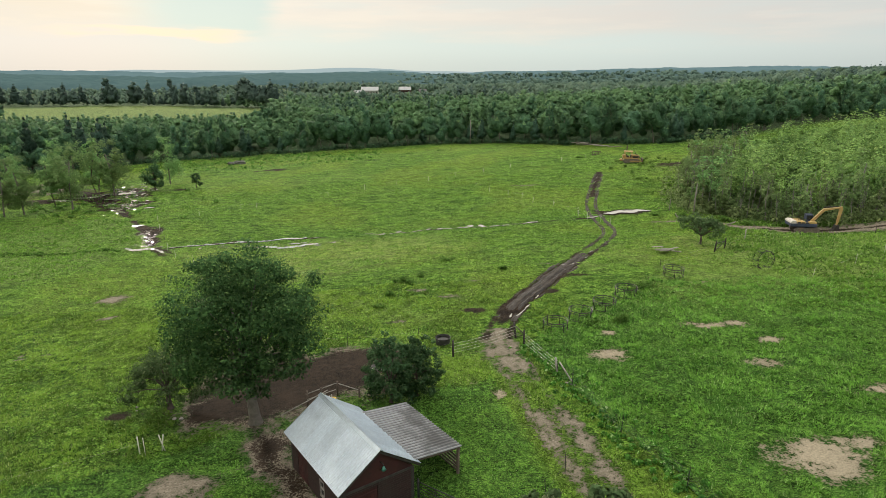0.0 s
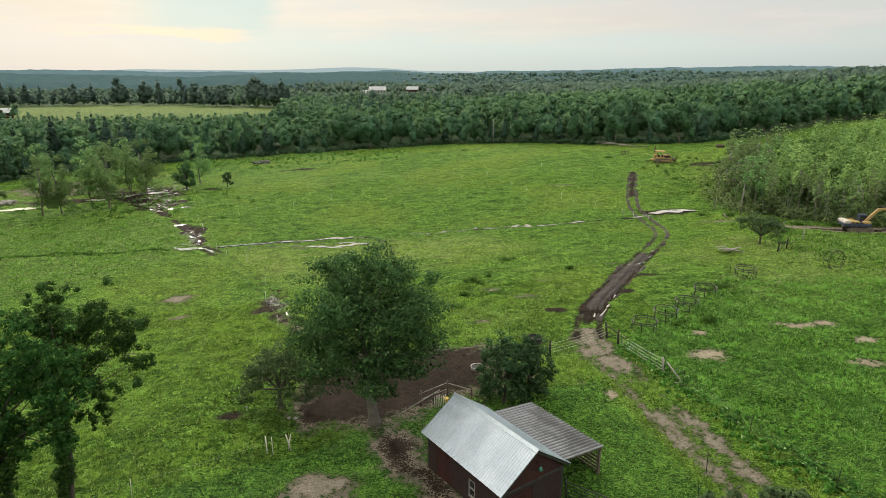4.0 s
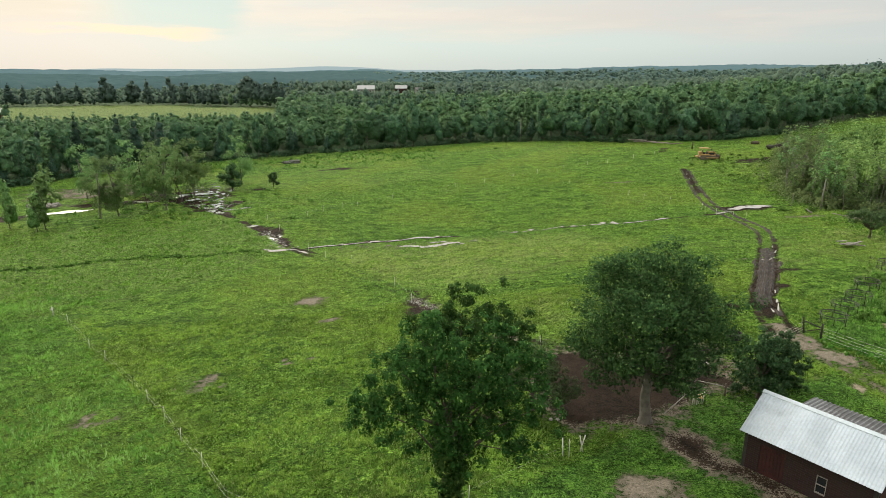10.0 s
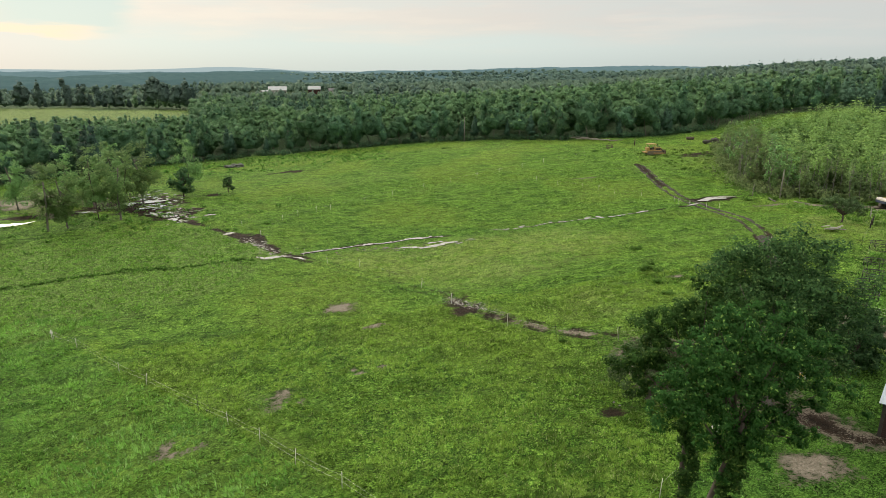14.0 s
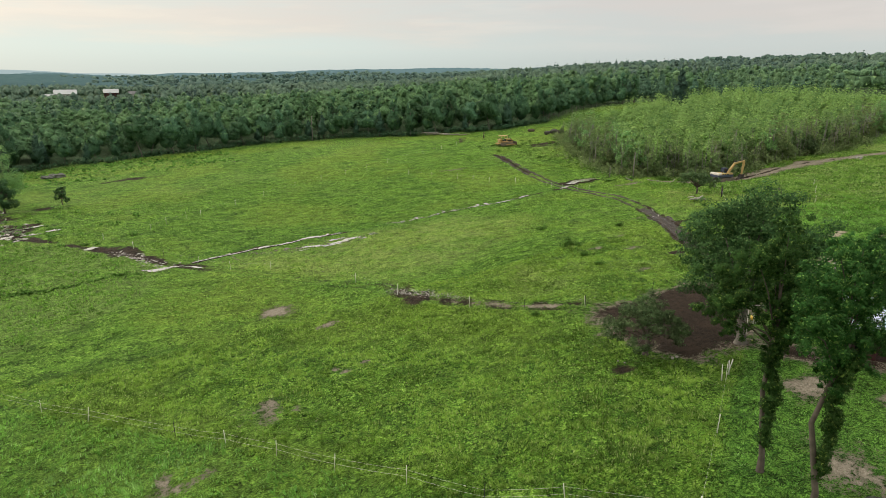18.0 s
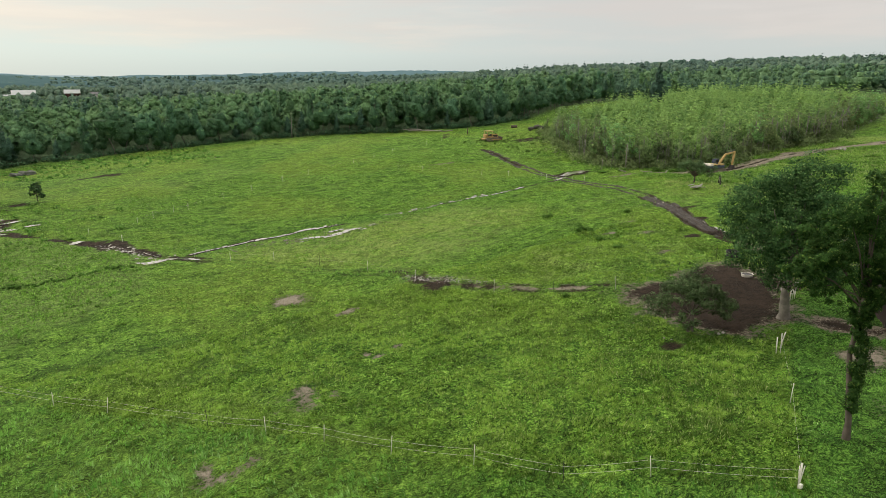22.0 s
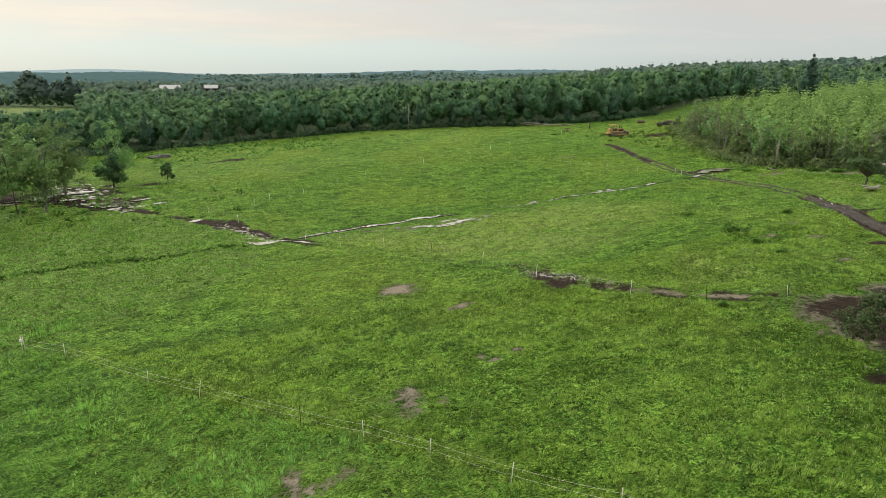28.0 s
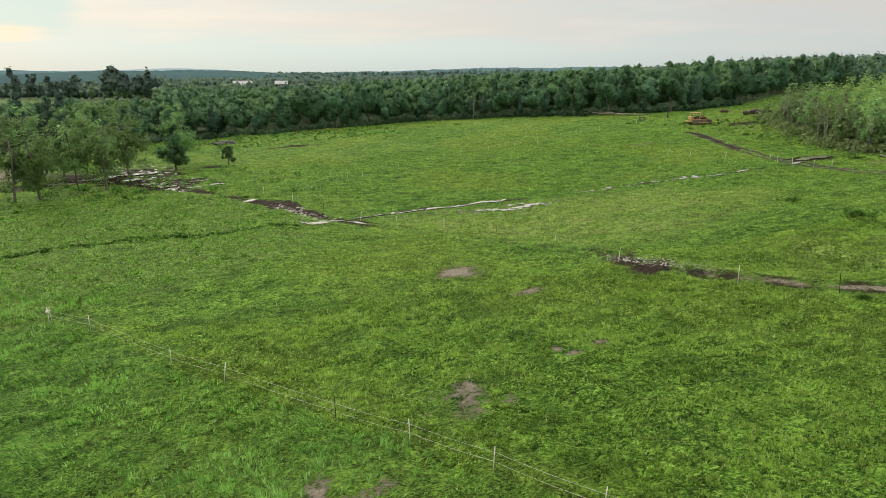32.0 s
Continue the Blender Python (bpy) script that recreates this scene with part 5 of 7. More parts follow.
tree("maple_tree", -12.0, 35.1, maple, 0.33, 3.6, 54000, 0.096, (M_BARK, M_LEAF), "large rounded maple with a stout trunk beside the shed", per=34, share=0.34, seed=73, ragged=0.24, fill=0.5, flat=0.5)

# two vine-clad trees near the fence
north = [(0.4, 0.6, 12.2, 0.6), (0.2, 0.8, 11.2, 0.95), (-0.6, 1.2, 10.6, 1.0), (1.3, 1.4, 10.7, 1.0), (2.4, 1.8, 10.9, 0.8), (3.1, 2.0, 10.0, 0.85), (2.2, 1.5, 9.2, 1.0), (0.6, 1.0, 9.4, 1.2), (-0.9, 1.6, 9.0, 1.0), (-1.8, 2.4, 8.4, 0.9), (-0.4, 2.6, 9.6, 1.0), (3.4, 1.6, 8.7, 0.65), (1.2, 0.8, 8.2, 0.9), (2.0, 1.1, 7.3, 0.7), (1.7, 0.8, 6.3, 0.6), (0.3, 0.4, 7.6, 0.8), (-1.0, 1.8, 7.4, 0.7)]
south = [(-4.0, -0.2, 9.1, 0.8), (-3.0, -0.4, 8.9, 1.0), (-2.2, 0.3, 9.6, 1.1), (-2.4, -0.5, 10.6, 0.8), (-1.5, 0.2, 11.6, 0.8), (-0.8, -0.3, 12.0, 0.6), (-1.1, 0.2, 10.4, 1.2), (-1.3, -0.6, 8.8, 1.0), (0, 0.2, 9.6, 1.2), (0.2, -0.3, 11.0, 1.0), (0.3, 0, 8.2, 1.0), (0, 0, 7.2, 0.75), (1.4, -0.4, 10.2, 1.1), (1.6, 0.4, 8.9, 1.0), (2.6, 0.2, 10.7, 0.8), (3.2, 0.3, 9.9, 0.85), (3.5, -0.2, 8.9, 0.7), (2.7, 0.2, 7.9, 0.8), (1.6, 0.1, 11.5, 0.7), (2.6, -0.2, 7.0, 0.6)]
south = [(a * 0.88 + 0.45, b, c + 0.35, r) for a, b, c, r in south] + [(0.1, 0, 6.4, 0.6), (0.5, 0.1, 7.4, 0.85), (-0.5, 0, 8.0, 0.8)]
north = north + [(0.2, 0.3, 6.6, 0.6), (0.4, 0.5, 8.4, 0.9)]
for x, y, lobes, lean, seed in ((-24.9, 24.2, north, (0.3, 0.4), 74), (-25.3, 21.3, south, (0.4, -0.1), 75)):
    t = tree("vine_clad_tree", x, y, lobes, 0.13, 8.2, 40000, 0.067, (M_BARK_DARK, M_LEAF_IVY), "tall tree with a ragged crown and vines up its trunk", per=18, share=0.30, seed=seed, lean=lean, ragged=0.30, fill=0.8)
    r = np.random.RandomState(seed + 10)
    zs = np.linspace(1.6, 7.6, 26)
    out = np.interp(zs, (1.6, 2.6, 3.8, 5.5, 7.6), (0.10, 0.14, 0.10, 0.14, 0.30))
    cs = np.stack((lean[0] * zs / 8.2 + r.normal(size=26) * out, lean[1] * zs / 8.2 + r.normal(size=26) * out, zs), 1)
    vine = new("vine", card_mesh("vine", cards(r, cs, (0.20 + 0.22 * r.rand(26)) * (1 + out * 0.6), 7000, 0.07, fill=0.7), M_LEAF_IVY))
    vine.parent = t
    tagged(vine, "leafy vine wrapped round the trunk")

# orchard trees and shrubs
def umbrella(h, w, seed, n=10, drop=0.44):
    r = np.random.RandomState(seed)
    return [(math.cos(q * 2.4) * w * math.sqrt((q + 0.6) / n), math.sin(q * 2.4) * w * math.sqrt((q + 0.6) / n), h * (0.80 - drop * (q / n) + 0.06 * r.normal()), w * 0.36 * (0.9 + 0.3 * r.rand())) for q in range(n)]


tree("apple_tree", -18.7, 37.9, umbrella(4.5, 2.5, 3, 15), 0.17, 1.5, 9000, 0.085, (M_BARK_DARK, M_LEAF_APPLE), "old spreading apple tree at the edge of the mud", per=16, share=0.34, seed=76)
tree("apple_tree", 33.8, 78.4, umbrella(3.9, 2.6, 4, 12, 0.2), 0.13, 1.3, 5200, 0.11, (M_BARK_DARK, M_LEAF_APPLE), "low spreading apple tree by the track", per=7, share=0.42, seed=77)
tree("shrub", -3.5, 37.4, round_lobes(5.0, 1.85, 0.1, 11, 5), 0.10, 1.8, 9000, 0.090, (M_BARK_DARK, M_LEAF_SHRUB), "dark leafy shrub behind the shed", "shrub", per=20, share=0.34, ragged=0.24, seed=78)
tree("shrub", -1.8, 38.1, round_lobes(4.3, 1.6, 0.1, 11, 6), 0.10, 1.6, 9000, 0.090, (M_BARK_DARK, M_LEAF_SHRUB), "dark leafy shrub behind the shed", "shrub", per=20, share=0.34, ragged=0.24, seed=79)
for x, y, h, w_, seed in ((4.2, 22.4, 3.6, 1.0, 80), (7.4, 22.6, 4.2, 1.3, 81), (9.3, 21.4, 3.9, 1.3, 82)):
    tree("apple_tree", x, y, umbrella(h, w_, seed, 7), 0.09, 1.2, 1700, 0.13, (M_BARK_DARK, M_LEAF_APPLE), "young apple tree beside the farm track", seed=seed)


weed_cards, weed_looks = [], []
for q, (x, y, w_, h) in enumerate(((0.6, 76.3, 1.6, 0.9), (-4.3, 64.4, 1.4, 1.2), (-6.1, 56.8, 0.7, 0.8), (-5.5, 60.4, 0.5, 0.9), (-2.5, 67, 0.4, 0.8), (-1.1, 200.7, 3, 1.0), (-11, 196, 2, 0.8), (7, 68, 0.5, 0.9), (38, 172, 1.5, 0.9), (66, 152, 2, 1.3), (61, 149, 1.5, 1.1), (13.5, 50.5, 1.2, 0.8), (15.8, 51, 1.4, 1.0), (20.5, 59, 1.8, 1.0), (35.5, 101, 1.4, 1.0), (39, 99, 1.6, 1.3), (44.5, 95.5, 1.8, 1.5), (53, 92, 2, 1.6), (58, 90.5, 2, 1.3), (47, 92.5, 1.6, 1.2), (-57, 114, 0.8, 0.7), (-20.5, 49, 0.6, 0.6))):
    r = np.random.RandomState(300 + q)
    w_, h = w_ * 0.75, h * 0.75
    cs = np.stack((x + r.normal(size=24) * w_ * 0.42, y + r.normal(size=24) * w_ * 0.34, gz(x, y) + h * (0.1 + 0.35 * r.rand(24))), 1)
    weed_cards.append(cards(r, cs, h * (0.22 + 0.3 * r.rand(24)), 420, h * 0.15, up=0.9))
    weed_looks.append(cards.puff)
weeds = new("weeds", card_mesh("weeds", np.concatenate(weed_cards), M_WEED, np.concatenate(weed_looks)))
tagged(weeds, "ragged clumps of rank weeds scattered over the pasture", "weeds", kind="stuff")

# brush along the foot of the woods and in the wet hollow
def scrub(name, n, where, height, mat, label, seed, size=0.3, per=26):
    r = np.random.RandomState(seed)
    p = np.array([where(r) for _ in range(n)])
    z = ground_z(p[:, 0], p[:, 1])
    rad = height * (0.5 + 0.7 * r.rand(n))
    cs = np.stack((p[:, 0], p[:, 1], z + rad * 0.5), 1)
    ob = new(name, card_mesh(name, cards(r, cs, rad, n * per, size), mat))
    return tagged(ob, label, "brush", kind="stuff")


def along(pts, spread_, shift=0.0):
    lens = np.array([math.hypot(b[0] - a[0], b[1] - a[1]) for a, b in zip(pts, pts[1:])])
    def pick(r):
        q = r.choice(len(lens), p=lens / lens.sum())
        t, off = r.rand(), shift + r.normal() * spread_
        (ax, ay), (bx, by) = pts[q], pts[q + 1]
        nx, ny = -(by - ay) / lens[q], (bx - ax) / lens[q]
        return ax + (bx - ax) * t + nx * off, ay + (by - ay) * t + ny * off
    return pick


scrub("wood_edge_brush", 620, along(WOOD_EDGE[2:-4], 1.0, 1.2), 1.5, M_LEAF_WOOD, "low brush along the foot of the woods", 91, 0.34, 26)
scrub("birch_brush", 760, along(BIRCH_WOOD[:9], 1.8, 1.2), 1.3, M_LEAF_BIRCH, "low brush under the birches", 92, 0.28, 22)
scrub("hollow_brush", 170, lambda r: (-80 + r.normal() * 13, 131 + r.normal() * 11), 0.55, M_WEED, "rank weeds in the wet hollow", 93, 0.22, 20)
scrub("slope_weeds", 600, lambda r: (-95 + r.rand() * 75, 185 + r.rand() * 34), 0.35, M_WEED, "patchy weeds on the far slope", 94, 0.22, 12)
scrub("track_weeds", 260, along(FENCE_ROAD, 0.7), 0.2, M_TALL, "tall weeds along the wire fence", 95, 0.14, 22)
scrub("feeder_weeds", 200, along(((8, 48.5), (12, 51.5), (18, 57), (25, 63)), 1.5), 0.12, M_TALL, "tall grass round the bale feeders", 96, 0.11, 22)
scrub("birch_fringe", 300, lambda r: (40 + r.rand() * 32, 112 + r.rand() * 50), 0.4, M_WEED, "scrubby growth beside the track", 97, 0.22, 14)

# ---- grass ----
def blades(name, n, area, accept, height, width, mat, label, seed, per=4, shine=0.35, stray=1.0):
    r = np.random.RandomState(seed)
    x, y = area[0] + r.rand(n) * (area[1] - area[0]), area[2] + r.rand(n) * (area[3] - area[2])
    mud, sand, lush, pale, wood, cut = layers(x, y)[:6]
    ok = accept(x, y, lush, np.maximum(mud, sand), wood, r)
    ok &= ~((np.abs(line_gap(x, y, FARM_TRACK)[0] - 0.8) < 0.5) & (y > 72) & (y < 146))
    x, y, lush = x[ok], y[ok], lush[ok]
    z = ground_z(x, y)
    m = x.size
    grown = (0.3 + 1.3 * tussock(x, y)) * (0.8 + 0.4 * vnoise(x, y, 6, 32)) * (0.6 + 0.8 * r.rand(m))
    # blade tint carries painted light: tussock tops lighter, gaps between them darker
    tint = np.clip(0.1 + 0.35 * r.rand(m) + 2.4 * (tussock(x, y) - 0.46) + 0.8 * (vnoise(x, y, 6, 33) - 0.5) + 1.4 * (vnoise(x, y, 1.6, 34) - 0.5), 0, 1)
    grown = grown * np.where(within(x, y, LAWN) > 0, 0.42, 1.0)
    # patches that get the painted pale sheen
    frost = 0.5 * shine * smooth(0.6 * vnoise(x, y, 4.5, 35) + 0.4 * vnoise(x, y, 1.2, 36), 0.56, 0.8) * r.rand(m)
    wind = 11 * vnoise(x, y, 7, 37)
    x, y, z, grown, tint, frost, wind = (np.repeat(v, per) for v in (x, y, z, grown, tint, frost, wind))
    m = x.size
    a, lift = wind + r.normal(size=m) * stray, r.rand(m)
    reach = height * grown * (0.35 + 1.05 * (1 - lift) * (0.5 + r.rand(m) * 0.5))
    h = height * grown * (0.35 + 0.75 * lift)
    dx, dy, wide = np.cos(a), np.sin(a), width * (0.7 + 0.6 * r.rand(m))
    ox, oy = x + dx * reach * 0.12, y + dy * reach * 0.12
    base_a = np.stack((ox + dy * wide, oy - dx * wide, z - 0.03), 1)
    base_b = np.stack((ox - dy * wide, oy + dx * wide, z - 0.03), 1)
    tip = np.stack((x + dx * reach, y + dy * reach, z + h), 1)
    v = np.stack((base_a, base_b, tip), 1).reshape(-1, 3)
    ob = new(name, mesh_np(name, v, np.arange(len(v)).reshape(-1, 3), mat))
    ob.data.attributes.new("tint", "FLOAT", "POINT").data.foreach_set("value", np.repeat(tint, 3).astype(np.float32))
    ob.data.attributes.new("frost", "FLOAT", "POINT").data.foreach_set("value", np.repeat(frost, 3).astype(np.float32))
    return tagged(ob, label, "grass", kind="stuff")


def tussock(x, y):
    return 0.45 * vnoise(x, y, 0.4, 41) + 0.35 * vnoise(x, y, 0.95, 43) + 0.2 * vnoise(x, y, 2.2, 42)


def tufted(x, y, r):
    """Blades crowd into tussocks and leave gaps."""
    return r.rand(x.size) < 0.25 + 0.75 * smooth(tussock(x, y), 0.38, 0.58)


def short(x, y, lush, bare, wood, r):
    return (lush < 0.45) & (bare < 0.4) & (wood < 0.3) & tufted(x, y, r)


def rank(x, y, lush, bare, wood, r):
    return (lush >= 0.45) & (bare < 0.42) & (wood < 0.3) & (x > -16) & tufted(x, y, r)


def sward(x, y, lush, bare, wood, r):
    return (lush >= 0.33) & (bare < 0.42) & (wood < 0.3) & (x <= -16) & tufted(x, y, r)


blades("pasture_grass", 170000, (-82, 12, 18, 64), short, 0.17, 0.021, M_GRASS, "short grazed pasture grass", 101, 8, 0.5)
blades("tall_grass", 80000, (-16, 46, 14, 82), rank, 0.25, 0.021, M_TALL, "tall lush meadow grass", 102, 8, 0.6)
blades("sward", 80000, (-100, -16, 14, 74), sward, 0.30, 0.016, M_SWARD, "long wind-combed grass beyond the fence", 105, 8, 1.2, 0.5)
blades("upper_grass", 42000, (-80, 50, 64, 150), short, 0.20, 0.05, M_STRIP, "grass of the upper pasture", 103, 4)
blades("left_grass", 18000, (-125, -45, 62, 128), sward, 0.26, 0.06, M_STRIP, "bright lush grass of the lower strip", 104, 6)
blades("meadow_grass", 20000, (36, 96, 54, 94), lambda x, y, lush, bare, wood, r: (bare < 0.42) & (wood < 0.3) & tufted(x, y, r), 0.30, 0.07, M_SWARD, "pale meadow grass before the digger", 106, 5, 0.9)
scrub("grass_row", 420, along(GRASS_ROW, 0.35), 0.16, M_WEED, "row of rank grass along an old furrow", 98, 0.16, 18)

# ---- standing water ----


def puddle(name, x, y, rx, ry, turn, seed, mat=None, lift=0.05, label="rain puddle in the trodden mud", n=26):
    r = np.random.RandomState(seed)
    c, s_ = math.cos(radians(turn)), math.sin(radians(turn))
    ph = r.rand(5) * 6.28
    rim = []
    for q in range(n):
        a = 2 * math.pi * q / n
        k = 1 + 0.22 * math.sin(2 * a + ph[0]) + 0.16 * math.sin(3 * a + ph[1]) + 0.12 * math.sin(5 * a + ph[2]) + 0.08 * math.sin(9 * a + ph[3])
        u, v = math.cos(a) * rx * k, math.sin(a) * ry * k
        rim.append((x + u * c - v * s_, y + u * s_ + v * c))
    px_, py_ = np.array([p[0] for p in rim] + [x]), np.array([p[1] for p in rim] + [y])
    z = ground_z(px_, py_)
    level = land(px_, py_)
    zs = np.maximum(z, level - 0.2) + lift
    inner = [(x + (p[0] - x) * 0.5, y + (p[1] - y) * 0.5) for p in rim]
    iz = ground_z(np.array([p[0] for p in inner]), np.array([p[1] for p in inner])) + lift
    verts = [(*p, zq) for p, zq in zip(rim, zs)] + [(*p, zq) for p, zq in zip(inner, iz)] + [(x, y, zs[-1])]
    me = bpy.data.meshes.new(name)
    faces = [(q, (q + 1) % n, n + (q + 1) % n, n + q) for q in range(n)] + [(n + q, n + (q + 1) % n, 2 * n) for q in range(n)]
    me.from_pydata(verts, [], faces)
    for p in me.polygons:
        p.use_smooth = True
    me.materials.append(mat or M_WATER)
    return tagged(new(name, me), label, "puddle", "puddles", "structure")


rng = np.random.RandomState(5)
for q, (x, y, rx, ry, turn) in enumerate(((-48.2, 93.9, 2.2, 0.55, 5), (-46.5, 94.3, 1.2, 0.4, -10), (-44.0, 92.6, 1.4, 0.3, -50), (-56.2, 111.2, 0.9, 0.6, 20), (-102, 131.5, 6.5, 1.3, 12), (-70.5, 130, 2.2, 0.8, -30), (-74, 133.5, 1.8, 1.0, 20), (-84, 145, 4.0, 1.6, 25), (-79, 148, 4.5, 1.3, 15), (-81.5, 155, 3.2, 0.9, 10), (-88, 141, 2.6, 0.9, 5), (-66, 133, 2.0, 0.6, 10), (-77, 141, 2.0, 0.7, -15), (29.7, 105.0, 1.7, 0.8, 5), (32.0, 105.3, 2.0, 0.9, 0), (34.4, 105.7, 1.4, 0.7, 8), (30.8, 106.1, 1.1, 0.4, 4), (33.2, 106.4, 1.3, 0.4, 2), (25.9, 102.5, 1.6, 0.35, 0), (-62, 128, 1.2, 0.4, 10))):
    puddle("puddle", x, y, rx, ry, turn, 500 + q, M_POND if q == 4 else None, lift=0.05 if q < 4 else 0.13, label="shallow pond with pale green scum" if q == 4 else "rain puddle in the trodden mud")

def glints(name, n, where, size, label, seed, mat=None):
    """Water standing in many hoof prints, as one sheet of small pools."""
    r = np.random.RandomState(seed)
    p = np.array([where(r) for _ in range(n)])
    long_, thin = size * (0.35 + r.rand(n) ** 2 * 1.3), size * (0.3 + 0.4 * r.rand(n))
    turn = r.rand(n) * 3.14
    verts, k_ = [], 9
    for q in range(k_):
        a = 2 * math.pi * q / k_
        wob_ = 0.7 + 0.6 * r.rand(n)
        u, v = np.cos(a) * long_ * wob_, np.sin(a) * thin * wob_
        verts.append(np.stack((p[:, 0] + u * np.cos(turn) - v * np.sin(turn), p[:, 1] + u * np.sin(turn) + v * np.cos(turn)), 1))
    xy = np.stack(verts, 1).reshape(-1, 2)
    z = ground_z(xy[:, 0], xy[:, 1]) + 0.04
    me = bpy.data.meshes.new(name)
    me.from_pydata(np.column_stack((xy, z)).tolist(), [], [tuple(range(q * k_, q * k_ + k_)) for q in range(n)])
    me.materials.append(mat or M_SEEP)
    return tagged(new(name, me), label, "puddles", kind="stuff")


glints("hoof_pools", 150, lambda r: (lambda t: (-53.0 + 6.4 * t + r.normal() * 0.7, 107.5 - 13 * t + r.normal() * 0.5))(r.rand()), 0.20, "small pools standing in the cattle track", 61, M_WATER)
glints("hoof_pools", 260, lambda r: (lambda t: (-27.3 + 4.6 * t + r.normal() * 0.5, 65.4 - 7.2 * t + r.normal() * 0.5))(r.rand() ** 1.2), 0.095, "small pools standing in the trodden gateway", 62, M_WATER)
glints("hoof_pools", 150, lambda r: (lambda t: (-66.5 - 15 * t + r.normal() * (1 + 2.5 * t), 124 + 38 * t + r.normal() * 2))(r.rand()), 0.75, "bright pools standing in the wet hollow", 63, M_WATER)
glints("hoof_pools", 90, lambda r: (-27 + r.normal() * 6, 94.6 + r.normal() * 0.9), 0.26, "small pools standing in the wet pasture", 64)


def rill(name, x0, x1, step, wide, seed, label):
    """Water in the ditch: a thin ragged strip that breaks here and there."""
    xs = np.arange(x0, x1, step)
    ys = np.interp(xs, [p[0] for p in DITCH], [p[1] for p in DITCH]) + (vnoise(xs, 0 * xs, 1.7, seed) - 0.5) * 0.5
    half = wide * (1.5 * vnoise(xs, 0 * xs, 0.9, seed + 1) + 0.8 * vnoise(xs, 0 * xs, 0.33, seed + 2) - 0.62)
    half = np.clip(half, 0.0, None)
    up_, low_ = ys + half, ys - half * (0.6 + 0.8 * vnoise(xs, 0 * xs, 0.5, seed + 3))
    z1, z2 = ground_z(xs, up_) + 0.07, ground_z(xs, low_) + 0.07
    v = np.concatenate((np.stack((xs, up_, z1), 1), np.stack((xs, low_, z2), 1)))
    n = len(xs)
    wet_ = [q for q in range(n - 1) if half[q] > 0.02 or half[q + 1] > 0.02]
    f = np.array([(n + q, n + q + 1, q + 1, q) for q in wet_])
    return tagged(new(name, mesh_np(name, v, f, M_WATER, True)), label, "ditch water", kind="structure")


rill("ditch_water", -43.4, -20.6, 0.15, 0.42, 71, "pale water standing in the ditch across the pasture")
rill("ditch_water", -13.0, 16.0, 0.15, 0.20, 81, "broken trickle of water along the ditch")
for q in range(16):      # spill beside the ditch
    t = (q + 0.8 * rng.rand()) / 16
    x = -43.3 + 22 * t
    y = float(np.interp(x, [p[0] for p in DITCH], [p[1] for p in DITCH]))
    puddle("puddle", x, y + rng.normal() * 0.2, 0.25 + 0.5 * rng.rand() ** 2, 0.14 + 0.2 * rng.rand(), 4 + 16 * rng.rand(), 800 + q, n=16, lift=0.09)
for q in range(20):
    x = -29 + 11.5 * rng.rand()
    puddle("puddle", x, 94.2 + (x + 29) * 0.03 + rng.normal() * 0.7, 0.35 + 0.6 * rng.rand(), 0.22 + 0.2 * rng.rand(), 5, 850 + q, n=14, lift=0.08)
for q in range(16):
    x = -12 + 27 * rng.rand()
    puddle("puddle", x, 100.1 + rng.normal() * 0.35, 0.25 + 0.4 * rng.rand(), 0.12 + 0.1 * rng.rand(), 3, 880 + q, n=14, lift=0.07)
for q, (x, y, turn, size) in enumerate(((7.2, 53.6, 62, 1.6), (8.1, 55.4, 60, 1.0), (6.2, 52.8, 70, 0.8), (15.2, 69.0, 42, 1.4), (16.4, 71.4, 50, 1.2), (18.6, 74.8, 55, 1.0), (14.0, 68.8, 45, 0.8), (34.5, 138, 65, 1.6), (35.8, 141, 65, 1.4), (33.0, 133, 70, 1.0), (9.4, 58.0, 60, 0.7), (17.6, 72.4, 50, 1.0))):
    puddle("puddle", x, y, size * 0.65, 0.09, turn, 900 + q, n=18, lift=0.07)

# ---- the shed ----
shed_m = pose(-4.95, 28.65, 0.25, 0, 0, -54.6)
shed = thing("shed", shed_m, "small dark red shed with a galvanised gable roof and open lean-to", "shed")
HL, HW, EAVE, RIDGE = 3.1, 1.92, 2.32, 4.02


def siding(name, lo, hi, axis, at, thick, openings, parent, mat, label=""):
    """A wall panel from boxes that leaves its openings clear; carries wall_uv."""
    bm = bmesh.new()
    us = sorted({lo[0], hi[0], *[v for o in openings for v in (o[0], o[2])]})
    vs = sorted({lo[1], hi[1], *[v for o in openings for v in (o[1], o[3])]})
    for a, b in zip(us, us[1:]):
        for c, d in zip(vs, vs[1:]):
            if any(o[0] <= a and b <= o[2] and o[1] <= c and d <= o[3] for o in openings):
                continue
            if axis == "x":
                box(bm, (a, at - thick / 2, c), (b, at + thick / 2, d))
            else:
                box(bm, (at - thick / 2, a, c), (at + thick / 2, b, d))
    bmesh.ops.remove_doubles(bm, verts=bm.verts[:], dist=0.0005)
    ob = part(name, bm, mat, parent, label)
    at_ = ob.data.attributes.new("wall_uv", "FLOAT_VECTOR", "POINT")
    for v, d in zip(ob.data.vertices, at_.data):
        d.vector = (v.co.x if axis == "x" else v.co.y, v.co.z, 0)
    return ob


siding("wall", (-HL, -0.4), (HL, EAVE), "x", -HW, 0.14, [(-2.3, -0.4, -1.0, 2.0), (0.55, 0.75, 1.05, 1.7)], shed, M_SIDING, "brick-pattern siding")
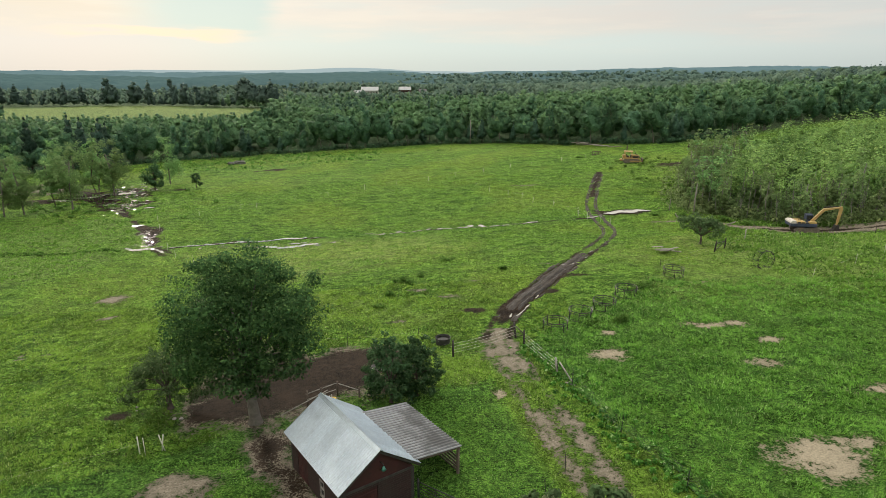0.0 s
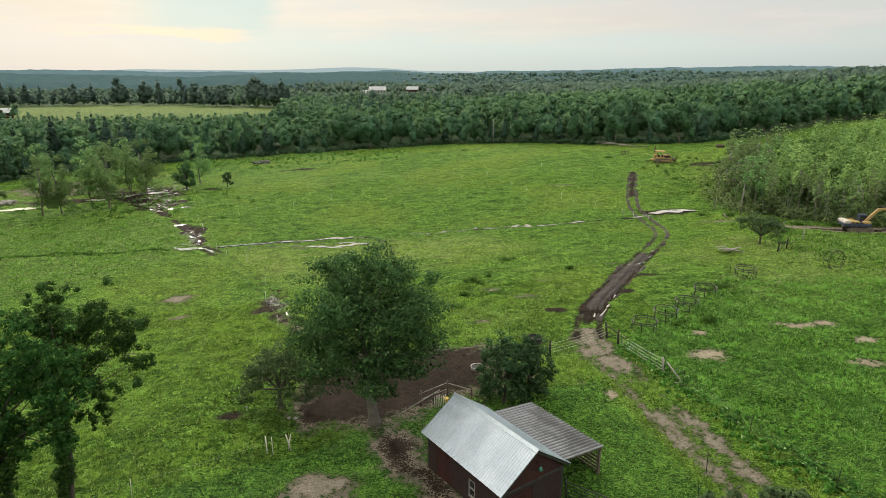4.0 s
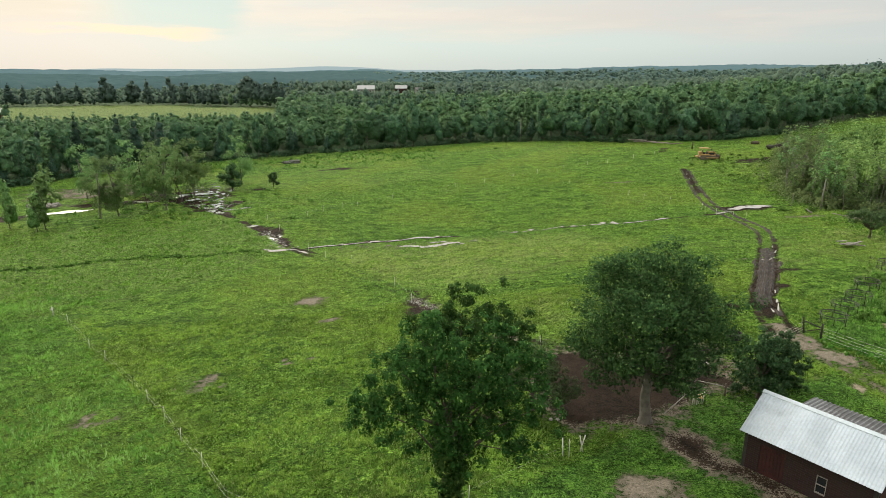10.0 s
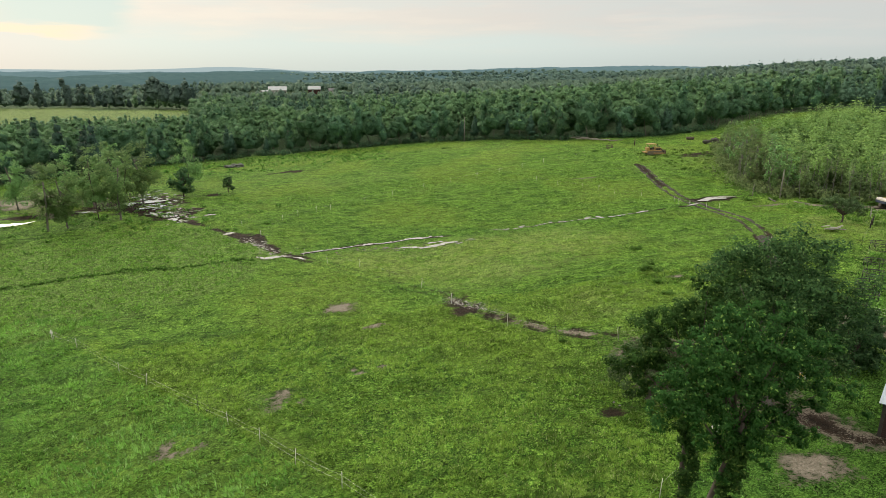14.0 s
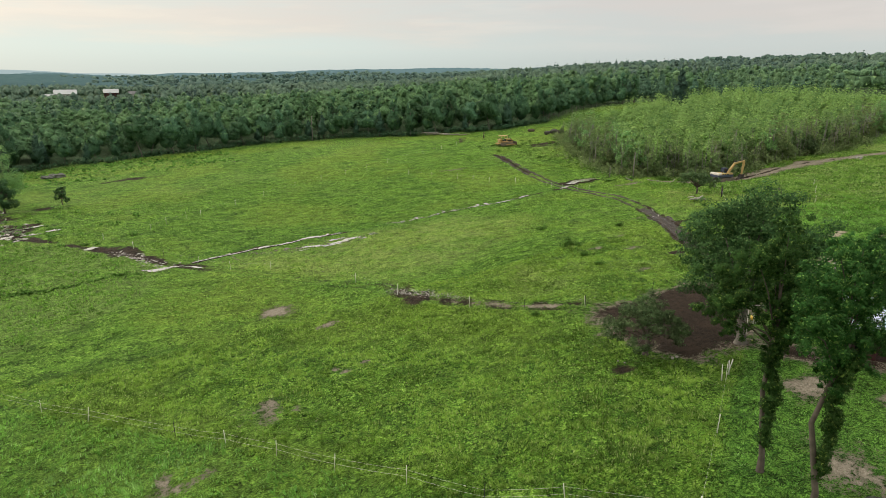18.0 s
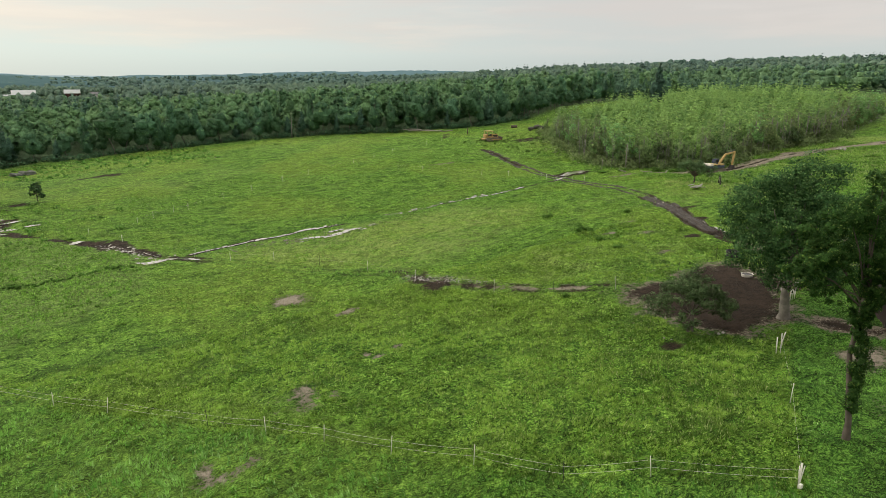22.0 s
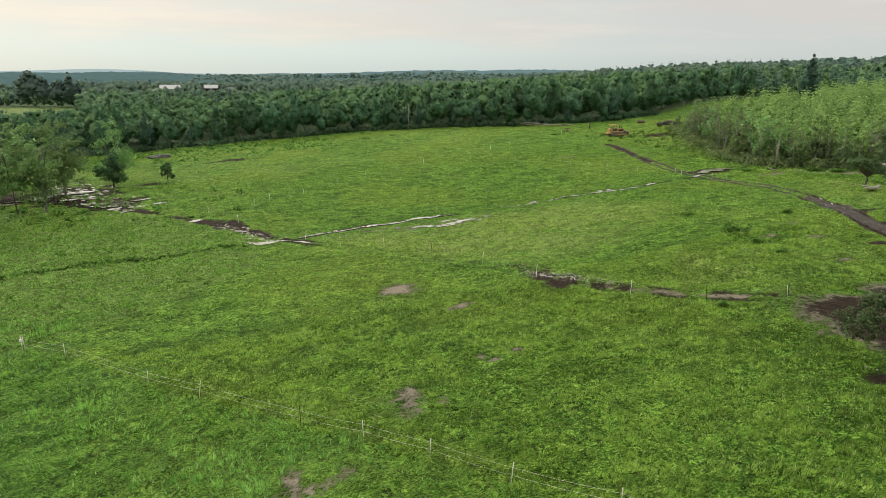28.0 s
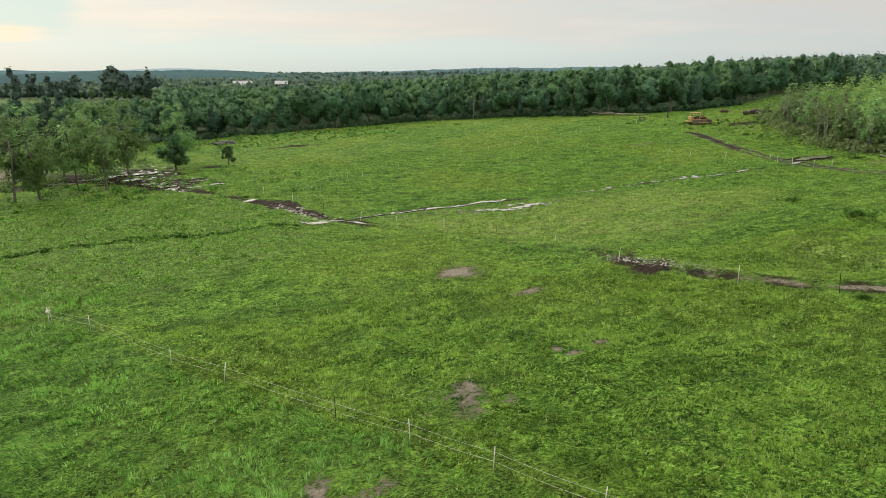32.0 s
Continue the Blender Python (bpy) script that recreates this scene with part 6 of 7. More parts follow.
siding("wall", (-HL, -0.4), (HL, EAVE), "x", HW, 0.14, [(1.6, -0.4, 2.6, 1.95)], shed, M_REDBOARD)
siding("wall", (-HW + 0.08, -0.4), (HW - 0.08, EAVE), "y", HL, 0.14, [(-1.75, -0.4, -0.1, 2.05)], shed, M_SIDING, "brick-pattern siding")
siding("wall", (-HW + 0.08, -0.4), (HW - 0.08, EAVE), "y", -HL, 0.14, [], shed, M_SIDING, "brick-pattern siding")
for s_ in (1, -1):
    bm = bmesh.new()
    prism(bm, [(-HW - 0.07, EAVE + 0.004), (HW + 0.07, EAVE + 0.004), (0, RIDGE - 0.08)], s_ * HL - 0.07, s_ * HL + 0.07, "x")
    part("gable", bm, M_REDBOARD, shed, "dark red gable boards")
    bm = box(bmesh.new(), (s_ * (HL + 0.075), -HW - 0.05, EAVE - 0.08), (s_ * (HL + 0.115), HW + 0.05, EAVE + 0.06), bevel=0.008)
    part("trim", bm, M_BLACKPOST, shed)
    for w_ in (-1, 1):
        bm = bmesh.new()
        prism(bm, [(w_ * 2.26, 2.30), (w_ * 2.26, 2.44), (0, RIDGE + 0.02), (0, RIDGE - 0.14)], s_ * 3.30 - 0.02, s_ * 3.30 + 0.02, "x")
        part("bargeboard", bm, M_BLACKPOST, shed)
for x, y in ((-HL, -HW), (HL, -HW), (HL, HW), (-HL, HW)):
    part("corner_board", box(bmesh.new(), (x - 0.09, y - 0.09, -0.4), (x + 0.09, y + 0.09, EAVE), bevel=0.01), M_BLACKPOST, shed)
# doors: boards side by side
def board_door(lo, hi, axis, at, boards, label):
    d = new("door")
    d.parent = shed
    tagged(d, label)
    step = (hi[0] - lo[0]) / boards
    for q in range(boards):
        a, b = lo[0] + q * step + 0.006, lo[0] + (q + 1) * step - 0.006
        corners = ((a, at - 0.03, lo[1]), (b, at + 0.03, hi[1])) if axis == "x" else ((at - 0.03, a, lo[1]), (at + 0.03, b, hi[1]))
        part("board", box(bmesh.new(), *corners, bevel=0.006), M_REDBOARD, d)
    for z in (lo[1] + 0.4, hi[1] - 0.3):
        corners = ((lo[0] + 0.05, at - 0.06, z), (hi[0] - 0.05, at - 0.031, z + 0.12)) if axis == "x" else ((at + 0.031, lo[0] + 0.05, z), (at + 0.06, hi[0] - 0.05, z + 0.12))
        part("ledge", box(bmesh.new(), *corners), M_REDBOARD, d)


board_door((-1.74, -0.1), (-0.11, 2.04), "y", HL + 0.02, 8, "red board door")
board_door((-2.29, -0.1), (-1.01, 1.99), "x", -HW - 0.02, 7, "dark red board door")
win = new("window")
win.parent = shed
tagged(win, "white-framed window with its sash ajar")
for lo, hi in (((0.555, -HW - 0.10, 0.73), (0.58, -HW + 0.02, 1.72)), ((1.02, -HW - 0.10, 0.73), (1.045, -HW + 0.02, 1.72)), ((0.58, -HW - 0.10, 1.68), (1.02, -HW + 0.02, 1.72)), ((0.58, -HW - 0.12, 0.72), (1.02, -HW + 0.02, 0.76)), ((0.58, -HW - 0.085, 1.2), (1.02, -HW, 1.222))):
    part("window_frame", box(bmesh.new(), lo, hi), M_GREYWOOD, win)
part("pane", box(bmesh.new(), (0.58, -HW - 0.01, 0.76), (1.02, -HW + 0.0, 1.68)), M_GLASS, win)
part("sill_board", box(bmesh.new(), (-HL, -HW - 0.12, -0.05), (HL, -HW - 0.075, 0.08)), M_DARKWOOD, shed)


def corrugated(name, p0, along_, down, width, length, pitch, mat, parent, height=0.028, label="", ridge=None):
    """A ribbed metal sheet: ribs run down the slope."""
    along_, down = Vector(along_).normalized(), Vector(down).normalized()
    nrm = along_.cross(down)
    nrm = nrm if nrm.z > 0 else -nrm
    prof = [(0.0, 0), (0.52, 0), (0.64, 1), (0.88, 1), (1.0, 0)]
    us = []
    for q in range(int(round(width / pitch))):
        us += [((q + u) * pitch, h) for u, h in prof[:-1]]
    us.append((width, 0))
    bm = bmesh.new()
    rows = [[bm.verts.new(Vector(p0) + along_ * u + down * d + nrm * (h * height)) for u, h in us] for d in (0, length * 0.5, length)]
    for a, b in zip(rows, rows[1:]):
        for q in range(len(us) - 1):
            bm.faces.new((a[q], a[q + 1], b[q + 1], b[q]))
    made = bmesh.ops.extrude_face_region(bm, geom=bm.faces[:])
    for v in made["geom"]:
        if isinstance(v, bmesh.types.BMVert):
            v.co -= nrm * 0.012
    bmesh.ops.recalc_face_normals(bm, faces=bm.faces[:])
    if ridge:
        for f in bm.faces:
            f.material_index = 0
        for a in rows:
            for q, v in enumerate(a):
                if q % 4 in (2, 3):
                    for f in v.link_faces:
                        f.material_index = 1
    ob = part(name, bm, mat, parent, label)
    if ridge:
        ob.data.materials.append(ridge)
    return ob


rise, run = RIDGE + 0.06 - 2.46, 2.30
slope = math.hypot(rise, run)
for w_ in (-1, 1):
    for q in range(7):
        corrugated("roof_sheet", (-3.37 + q * 0.963, w_ * 0.02, RIDGE + 0.06 + 0.003 * (q % 2)), (1, 0, 0), (0, w_ * run, -rise), 0.963, slope, 0.963 / 6, M_ZINC, shed, height=0.024)
bm = bmesh.new()
prism(bm, [(-0.16, RIDGE - 0.02), (0, RIDGE + 0.115), (0.16, RIDGE - 0.02), (0.16, RIDGE + 0.005), (0, RIDGE + 0.14), (-0.16, RIDGE + 0.005)], -3.4, 3.4, "x")
part("ridge_cap", bm, M_ZINC, shed)
# barn lamp on the gable
lamp = new("gable_lamp")
lamp.parent = shed
tagged(lamp, "small green enamel lamp shade on a bent arm")
part("shade", tube(bmesh.new(), [(HL + 0.36, 0.1, 3.02), (HL + 0.36, 0.1, 3.10), (HL + 0.36, 0.1, 3.22)], [0.13, 0.09, 0.04], 14), M_LAMP, lamp)
part("arm", tube(bmesh.new(), [(HL + 0.36, 0.1, 3.2), (HL + 0.32, 0.1, 3.32), (HL + 0.06, 0.1, 3.3)], 0.02, 6), M_STEEL, lamp)
# lean-to
# ribs take a paler zinc than the valleys between them
for q in range(6):
    corrugated("lean_to_sheet", (-2.55 + q * 0.95, 1.93, 2.62 + 0.003 * (q % 2)), (1, 0, 0), (0, 3.15, -0.36), 0.95, 3.17, 0.95 / 4, M_OLDZINC, shed, height=0.05, ridge=M_RIBZINC)
for x in (-2.4, 0.3, 3.0):
    part("post", box(bmesh.new(), (x - 0.07, 4.86, -0.5), (x + 0.07, 5.0, 2.2), bevel=0.012), M_DARKWOOD, shed)
part("beam", box(bmesh.new(), (-2.5, 4.87, 2.06), (3.12, 4.98, 2.20)), M_DARKWOOD, shed)
for x in (-2.4, -1.0, 0.3, 1.7, 3.0):
    bm = bmesh.new()
    prism(bm, [(2.0, 2.40), (2.0, 2.54), (5.0, 2.21), (5.0, 2.21 - 0.12)], x - 0.03, x + 0.03, "x")
    part("rafter", bm, M_DARKWOOD, shed)
for q in range(7):
    z = 0.15 + q * 0.21
    part("slat", box(bmesh.new(), (-2.36, 4.99, z), (2.98, 5.02, z + 0.12)), M_DARKWOOD, shed)
    part("slat", box(bmesh.new(), (-2.45, 2.05, z), (-2.42, 4.9, z + 0.12)), M_DARKWOOD, shed)
# tube gate by the lean-to
g = thing("tube_gate", shed_m @ pose(3.35, 2.2, 0.12, 0, 0, 20), "dark steel tube gate standing open beside the shed", "gate")
part("gate_frame", tube(bmesh.new(), [(0, 0, 0.15), (0, 0, 1.25), (2.9, 0, 1.25), (2.9, 0, 0.15), (0, 0, 0.15)], 0.03, 6), M_STEEL, g)
for q in range(5):
    part("bar", tube(bmesh.new(), [(0, 0, 0.33 + q * 0.18), (2.9, 0, 0.33 + q * 0.18)], 0.02, 6), M_STEEL, g)
for x in (1.0, 1.95):
    part("brace", tube(bmesh.new(), [(x, 0.0, 0.15), (x, 0.0, 1.25)], 0.018, 6), M_STEEL, g)
for x in (0, 2.9):
    part("gate_post", tube(bmesh.new(), [(x - 0.08, 0.02, -0.4), (x - 0.08, 0.02, 1.4)], 0.05, 8), M_STEEL, g)

# ---- fences ----


def post_mesh(name, r, h, mat, n=6, top=None):
    bm = tube(bmesh.new(), [(0, 0, -0.3), (0, 0, h * 0.6), (0, 0, h)], [r, r, r * 0.9], n)
    me = bpy.data.meshes.new(name)
    bm.to_mesh(me)
    bm.free()
    me.materials.append(mat)
    return me


STEP_IN, T_POST, WOOD_POST, BLACK_POST = post_mesh("white_post", 0.021, 1.15, M_WHITE), post_mesh("steel_post", 0.022, 1.25, M_STEEL, 5), post_mesh("timber_post", 0.075, 1.35, M_GREYWOOD, 8), post_mesh("round_post", 0.085, 1.4, M_BLACKPOST, 8)


def fence(pts, label, wires, mats, group="", wire_mat=None, sag=0.03, thick=0.006):
    """Posts at the points with strands between them. mats: one mesh a post."""
    x0, y0 = pts[0]
    z0 = gz(x0, y0)
    top = thing("wire_fence", pose(x0, y0, z0), label, "fence", group)
    xs, ys = np.array([p[0] for p in pts]), np.array([p[1] for p in pts])
    zs = ground_z(xs, ys)
    r = np.random.RandomState(len(pts))
    for q, (x, y, z) in enumerate(zip(xs, ys, zs)):
        ob = new("post", mats[q % len(mats)])
        ob.parent = top
        ob.matrix_basis = pose(x - x0, y - y0, z - z0, r.normal() * 3, r.normal() * 3, r.rand() * 90)
    for h in wires:
        bm = bmesh.new()
        line = []
        for (ax, ay, az), (bx, by, bz) in zip(zip(xs, ys, zs), list(zip(xs, ys, zs))[1:]):
            for q in range(4):
                f = q / 4
                line.append((ax + (bx - ax) * f - x0, ay + (by - ay) * f - y0, az + (bz - az) * f - z0 + h - sag * math.sin(math.pi * f) * 2))
        line.append((xs[-1] - x0, ys[-1] - y0, zs[-1] - z0 + h))
        part("wire", tube(bm, line, thick, 4, False), wire_mat or M_WIRE, top)
    return top


fence(FENCE_SOUTH, "white poly-wire fence on thin posts across the pasture", (0.9, 0.5), [STEP_IN, STEP_IN, STEP_IN, STEP_IN, T_POST], thick=0.0045)
fence(((-30, 23.5), (-23.8, 27.6), (-17.6, 31.9)), "white poly-wire fence from the corner post to the maple", (0.85,), [STEP_IN], sag=0.004, thick=0.003)
fence(((-54.5, 115.3), (-50.6, 107.4), (-47, 101), (-43.3, 93.6), (-39.9, 88.5), (-35.6, 84.5), (-32.2, 77.8), (-29.2, 71), (-27.1, 63.9), (-23.5, 55.3), (-20.5, 50.5), (-16.2, 47.5)), "thin white-posted electric fence beside the cattle track", (0.85,), [STEP_IN, STEP_IN, T_POST, STEP_IN], thick=0.002)
fence(((-50.6, 107.4), (-47.6, 118.2), (-45, 121.2), (-41.5, 124.1), (-38.8, 126.2), (-31.8, 131), (-25.4, 135.2), (-17.9, 139.3), (-10.9, 143.1), (-3.5, 147.8), (3, 151), (10.1, 154.6), (17.3, 158.9), (23, 160.2), (31.8, 166), (39.1, 170.3)), "thin white-posted electric fence over the upper pasture", (0.85,), [STEP_IN], thick=0.002)
fence(((7.3, 135.7), (9.8, 128.8), (13.2, 123.4), (15.7, 121.1), (17.3, 117.2), (20.3, 111.9), (23.5, 105.6), (26, 99.4), (27, 97.2)), "thin white-posted electric fence by the farm track", (0.85,), [STEP_IN], thick=0.002)
fence(((0.8, 44.6), (6.1, 47.9)), "wire gateway strung across the farm track", (0.35, 0.6, 0.85, 1.1), [BLACK_POST], sag=0.06, thick=0.007)
fence(((6.6, 46.4), (8.2, 40.3)), "four-strand wire fence between stout posts", (0.35, 0.6, 0.85, 1.1), [BLACK_POST, WOOD_POST], thick=0.007)
fence(((8.2, 40.3), (8.9, 38.5), (10.6, 32.5), (12.5, 27.2), (15, 18)), "old netting fence on steel posts along the tall field", (0.2, 0.4, 0.6, 0.8, 1.0), [T_POST], wire_mat=M_STEEL)
fence(((-16.2, 47.5), (-8, 47.6), (-2, 48), (0.8, 44.6)), "thin wire fence along the mud yard", (0.8,), [T_POST], thick=0.002)
fence(((23.8, 64.7), (33.4, 73.2), (35.4, 74.9), (40.5, 80.3), (48.2, 80.8), (58, 80.5)), "wire fence on dark posts by the digger track", (0.5, 0.95), [T_POST, BLACK_POST, BLACK_POST, WOOD_POST, T_POST, T_POST], thick=0.003)
fence(((38.6, 61.4), (46, 66), (52, 70)), "thin white fence posts in the tall field", (0.8,), [STEP_IN], thick=0.002)
fence(((6.6, 28.9), (5.2, 26.4)), "steel posts beside the farm track", (0.7,), [T_POST], wire_mat=M_STEEL)
fence(((23.2, 103.6), (24.4, 101.8)), "pair of white posts by the water", (0.7,), [STEP_IN])
for x, y, dx, dy in ((6.35, 47.2, 0.25, -0.75), (34.4, 74.05, 1.0, 0.85)):
    h = thing("rail_brace", pose(x, y, gz(x, y)), "dark timber rail bracing two fence posts", "fence rail")
    part("rail", tube(bmesh.new(), [(-dx, -dy, 1.05), (dx, dy, 1.0)], 0.05, 7), M_BLACKPOST, h)
    part("rail", tube(bmesh.new(), [(-dx, -dy, 0.1), (dx, dy, 0.95)], 0.035, 7), M_BLACKPOST, h)
h = thing("fence_brace", pose(8.3, 40.2, gz(8.3, 40.2)), "pale plank leaning against a fence post", "fence rail")
part("plank", tube(bmesh.new(), [(0, 0, 1.05), (0.75, -1.15, 0.05)], 0.055, 6), M_GREYWOOD, h)
part("plank", tube(bmesh.new(), [(0.25, -1.15, 0.06), (0.8, -1.6, 0.06)], 0.05, 6), M_GREYWOOD, h)
h = thing("corner_box", pose(-30.1, 23.35, gz(-30.1, 23.35)), "white energiser box on the corner post of the fence", "fence charger")
part("case", box(bmesh.new(), (-0.12, -0.06, 0.16), (0.05, 0.06, 0.36), bevel=0.015), M_WHITE, h)
part("corner_post", tube(bmesh.new(), [(0.1, 0.15, -0.3), (0.1, 0.15, 1.25)], 0.04, 8), M_WHITE, h)
h = thing("corner_box", pose(-67.9, 68.3, gz(-67.9, 68.3)), "white reel at the far corner of the fence", "fence reel")
part("reel", tube(bmesh.new(), [(-0.08, 0, 0.75), (0.08, 0, 0.78)], 0.12, 12), M_WHITE, h)
part("stake", tube(bmesh.new(), [(0, 0, -0.3), (0, 0, 1.1)], 0.03, 6), M_WHITE, h)
# crossed white posts where the wire meets the maple
h = thing("gate_stakes", pose(-17.2, 32.2, gz(-17.2, 32.2)), "pair of crossed white plastic stakes", "stakes")
for a, b in (((-0.75, -0.25, -0.1), (-0.8, -0.2, 1.2)), ((0.35, 0.2, -0.1), (0.6, 0.1, 1.15)), ((0.55, 0.2, -0.1), (0.3, 0.15, 1.1))):
    part("stake", tube(bmesh.new(), [a, b], 0.035, 6), M_WHITE, h)

# ---- rails of the little pen by the maple ----
pen = thing("pen_rails", pose(-8.3, 36.6, gz(-8.3, 36.6)) @ Matrix.Scale(0.85, 4), "weathered rails and stakes of a small broken pen", "pen")
for a, b, r_ in (((-2.6, -1.0, 0.1), (0.6, 1.3, 1.0), 0.055), ((-1.0, 0.6, 1.0), (1.2, 2.2, 1.15), 0.055), ((1.2, 2.2, 1.1), (3.2, 1.2, 1.0), 0.05), ((-0.9, 0.5, 0.6), (1.1, 1.9, 0.7), 0.045)):
    part("rail", tube(bmesh.new(), [a, b], r_ * 0.7, 7), M_GREYWOOD, pen)
for x, y in ((-0.9, 0.6), (0.1, 1.1), (1.2, 2.2), (3.1, 1.2)):
    part("post", tube(bmesh.new(), [(x, y, -0.3), (x, y, 1.3)], 0.07, 7), M_DARKWOOD, pen)
for q in range(6):
    x = 0.15 + q * 0.17
    part("stake", tube(bmesh.new(), [(x, 0.35 + 0.1 * (q % 2), -0.1), (x + 0.05, 0.45, 0.85 + 0.1 * (q % 3))], 0.028, 6), M_WHITE, pen)
h = thing("bucket", pose(-7.4, 37.5, gz(-7.4, 37.5)), "yellow plastic feed bucket by the pen", "bucket")
part("shell", tube(bmesh.new(), [(0, 0, 0), (0, 0, 0.32)], [0.15, 0.19], 14), M_BUCKET, h)

# ---- troughs and feeders ----


def trough(x, y, r_, h_, mat, label):
    top = thing("water_trough", pose(x, y, gz(x, y)), label, "trough")
    bm = bmesh.new()
    n = 24
    prof = [(r_ * 0.93, 0), (r_, h_ * 0.9), (r_ * 1.04, h_), (r_ * 0.97, h_), (r_ * 0.93, h_ * 0.7), (0.01, h_ * 0.7)]
    rows = [[bm.verts.new((math.cos(2 * math.pi * q / n) * a, math.sin(2 * math.pi * q / n) * a, b)) for q in range(n)] for a, b in prof]
    for a, b in zip(rows, rows[1:]):
        for q in range(n):
            bm.faces.new((a[q], a[(q + 1) % n], b[(q + 1) % n], b[q]))
    part("tub", bm, mat, top)
    part("water", tube(bmesh.new(), [(0, 0, h_ * 0.6), (0, 0, h_ * 0.74)], r_ * 0.92, 24), M_TANKWATER, top)
    return top


trough(0.0, 47.6, 0.62, 0.58, M_TANK, "round black rubber stock tank full of water")
trough(-5.0, 42.7, 0.50, 0.24, M_CONCRETE, "round pale concrete water trough in the mud")


def feeder(m, label):
    top = thing("bale_feeder", m, label, "bale feeder", "round bale feeders")
    R_, H_ = 1.05, 0.88
    for z in (0.06, H_ - 0.2, H_):
        part("hoop", ring(bmesh.new(), (0, 0, z), R_, 0.040 if z > 0.8 else 0.024, 30), M_STEEL, top)
    for q in range(6):
        a = 2 * math.pi * q / 6
        part("upright", tube(bmesh.new(), [(math.cos(a) * R_, math.sin(a) * R_, 0.0), (math.cos(a) * R_, math.sin(a) * R_, H_)], 0.034, 6), M_STEEL, top)
    return top


first = feeder(pose(9.7, 49.6, gz(9.7, 49.6)), "round dark steel bale feeder in the tall grass")
for x, y, turn in ((12.4, 52.1, 11), (15.0, 54.0, 23), (17.8, 56.8, 5), (24.6, 62.9, 17), (-24.0, 18.9, 9)):
    copy_thing(first, pose(x, y, gz(x, y), 0, 0, turn))
side = copy_thing(first, pose(35.3, 65.9, gz(35.3, 65.9) + 1.02, 90, 0, 14))
tagged(side, "dark steel bale feeder lying on its side")

# ---- stones, boards and heaps ----


def heap(name, x, y, items, label, category, mat, rng_, spread_, size):
    top = thing(name, pose(x, y, gz(x, y)), label, category)
    for q in range(items):
        a, d = rng_.rand() * 6.28, spread_ * math.sqrt(rng_.rand())
        s_ = size * (0.6 + 0.8 * rng_.rand())
        part("stone" if mat in (M_STONE, M_ROCK) else "clod", lump(bmesh.new(), (math.cos(a) * d * 1.4, math.sin(a) * d, s_ * 0.35 + 0.4 * size * max(0, 1 - d / spread_)), (s_, s_ * 0.8, s_ * 0.6), rng_, 2), mat, top)
    return top


rs = np.random.RandomState(77)
slabs = thing("board_pile", pose(27.4, 73, gz(27.4, 73)), "stack of weathered grey boards dumped in the grass", "boards")
for q in range(13):
    m = pose(rs.normal() * 0.35 + (q % 3 - 1) * 0.5, rs.normal() * 0.25, 0.16 + 0.085 * (q // 3) + 0.01 * q, rs.normal() * 4, rs.normal() * 4, rs.rand() * 30 - 15)
    part("board", box(bmesh.new(), (-0.7, -0.12, -0.04), (0.7, 0.12, 0.04), m, bevel=0.015), M_GREYWOOD, slabs)
heap("rock_pile", -66.4, 199.7, 14, "dark rock pile on the far slope", "rocks", M_ROCK, rs, 1.9, 0.8)
heap("rock_pile", 84.5, 80.6, 10, "pale boulder pile beside the digger track", "rocks", M_STONE, rs, 1.6, 0.32)
heap("rock_pile", -110, 140.5, 14, "grey boulder pile behind the pond", "rocks", M_STONE, rs, 2.2, 0.7)
heap("spoil_heap", 72, 166, 12, "dark heap of brush and soil", "heap", M_MUDDARK, rs, 2.4, 0.9)
for x, y in ((-21, 37.9), (-17.6, 36.2)):
    heap("stone_group", x, y, 2, "pale stones at the foot of the apple tree", "stones", M_STONE, rs, 0.3, 0.11)
logs = thing("log_row", pose(47, 192.5, gz(47, 192.5), 0, 0, -43), "row of bleached logs and brush at the wood edge", "logs")
for q in range(26):
    x = -8 + 16 * rs.rand()
    a, l_ = rs.normal() * 0.35, 1.5 + 2.5 * rs.rand()
    z = 0.2 + 0.5 * rs.rand() - 0.02 * x
    part("log", tube(bmesh.new(), [(x - math.cos(a) * l_ / 2, rs.normal() * 0.6 - math.sin(a) * l_ / 2, z), (x + math.cos(a) * l_ / 2, rs.normal() * 0.6 + math.sin(a) * l_ / 2, z + 0.2 * rs.rand())], [0.16, 0.11], 7), M_LOG, logs)
for x, y, h_, r_, mat, label in ((41.8, 101.0, 5.3, 0.11, M_BIRCH, "bare pale snag at the edge of the birches"), (46.5, 118, 4.0, 0.08, M_BIRCH, "bare pale snag at the edge of the birches"), (9.5, 219, 8.5, 0.13, M_BIRCH, "bare white snag before the woods"), (52, 176, 1.9, 0.16, M_DARKWOOD, "dark leaning stump near the bulldozer"), (39.2, 105, 2.2, 0.07, M_BIRCH, "short bare pale stem by the water")):
    top = thing("snag", pose(x, y, gz(x, y)), label, "dead tree")
    part("stem", tube(bmesh.new(), [(0, 0, -0.3), (0.05, 0.05, h_ * 0.5), (0.12, 0.02, h_)], [r_ * 1.3, r_, r_ * 0.6], 8), mat, top)
    if h_ > 3:
        part("branch", tube(bmesh.new(), [(0.06, 0.05, h_ * 0.6), (0.5, 0.3, h_ * 0.75)], [r_ * 0.4, 0.015], 5), mat, top)
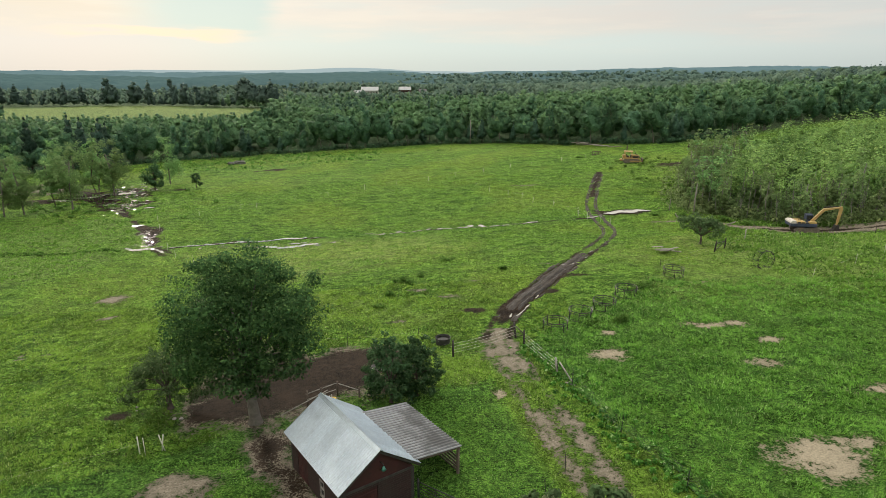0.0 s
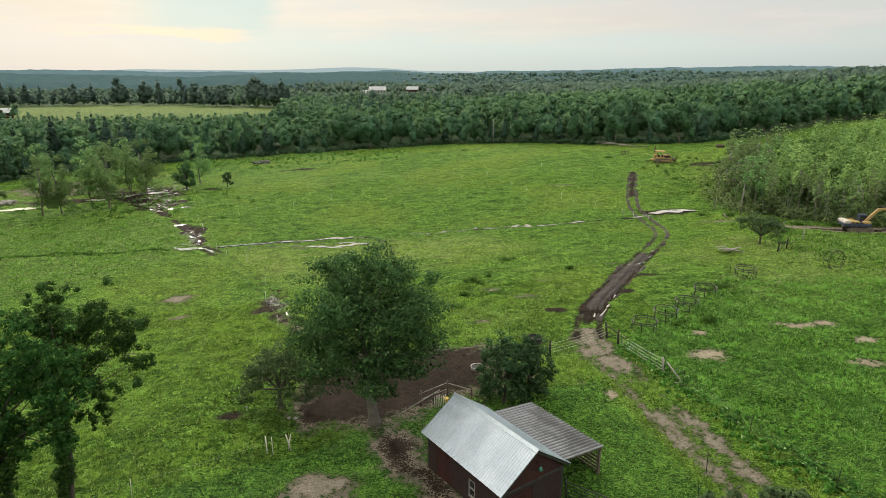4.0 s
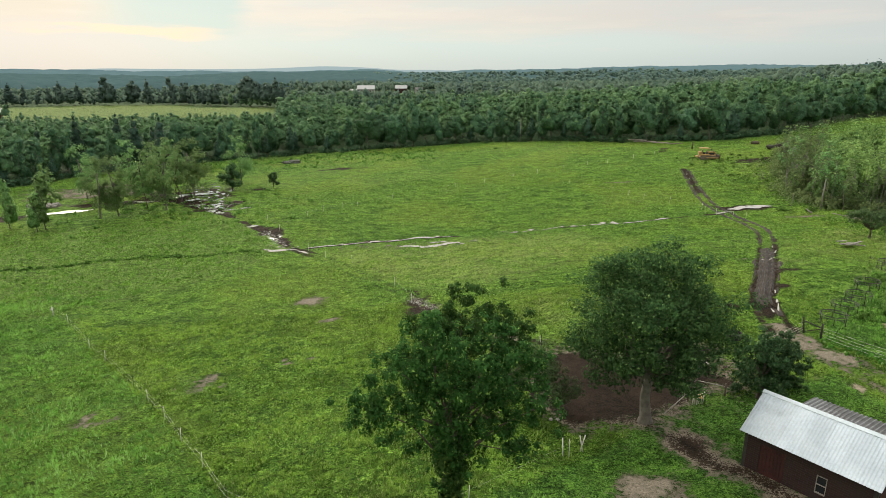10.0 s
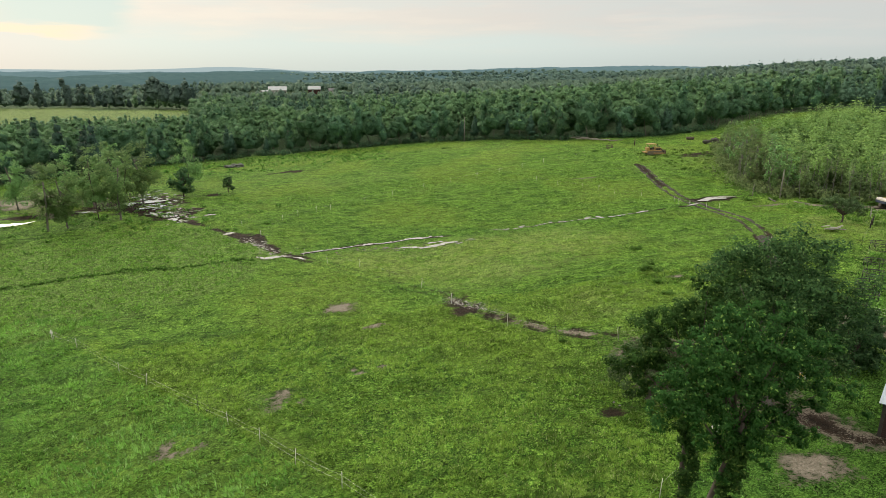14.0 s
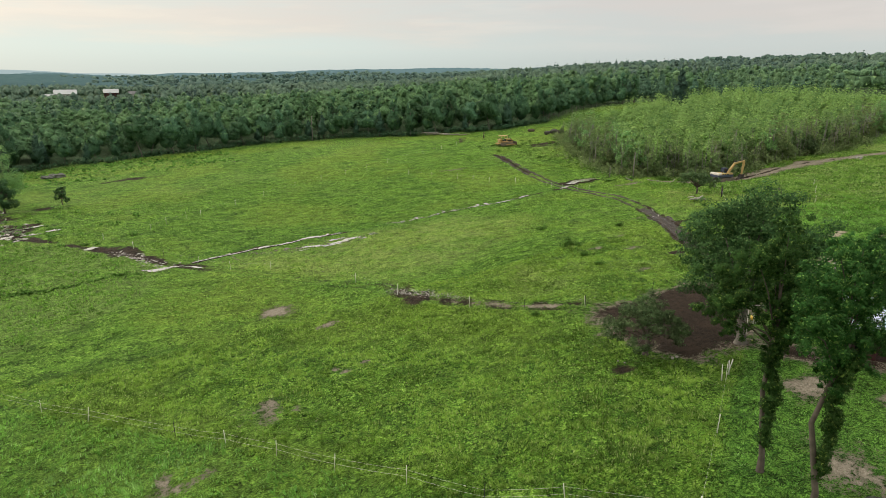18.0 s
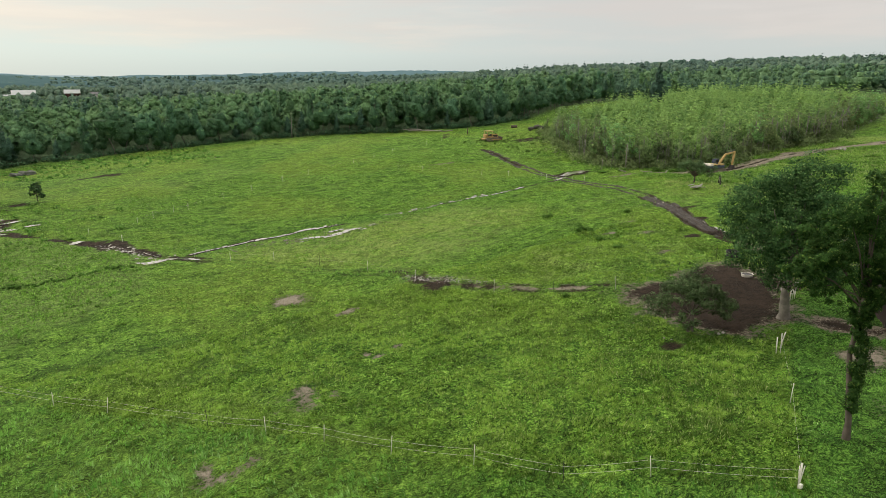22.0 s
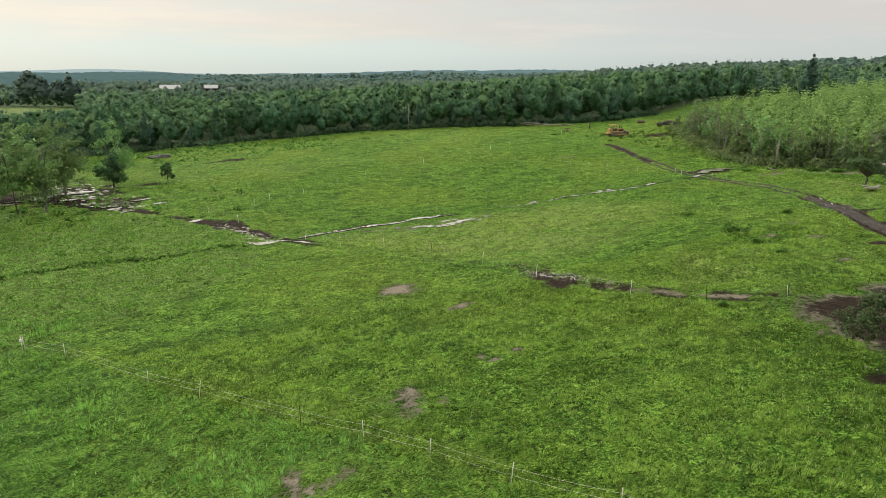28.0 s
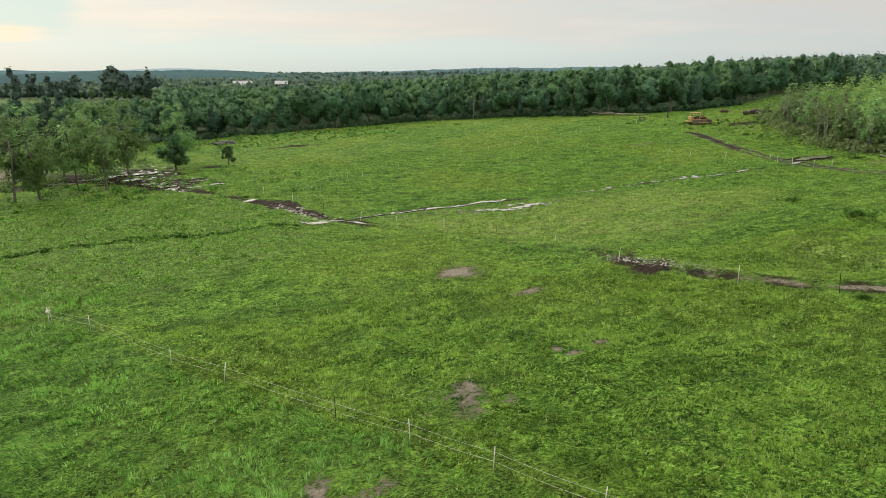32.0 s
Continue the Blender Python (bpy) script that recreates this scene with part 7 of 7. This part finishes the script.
for x, y, a in ((44.3, 92.8, 30), (41.2, 95.0, 140), (38, 98.2, 80)):
    top = thing("fallen_log", pose(x, y, gz(x, y), 0, 0, a), "pale fallen log beside the muddy track", "log")
    part("stem", tube(bmesh.new(), [(-1.1, 0, 0.12), (0.2, 0.05, 0.18), (1.2, 0, 0.35)], [0.11, 0.1, 0.06], 8), M_LOG, top)
top = thing("wooden_hurdle", pose(42.8, 173.5, gz(42.8, 173.5), 0, 0, 10), "grey wooden pallet panel standing in the far pasture", "panel")
for q in range(6):
    part("slat", box(bmesh.new(), (-1.2 + q * 0.45, -0.03, 0.0), (-1.05 + q * 0.45, 0.03, 1.25)), M_DARKWOOD, top)
for z in (0.3, 1.0):
    part("rail", box(bmesh.new(), (-1.3, 0.031, z), (1.35, 0.08, z + 0.12)), M_DARKWOOD, top)
top = thing("rusty_tank", pose(70.5, 176.5, gz(70.5, 176.5), 0, 0, -8) @ Matrix.Scale(0.6, 4), "rusty iron tank lying in the rough ground", "tank")
part("barrel", tube(bmesh.new(), [(-1.9, 0, 0.75), (-1.7, 0, 0.75), (1.7, 0, 0.75), (1.9, 0, 0.75)], [0.35, 0.72, 0.72, 0.35], 16), M_RUST, top)
for x in (-1.1, 1.1):
    part("saddle", box(bmesh.new(), (x - 0.15, -0.6, -0.1), (x + 0.15, 0.6, 0.25)), M_RUST, top)

# ---- machines ----


def crawler(parent, y, length, radius, width, shoes):
    """One crawler track with its wheels and shoes."""
    t = new("track")
    t.parent = parent
    h = length / 2 - radius
    outline = [(h + radius * math.cos(a), radius + radius * math.sin(a)) for a in np.linspace(-math.pi / 2, math.pi / 2, 9)] + [(-h + radius * math.cos(a), radius + radius * math.sin(a)) for a in np.linspace(math.pi / 2, 3 * math.pi / 2, 9)]
    part("belt", prism(bmesh.new(), outline, y - width / 2, y + width / 2), M_TRACK, t)
    for x in (-h, h):
        part("wheel", tube(bmesh.new(), [(x, y - width / 2 - 0.03, radius), (x, y + width / 2 + 0.03, radius)], radius * 0.72, 16), M_TRACK, t)
    for q in range(shoes):
        x = -h + 2 * h * (q + 0.5) / shoes
        for z in (-0.02, 2 * radius - 0.01):
            part("shoe", box(bmesh.new(), (x - 0.09, y - width / 2 - 0.02, z), (x + 0.09, y + width / 2 + 0.02, z + 0.04)), M_TRACK, t)
    return t


def arm(bm, pts, y0, y1):
    return prism(bm, pts, y0, y1)


dg = thing("excavator", pose(53.2, 88.5, gz(53.2, 88.5) - 0.02, 0, 0, -9) @ Matrix.Scale(0.95, 4), "yellow and dark blue crawler excavator with its boom raised", "excavator")
for y in (-1.0, 1.0):
    crawler(dg, y, 3.6, 0.42, 0.55, 9)
part("undercarriage", box(bmesh.new(), (-0.9, -0.75, 0.35), (0.9, 0.75, 0.85), bevel=0.05), M_TRACK, dg)
part("turntable", tube(bmesh.new(), [(0, 0, 0.8), (0, 0, 1.0)], 0.7, 20), M_TRACK, dg)
part("skirt", box(bmesh.new(), (-2.5, -1.25, 1.0), (1.3, 1.25, 1.48), bevel=0.05), M_BLUE, dg, "dark blue lower body")
part("engine_cover", box(bmesh.new(), (-1.7, -1.2, 1.484), (-0.35, 1.2, 1.78), bevel=0.08), M_YELLOW, dg)
part("deck", box(bmesh.new(), (-0.34, -1.2, 1.484), (0.14, 0.34, 1.62), bevel=0.03), M_STEEL, dg, "black walkway deck")
part("tool_box", box(bmesh.new(), (0.16, -1.2, 1.484), (1.2, -0.55, 1.80), bevel=0.05), M_YELLOW, dg)
for x in (-1.5, -0.95):
    part("air_grille", box(bmesh.new(), (x, -1.215, 1.52), (x + 0.42, -1.203, 1.70)), M_STEEL, dg)
for y in (-1.1, 1.1):
    part("handrail", tube(bmesh.new(), [(-1.5, y, 1.76), (-1.5, y, 2.08), (-0.5, y, 2.08), (-0.5, y, 1.76)], 0.025, 6), M_STEEL, dg)
part("counterweight", prism(bmesh.new(), [(-2.5, 1.484), (-2.5, 1.70), (-2.25, 1.86), (-1.704, 1.86), (-1.704, 1.484)], -1.22, 1.22), M_CONCRETE, dg, "pale counterweight")
cab = part("cab", prism(bmesh.new(), [(0.15, 1.484), (1.28, 1.484), (1.33, 2.05), (1.1, 2.52), (0.2, 2.56)], 0.35, 1.22), M_BLUE, dg, "dark glazed cab")
part("windscreen", prism(bmesh.new(), [(1.335, 1.7), (1.345, 2.05), (1.13, 2.48), (1.115, 2.48), (1.325, 2.05), (1.318, 1.7)], 0.42, 1.15), M_GLASS, cab)
part("side_pane", box(bmesh.new(), (0.3, 1.222, 1.8), (1.05, 1.235, 2.42)), M_GLASS, cab)
part("side_pane", box(bmesh.new(), (0.3, 0.335, 1.8), (1.05, 0.348, 2.42)), M_GLASS, cab)
part("roof", box(bmesh.new(), (0.15, 0.33, 2.55), (1.15, 1.24, 2.61), bevel=0.02), M_BLUE, cab)
part("boom", arm(bmesh.new(), [(0.6, 1.5), (0.85, 1.35), (2.45, 3.38), (4.75, 3.86), (4.72, 4.04), (2.25, 3.68), (0.8, 1.9)], -0.22, 0.12), M_YELLOW, dg)
part("stick", arm(bmesh.new(), [(4.4, 4.02), (4.85, 4.1), (4.95, 3.6), (4.52, 1.15), (4.32, 1.15), (4.5, 3.3)], -0.21, 0.11), M_YELLOW, dg)
part("bucket", arm(bmesh.new(), [(4.25, 1.2), (4.6, 1.25), (4.75, 0.7), (4.45, 0.12), (3.85, 0.0), (3.7, 0.35), (4.05, 0.55)], -0.55, 0.45), M_BLACKPOST, dg, "worn black digging bucket")
for a, b in (((0.95, 1.25), (2.35, 3.25)), ((2.3, 3.9), (4.4, 4.15)), ((4.72, 3.3), (4.62, 1.5))):
    part("ram", tube(bmesh.new(), [(a[0], -0.05, a[1]), ((a[0] + b[0]) / 2, -0.05, (a[1] + b[1]) / 2), ((a[0] + b[0]) / 2, -0.05, (a[1] + b[1]) / 2), (b[0], -0.05, b[1])], [0.085, 0.085, 0.045, 0.045], 8), M_STEEL, dg)
part("exhaust", tube(bmesh.new(), [(-0.9, -0.5, 1.86), (-0.9, -0.5, 2.3)], 0.06, 8), M_STEEL, dg)

dz = thing("bulldozer", pose(47.6, 157, gz(47.6, 157) - 0.02, 0, 0, -10), "old faded orange crawler bulldozer parked in the pasture", "bulldozer")
for y in (-1.05, 1.05):
    crawler(dz, y, 3.9, 0.5, 0.55, 9)
part("chassis", box(bmesh.new(), (-1.8, -0.75, 0.45), (1.9, 0.75, 1.1), bevel=0.05), M_ORANGE, dz)
part("hood", prism(bmesh.new(), [(0.0, 1.104), (1.95, 1.104), (1.95, 1.75), (1.7, 1.9), (0.0, 2.0)], -0.6, 0.6), M_ORANGE, dz)
part("grille", box(bmesh.new(), (1.955, -0.5, 1.15), (2.0, 0.5, 1.72)), M_STEEL, dz)
part("fender", box(bmesh.new(), (-1.7, 0.76, 1.1), (0.4, 1.35, 1.3), bevel=0.03), M_ORANGE, dz)
part("fender", box(bmesh.new(), (-1.7, -1.35, 1.1), (0.4, -0.76, 1.3), bevel=0.03), M_ORANGE, dz)
part("fuel_tank", box(bmesh.new(), (-2.1, -0.8, 1.104), (-1.3, 0.8, 1.9), bevel=0.06), M_ORANGE, dz)
for y in (-0.61, 0.61):
    part("engine_side", box(bmesh.new(), (0.25, y - 0.012, 1.2), (1.6, y + 0.012, 1.68)), M_STEEL, dz, "open dark engine side")
    part("lift_ram", tube(bmesh.new(), [(1.5, y * 1.25, 1.75), (2.6, y * 1.25, 0.7)], 0.07, 8), M_STEEL, dz)
    part("headlamp", tube(bmesh.new(), [(0.12, y * 1.4, 2.66), (0.26, y * 1.4, 2.66)], 0.08, 10), M_STEEL, dz)
part("dashboard", box(bmesh.new(), (-0.25, -0.55, 1.3), (-0.02, 0.55, 1.95), bevel=0.04), M_STEEL, dz)
part("air_cleaner", tube(bmesh.new(), [(1.35, -0.2, 1.9), (1.35, -0.2, 2.25)], [0.12, 0.14], 10), M_STEEL, dz)
part("seat_back", box(bmesh.new(), (-1.28, -0.4, 1.75), (-1.16, 0.4, 2.2), bevel=0.04), M_BLACKPOST, dz)
part("seat", box(bmesh.new(), (-1.15, -0.4, 1.3), (-0.6, 0.4, 1.75), bevel=0.05), M_BLACKPOST, dz)
for x, y in ((-1.6, -0.95), (-1.6, 0.95), (0.1, -0.95), (0.1, 0.95)):
    part("canopy_post", tube(bmesh.new(), [(x, y, 1.25), (x, y, 2.75)], 0.06, 6), M_ORANGE, dz)
part("canopy", box(bmesh.new(), (-1.85, -1.1, 2.74), (0.35, 1.1, 2.86), bevel=0.04), M_ORANGE, dz)
part("exhaust", tube(bmesh.new(), [(1.0, 0.2, 1.9), (1.0, 0.2, 2.75)], 0.06, 8), M_STEEL, dz)
part("blade", prism(bmesh.new(), [(2.75, 0.05), (2.9, 0.05), (2.72, 0.6), (2.85, 1.2), (2.7, 1.2), (2.58, 0.6)], -1.75, 1.75), M_RUST, dz, "worn rusty blade")
for y in (-1.45, 1.45):
    part("push_arm", box(bmesh.new(), (-0.4, y - 0.1, 0.4), (2.62, y + 0.1, 0.62)), M_ORANGE, dz)
part("ripper", box(bmesh.new(), (-2.7, -0.9, 0.5), (-2.1, 0.9, 0.85), bevel=0.04), M_ORANGE, dz)

# ---- far farms ----


def farm_building(x, y, length, depth, eave, ridge, turn, wall, roof, label, windows=4):
    top = thing("farm_building", pose(x, y, float(land(np.array([x]), np.array([y]))[0]), 0, 0, turn), label, "barn")
    part("wall", prism(bmesh.new(), [(-depth / 2, -1.5), (depth / 2, -1.5), (depth / 2, eave), (0, ridge - 0.15), (-depth / 2, eave)], -length / 2, length / 2, "x"), wall, top)
    for s_ in (-1, 1):
        bm = bmesh.new()
        prism(bm, [(s_ * (depth / 2 + 0.5), eave - 0.25), (s_ * (depth / 2 + 0.5), eave - 0.05), (0, ridge + 0.1), (0, ridge - 0.1)], -length / 2 - 0.4, length / 2 + 0.4, "x")
        part("roof", bm, roof, top)
    for q in range(windows):
        u = -length / 2 + length * (q + 0.5) / windows
        part("window", box(bmesh.new(), (u - 0.6, -depth / 2 - 0.05, eave * 0.4), (u + 0.6, -depth / 2 + 0.02, eave * 0.75)), M_GLASS, top)
    return top


farm_building(-88, 770, 20, 12, 6.0, 10.0, 2, M_FARWALL, M_ROOFWHITE, "long pale farm building with a white metal roof", 6)
farm_building(-102, 762, 14, 9, 3.5, 6.5, 60, M_FARWALL, M_ROOFWHITE, "low pale wing of the distant farm", 3)
farm_building(-46, 774, 14, 9, 5.5, 9, -4, M_REDBOARD, M_ROOFWHITE, "small dark barn with a pale roof at the distant farm", 4)
farm_building(-25, 780, 9, 7, 3.5, 6, 8, M_FARWALL, M_OLDZINC, "small grey outbuilding of the distant farm", 2)
farm_building(-300, 412, 18, 9, 3.6, 6.2, 36, M_REDBOARD, M_ROOFWHITE, "red barn with a pale roof across the far pasture", 4)


# ---- ruts of the farm track, cut into the mud ----


def rut_ribbon(name, pts, wide, step, profile, label, shift=0.0):
    """A strip of churned mud along a line, with wheel ruts across its section."""
    line = []
    for (ax, ay), (bx, by) in zip(pts, pts[1:]):
        size = math.hypot(bx - ax, by - ay)
        for q in range(max(1, int(size / step))):
            f = q / max(1, int(size / step))
            line.append((ax + (bx - ax) * f, ay + (by - ay) * f))
    line = np.array(line)
    for _ in range(30):
        line[1:-1] = (line[:-2] + 2 * line[1:-1] + line[2:]) / 4
    tang = np.gradient(line, axis=0)
    tang /= np.linalg.norm(tang, axis=1)[:, None]
    side_ = np.stack((tang[:, 1], -tang[:, 0]), 1)
    line = line + side_ * shift
    n = 25 if wide > 1 else 7
    us = np.linspace(-1, 1, n)
    taper = np.sin(np.linspace(0.12, math.pi - 0.12, len(line))) ** 0.35 * (0.75 + 0.5 * vnoise(line[:, 0], line[:, 1], 2.2, 53))
    X = line[:, 0][:, None] + side_[:, 0][:, None] * us * wide * taper[:, None]
    Y = line[:, 1][:, None] + side_[:, 1][:, None] * us * wide * taper[:, None]
    base = land(X, Y)
    d = us[None, :] * wide * taper[:, None]
    h = sum(a * np.exp(-((d - c) / w_) ** 2) for c, w_, a in profile)
    h = h + (vnoise(X, Y, 0.7, 51) - 0.5) * 0.16 + (vnoise(X, Y, 0.3, 52) - 0.5) * 0.08
    count_ = np.arange(len(line))
    ends = smooth(np.minimum(count_, len(line) - 1 - count_), 0, 7)[:, None]
    edge_ = (1 - np.abs(us[None, :]) ** 6) * ends
    Z = ground_z(X.ravel(), Y.ravel()).reshape(X.shape) + 0.02 + (0.10 + h) * edge_ - 0.12 * (1 - edge_)
    ids_ = np.arange(X.size).reshape(X.shape)
    fq = np.stack((ids_[:-1, :-1], ids_[:-1, 1:], ids_[1:, 1:], ids_[1:, :-1]), -1).reshape(-1, 4)
    ob = new(name, mesh_np(name, np.stack((X, Y, Z), -1).reshape(-1, 3), fq, M_RUTS, True))
    run = np.repeat(np.arange(len(line))[:, None] * step * 0.13, n, 1)
    lane = np.stack((d * 2.2 + shift * 3, run, run * 0), -1).astype(np.float32)
    ob.data.attributes.new("lane", "FLOAT_VECTOR", "POINT").data.foreach_set("vector", lane.ravel())
    return tagged(ob, label, "track", kind="structure")


rut_ribbon("mud_ruts", ((18.2, 75.3), (15.5, 70.5), (11, 62.5), (7.3, 56.5), (5.8, 53)), 1.5, 0.35, ((-0.95, 0.28, -0.16), (0.95, 0.28, -0.16), (-0.35, 0.16, -0.10), (0.45, 0.14, -0.08), (0.0, 0.3, 0.07), (-1.4, 0.2, 0.08), (1.4, 0.2, 0.08)), "churned dark mud with deep wheel ruts")
for shift in (-0.85, 0.85):
    rut_ribbon("wheel_rut", [p for p in FARM_TRACK if p[1] > 72], 0.36, 0.4, ((0, 0.22, -0.12), ), "dark wet wheel rut across the pasture", shift * 0.95)
    rut_ribbon("wheel_rut", [p for p in FARM_TRACK if 48 < p[1] < 56], 0.36, 0.35, ((0, 0.25, -0.12), ), "dark wet wheel rut at the gateway", shift)
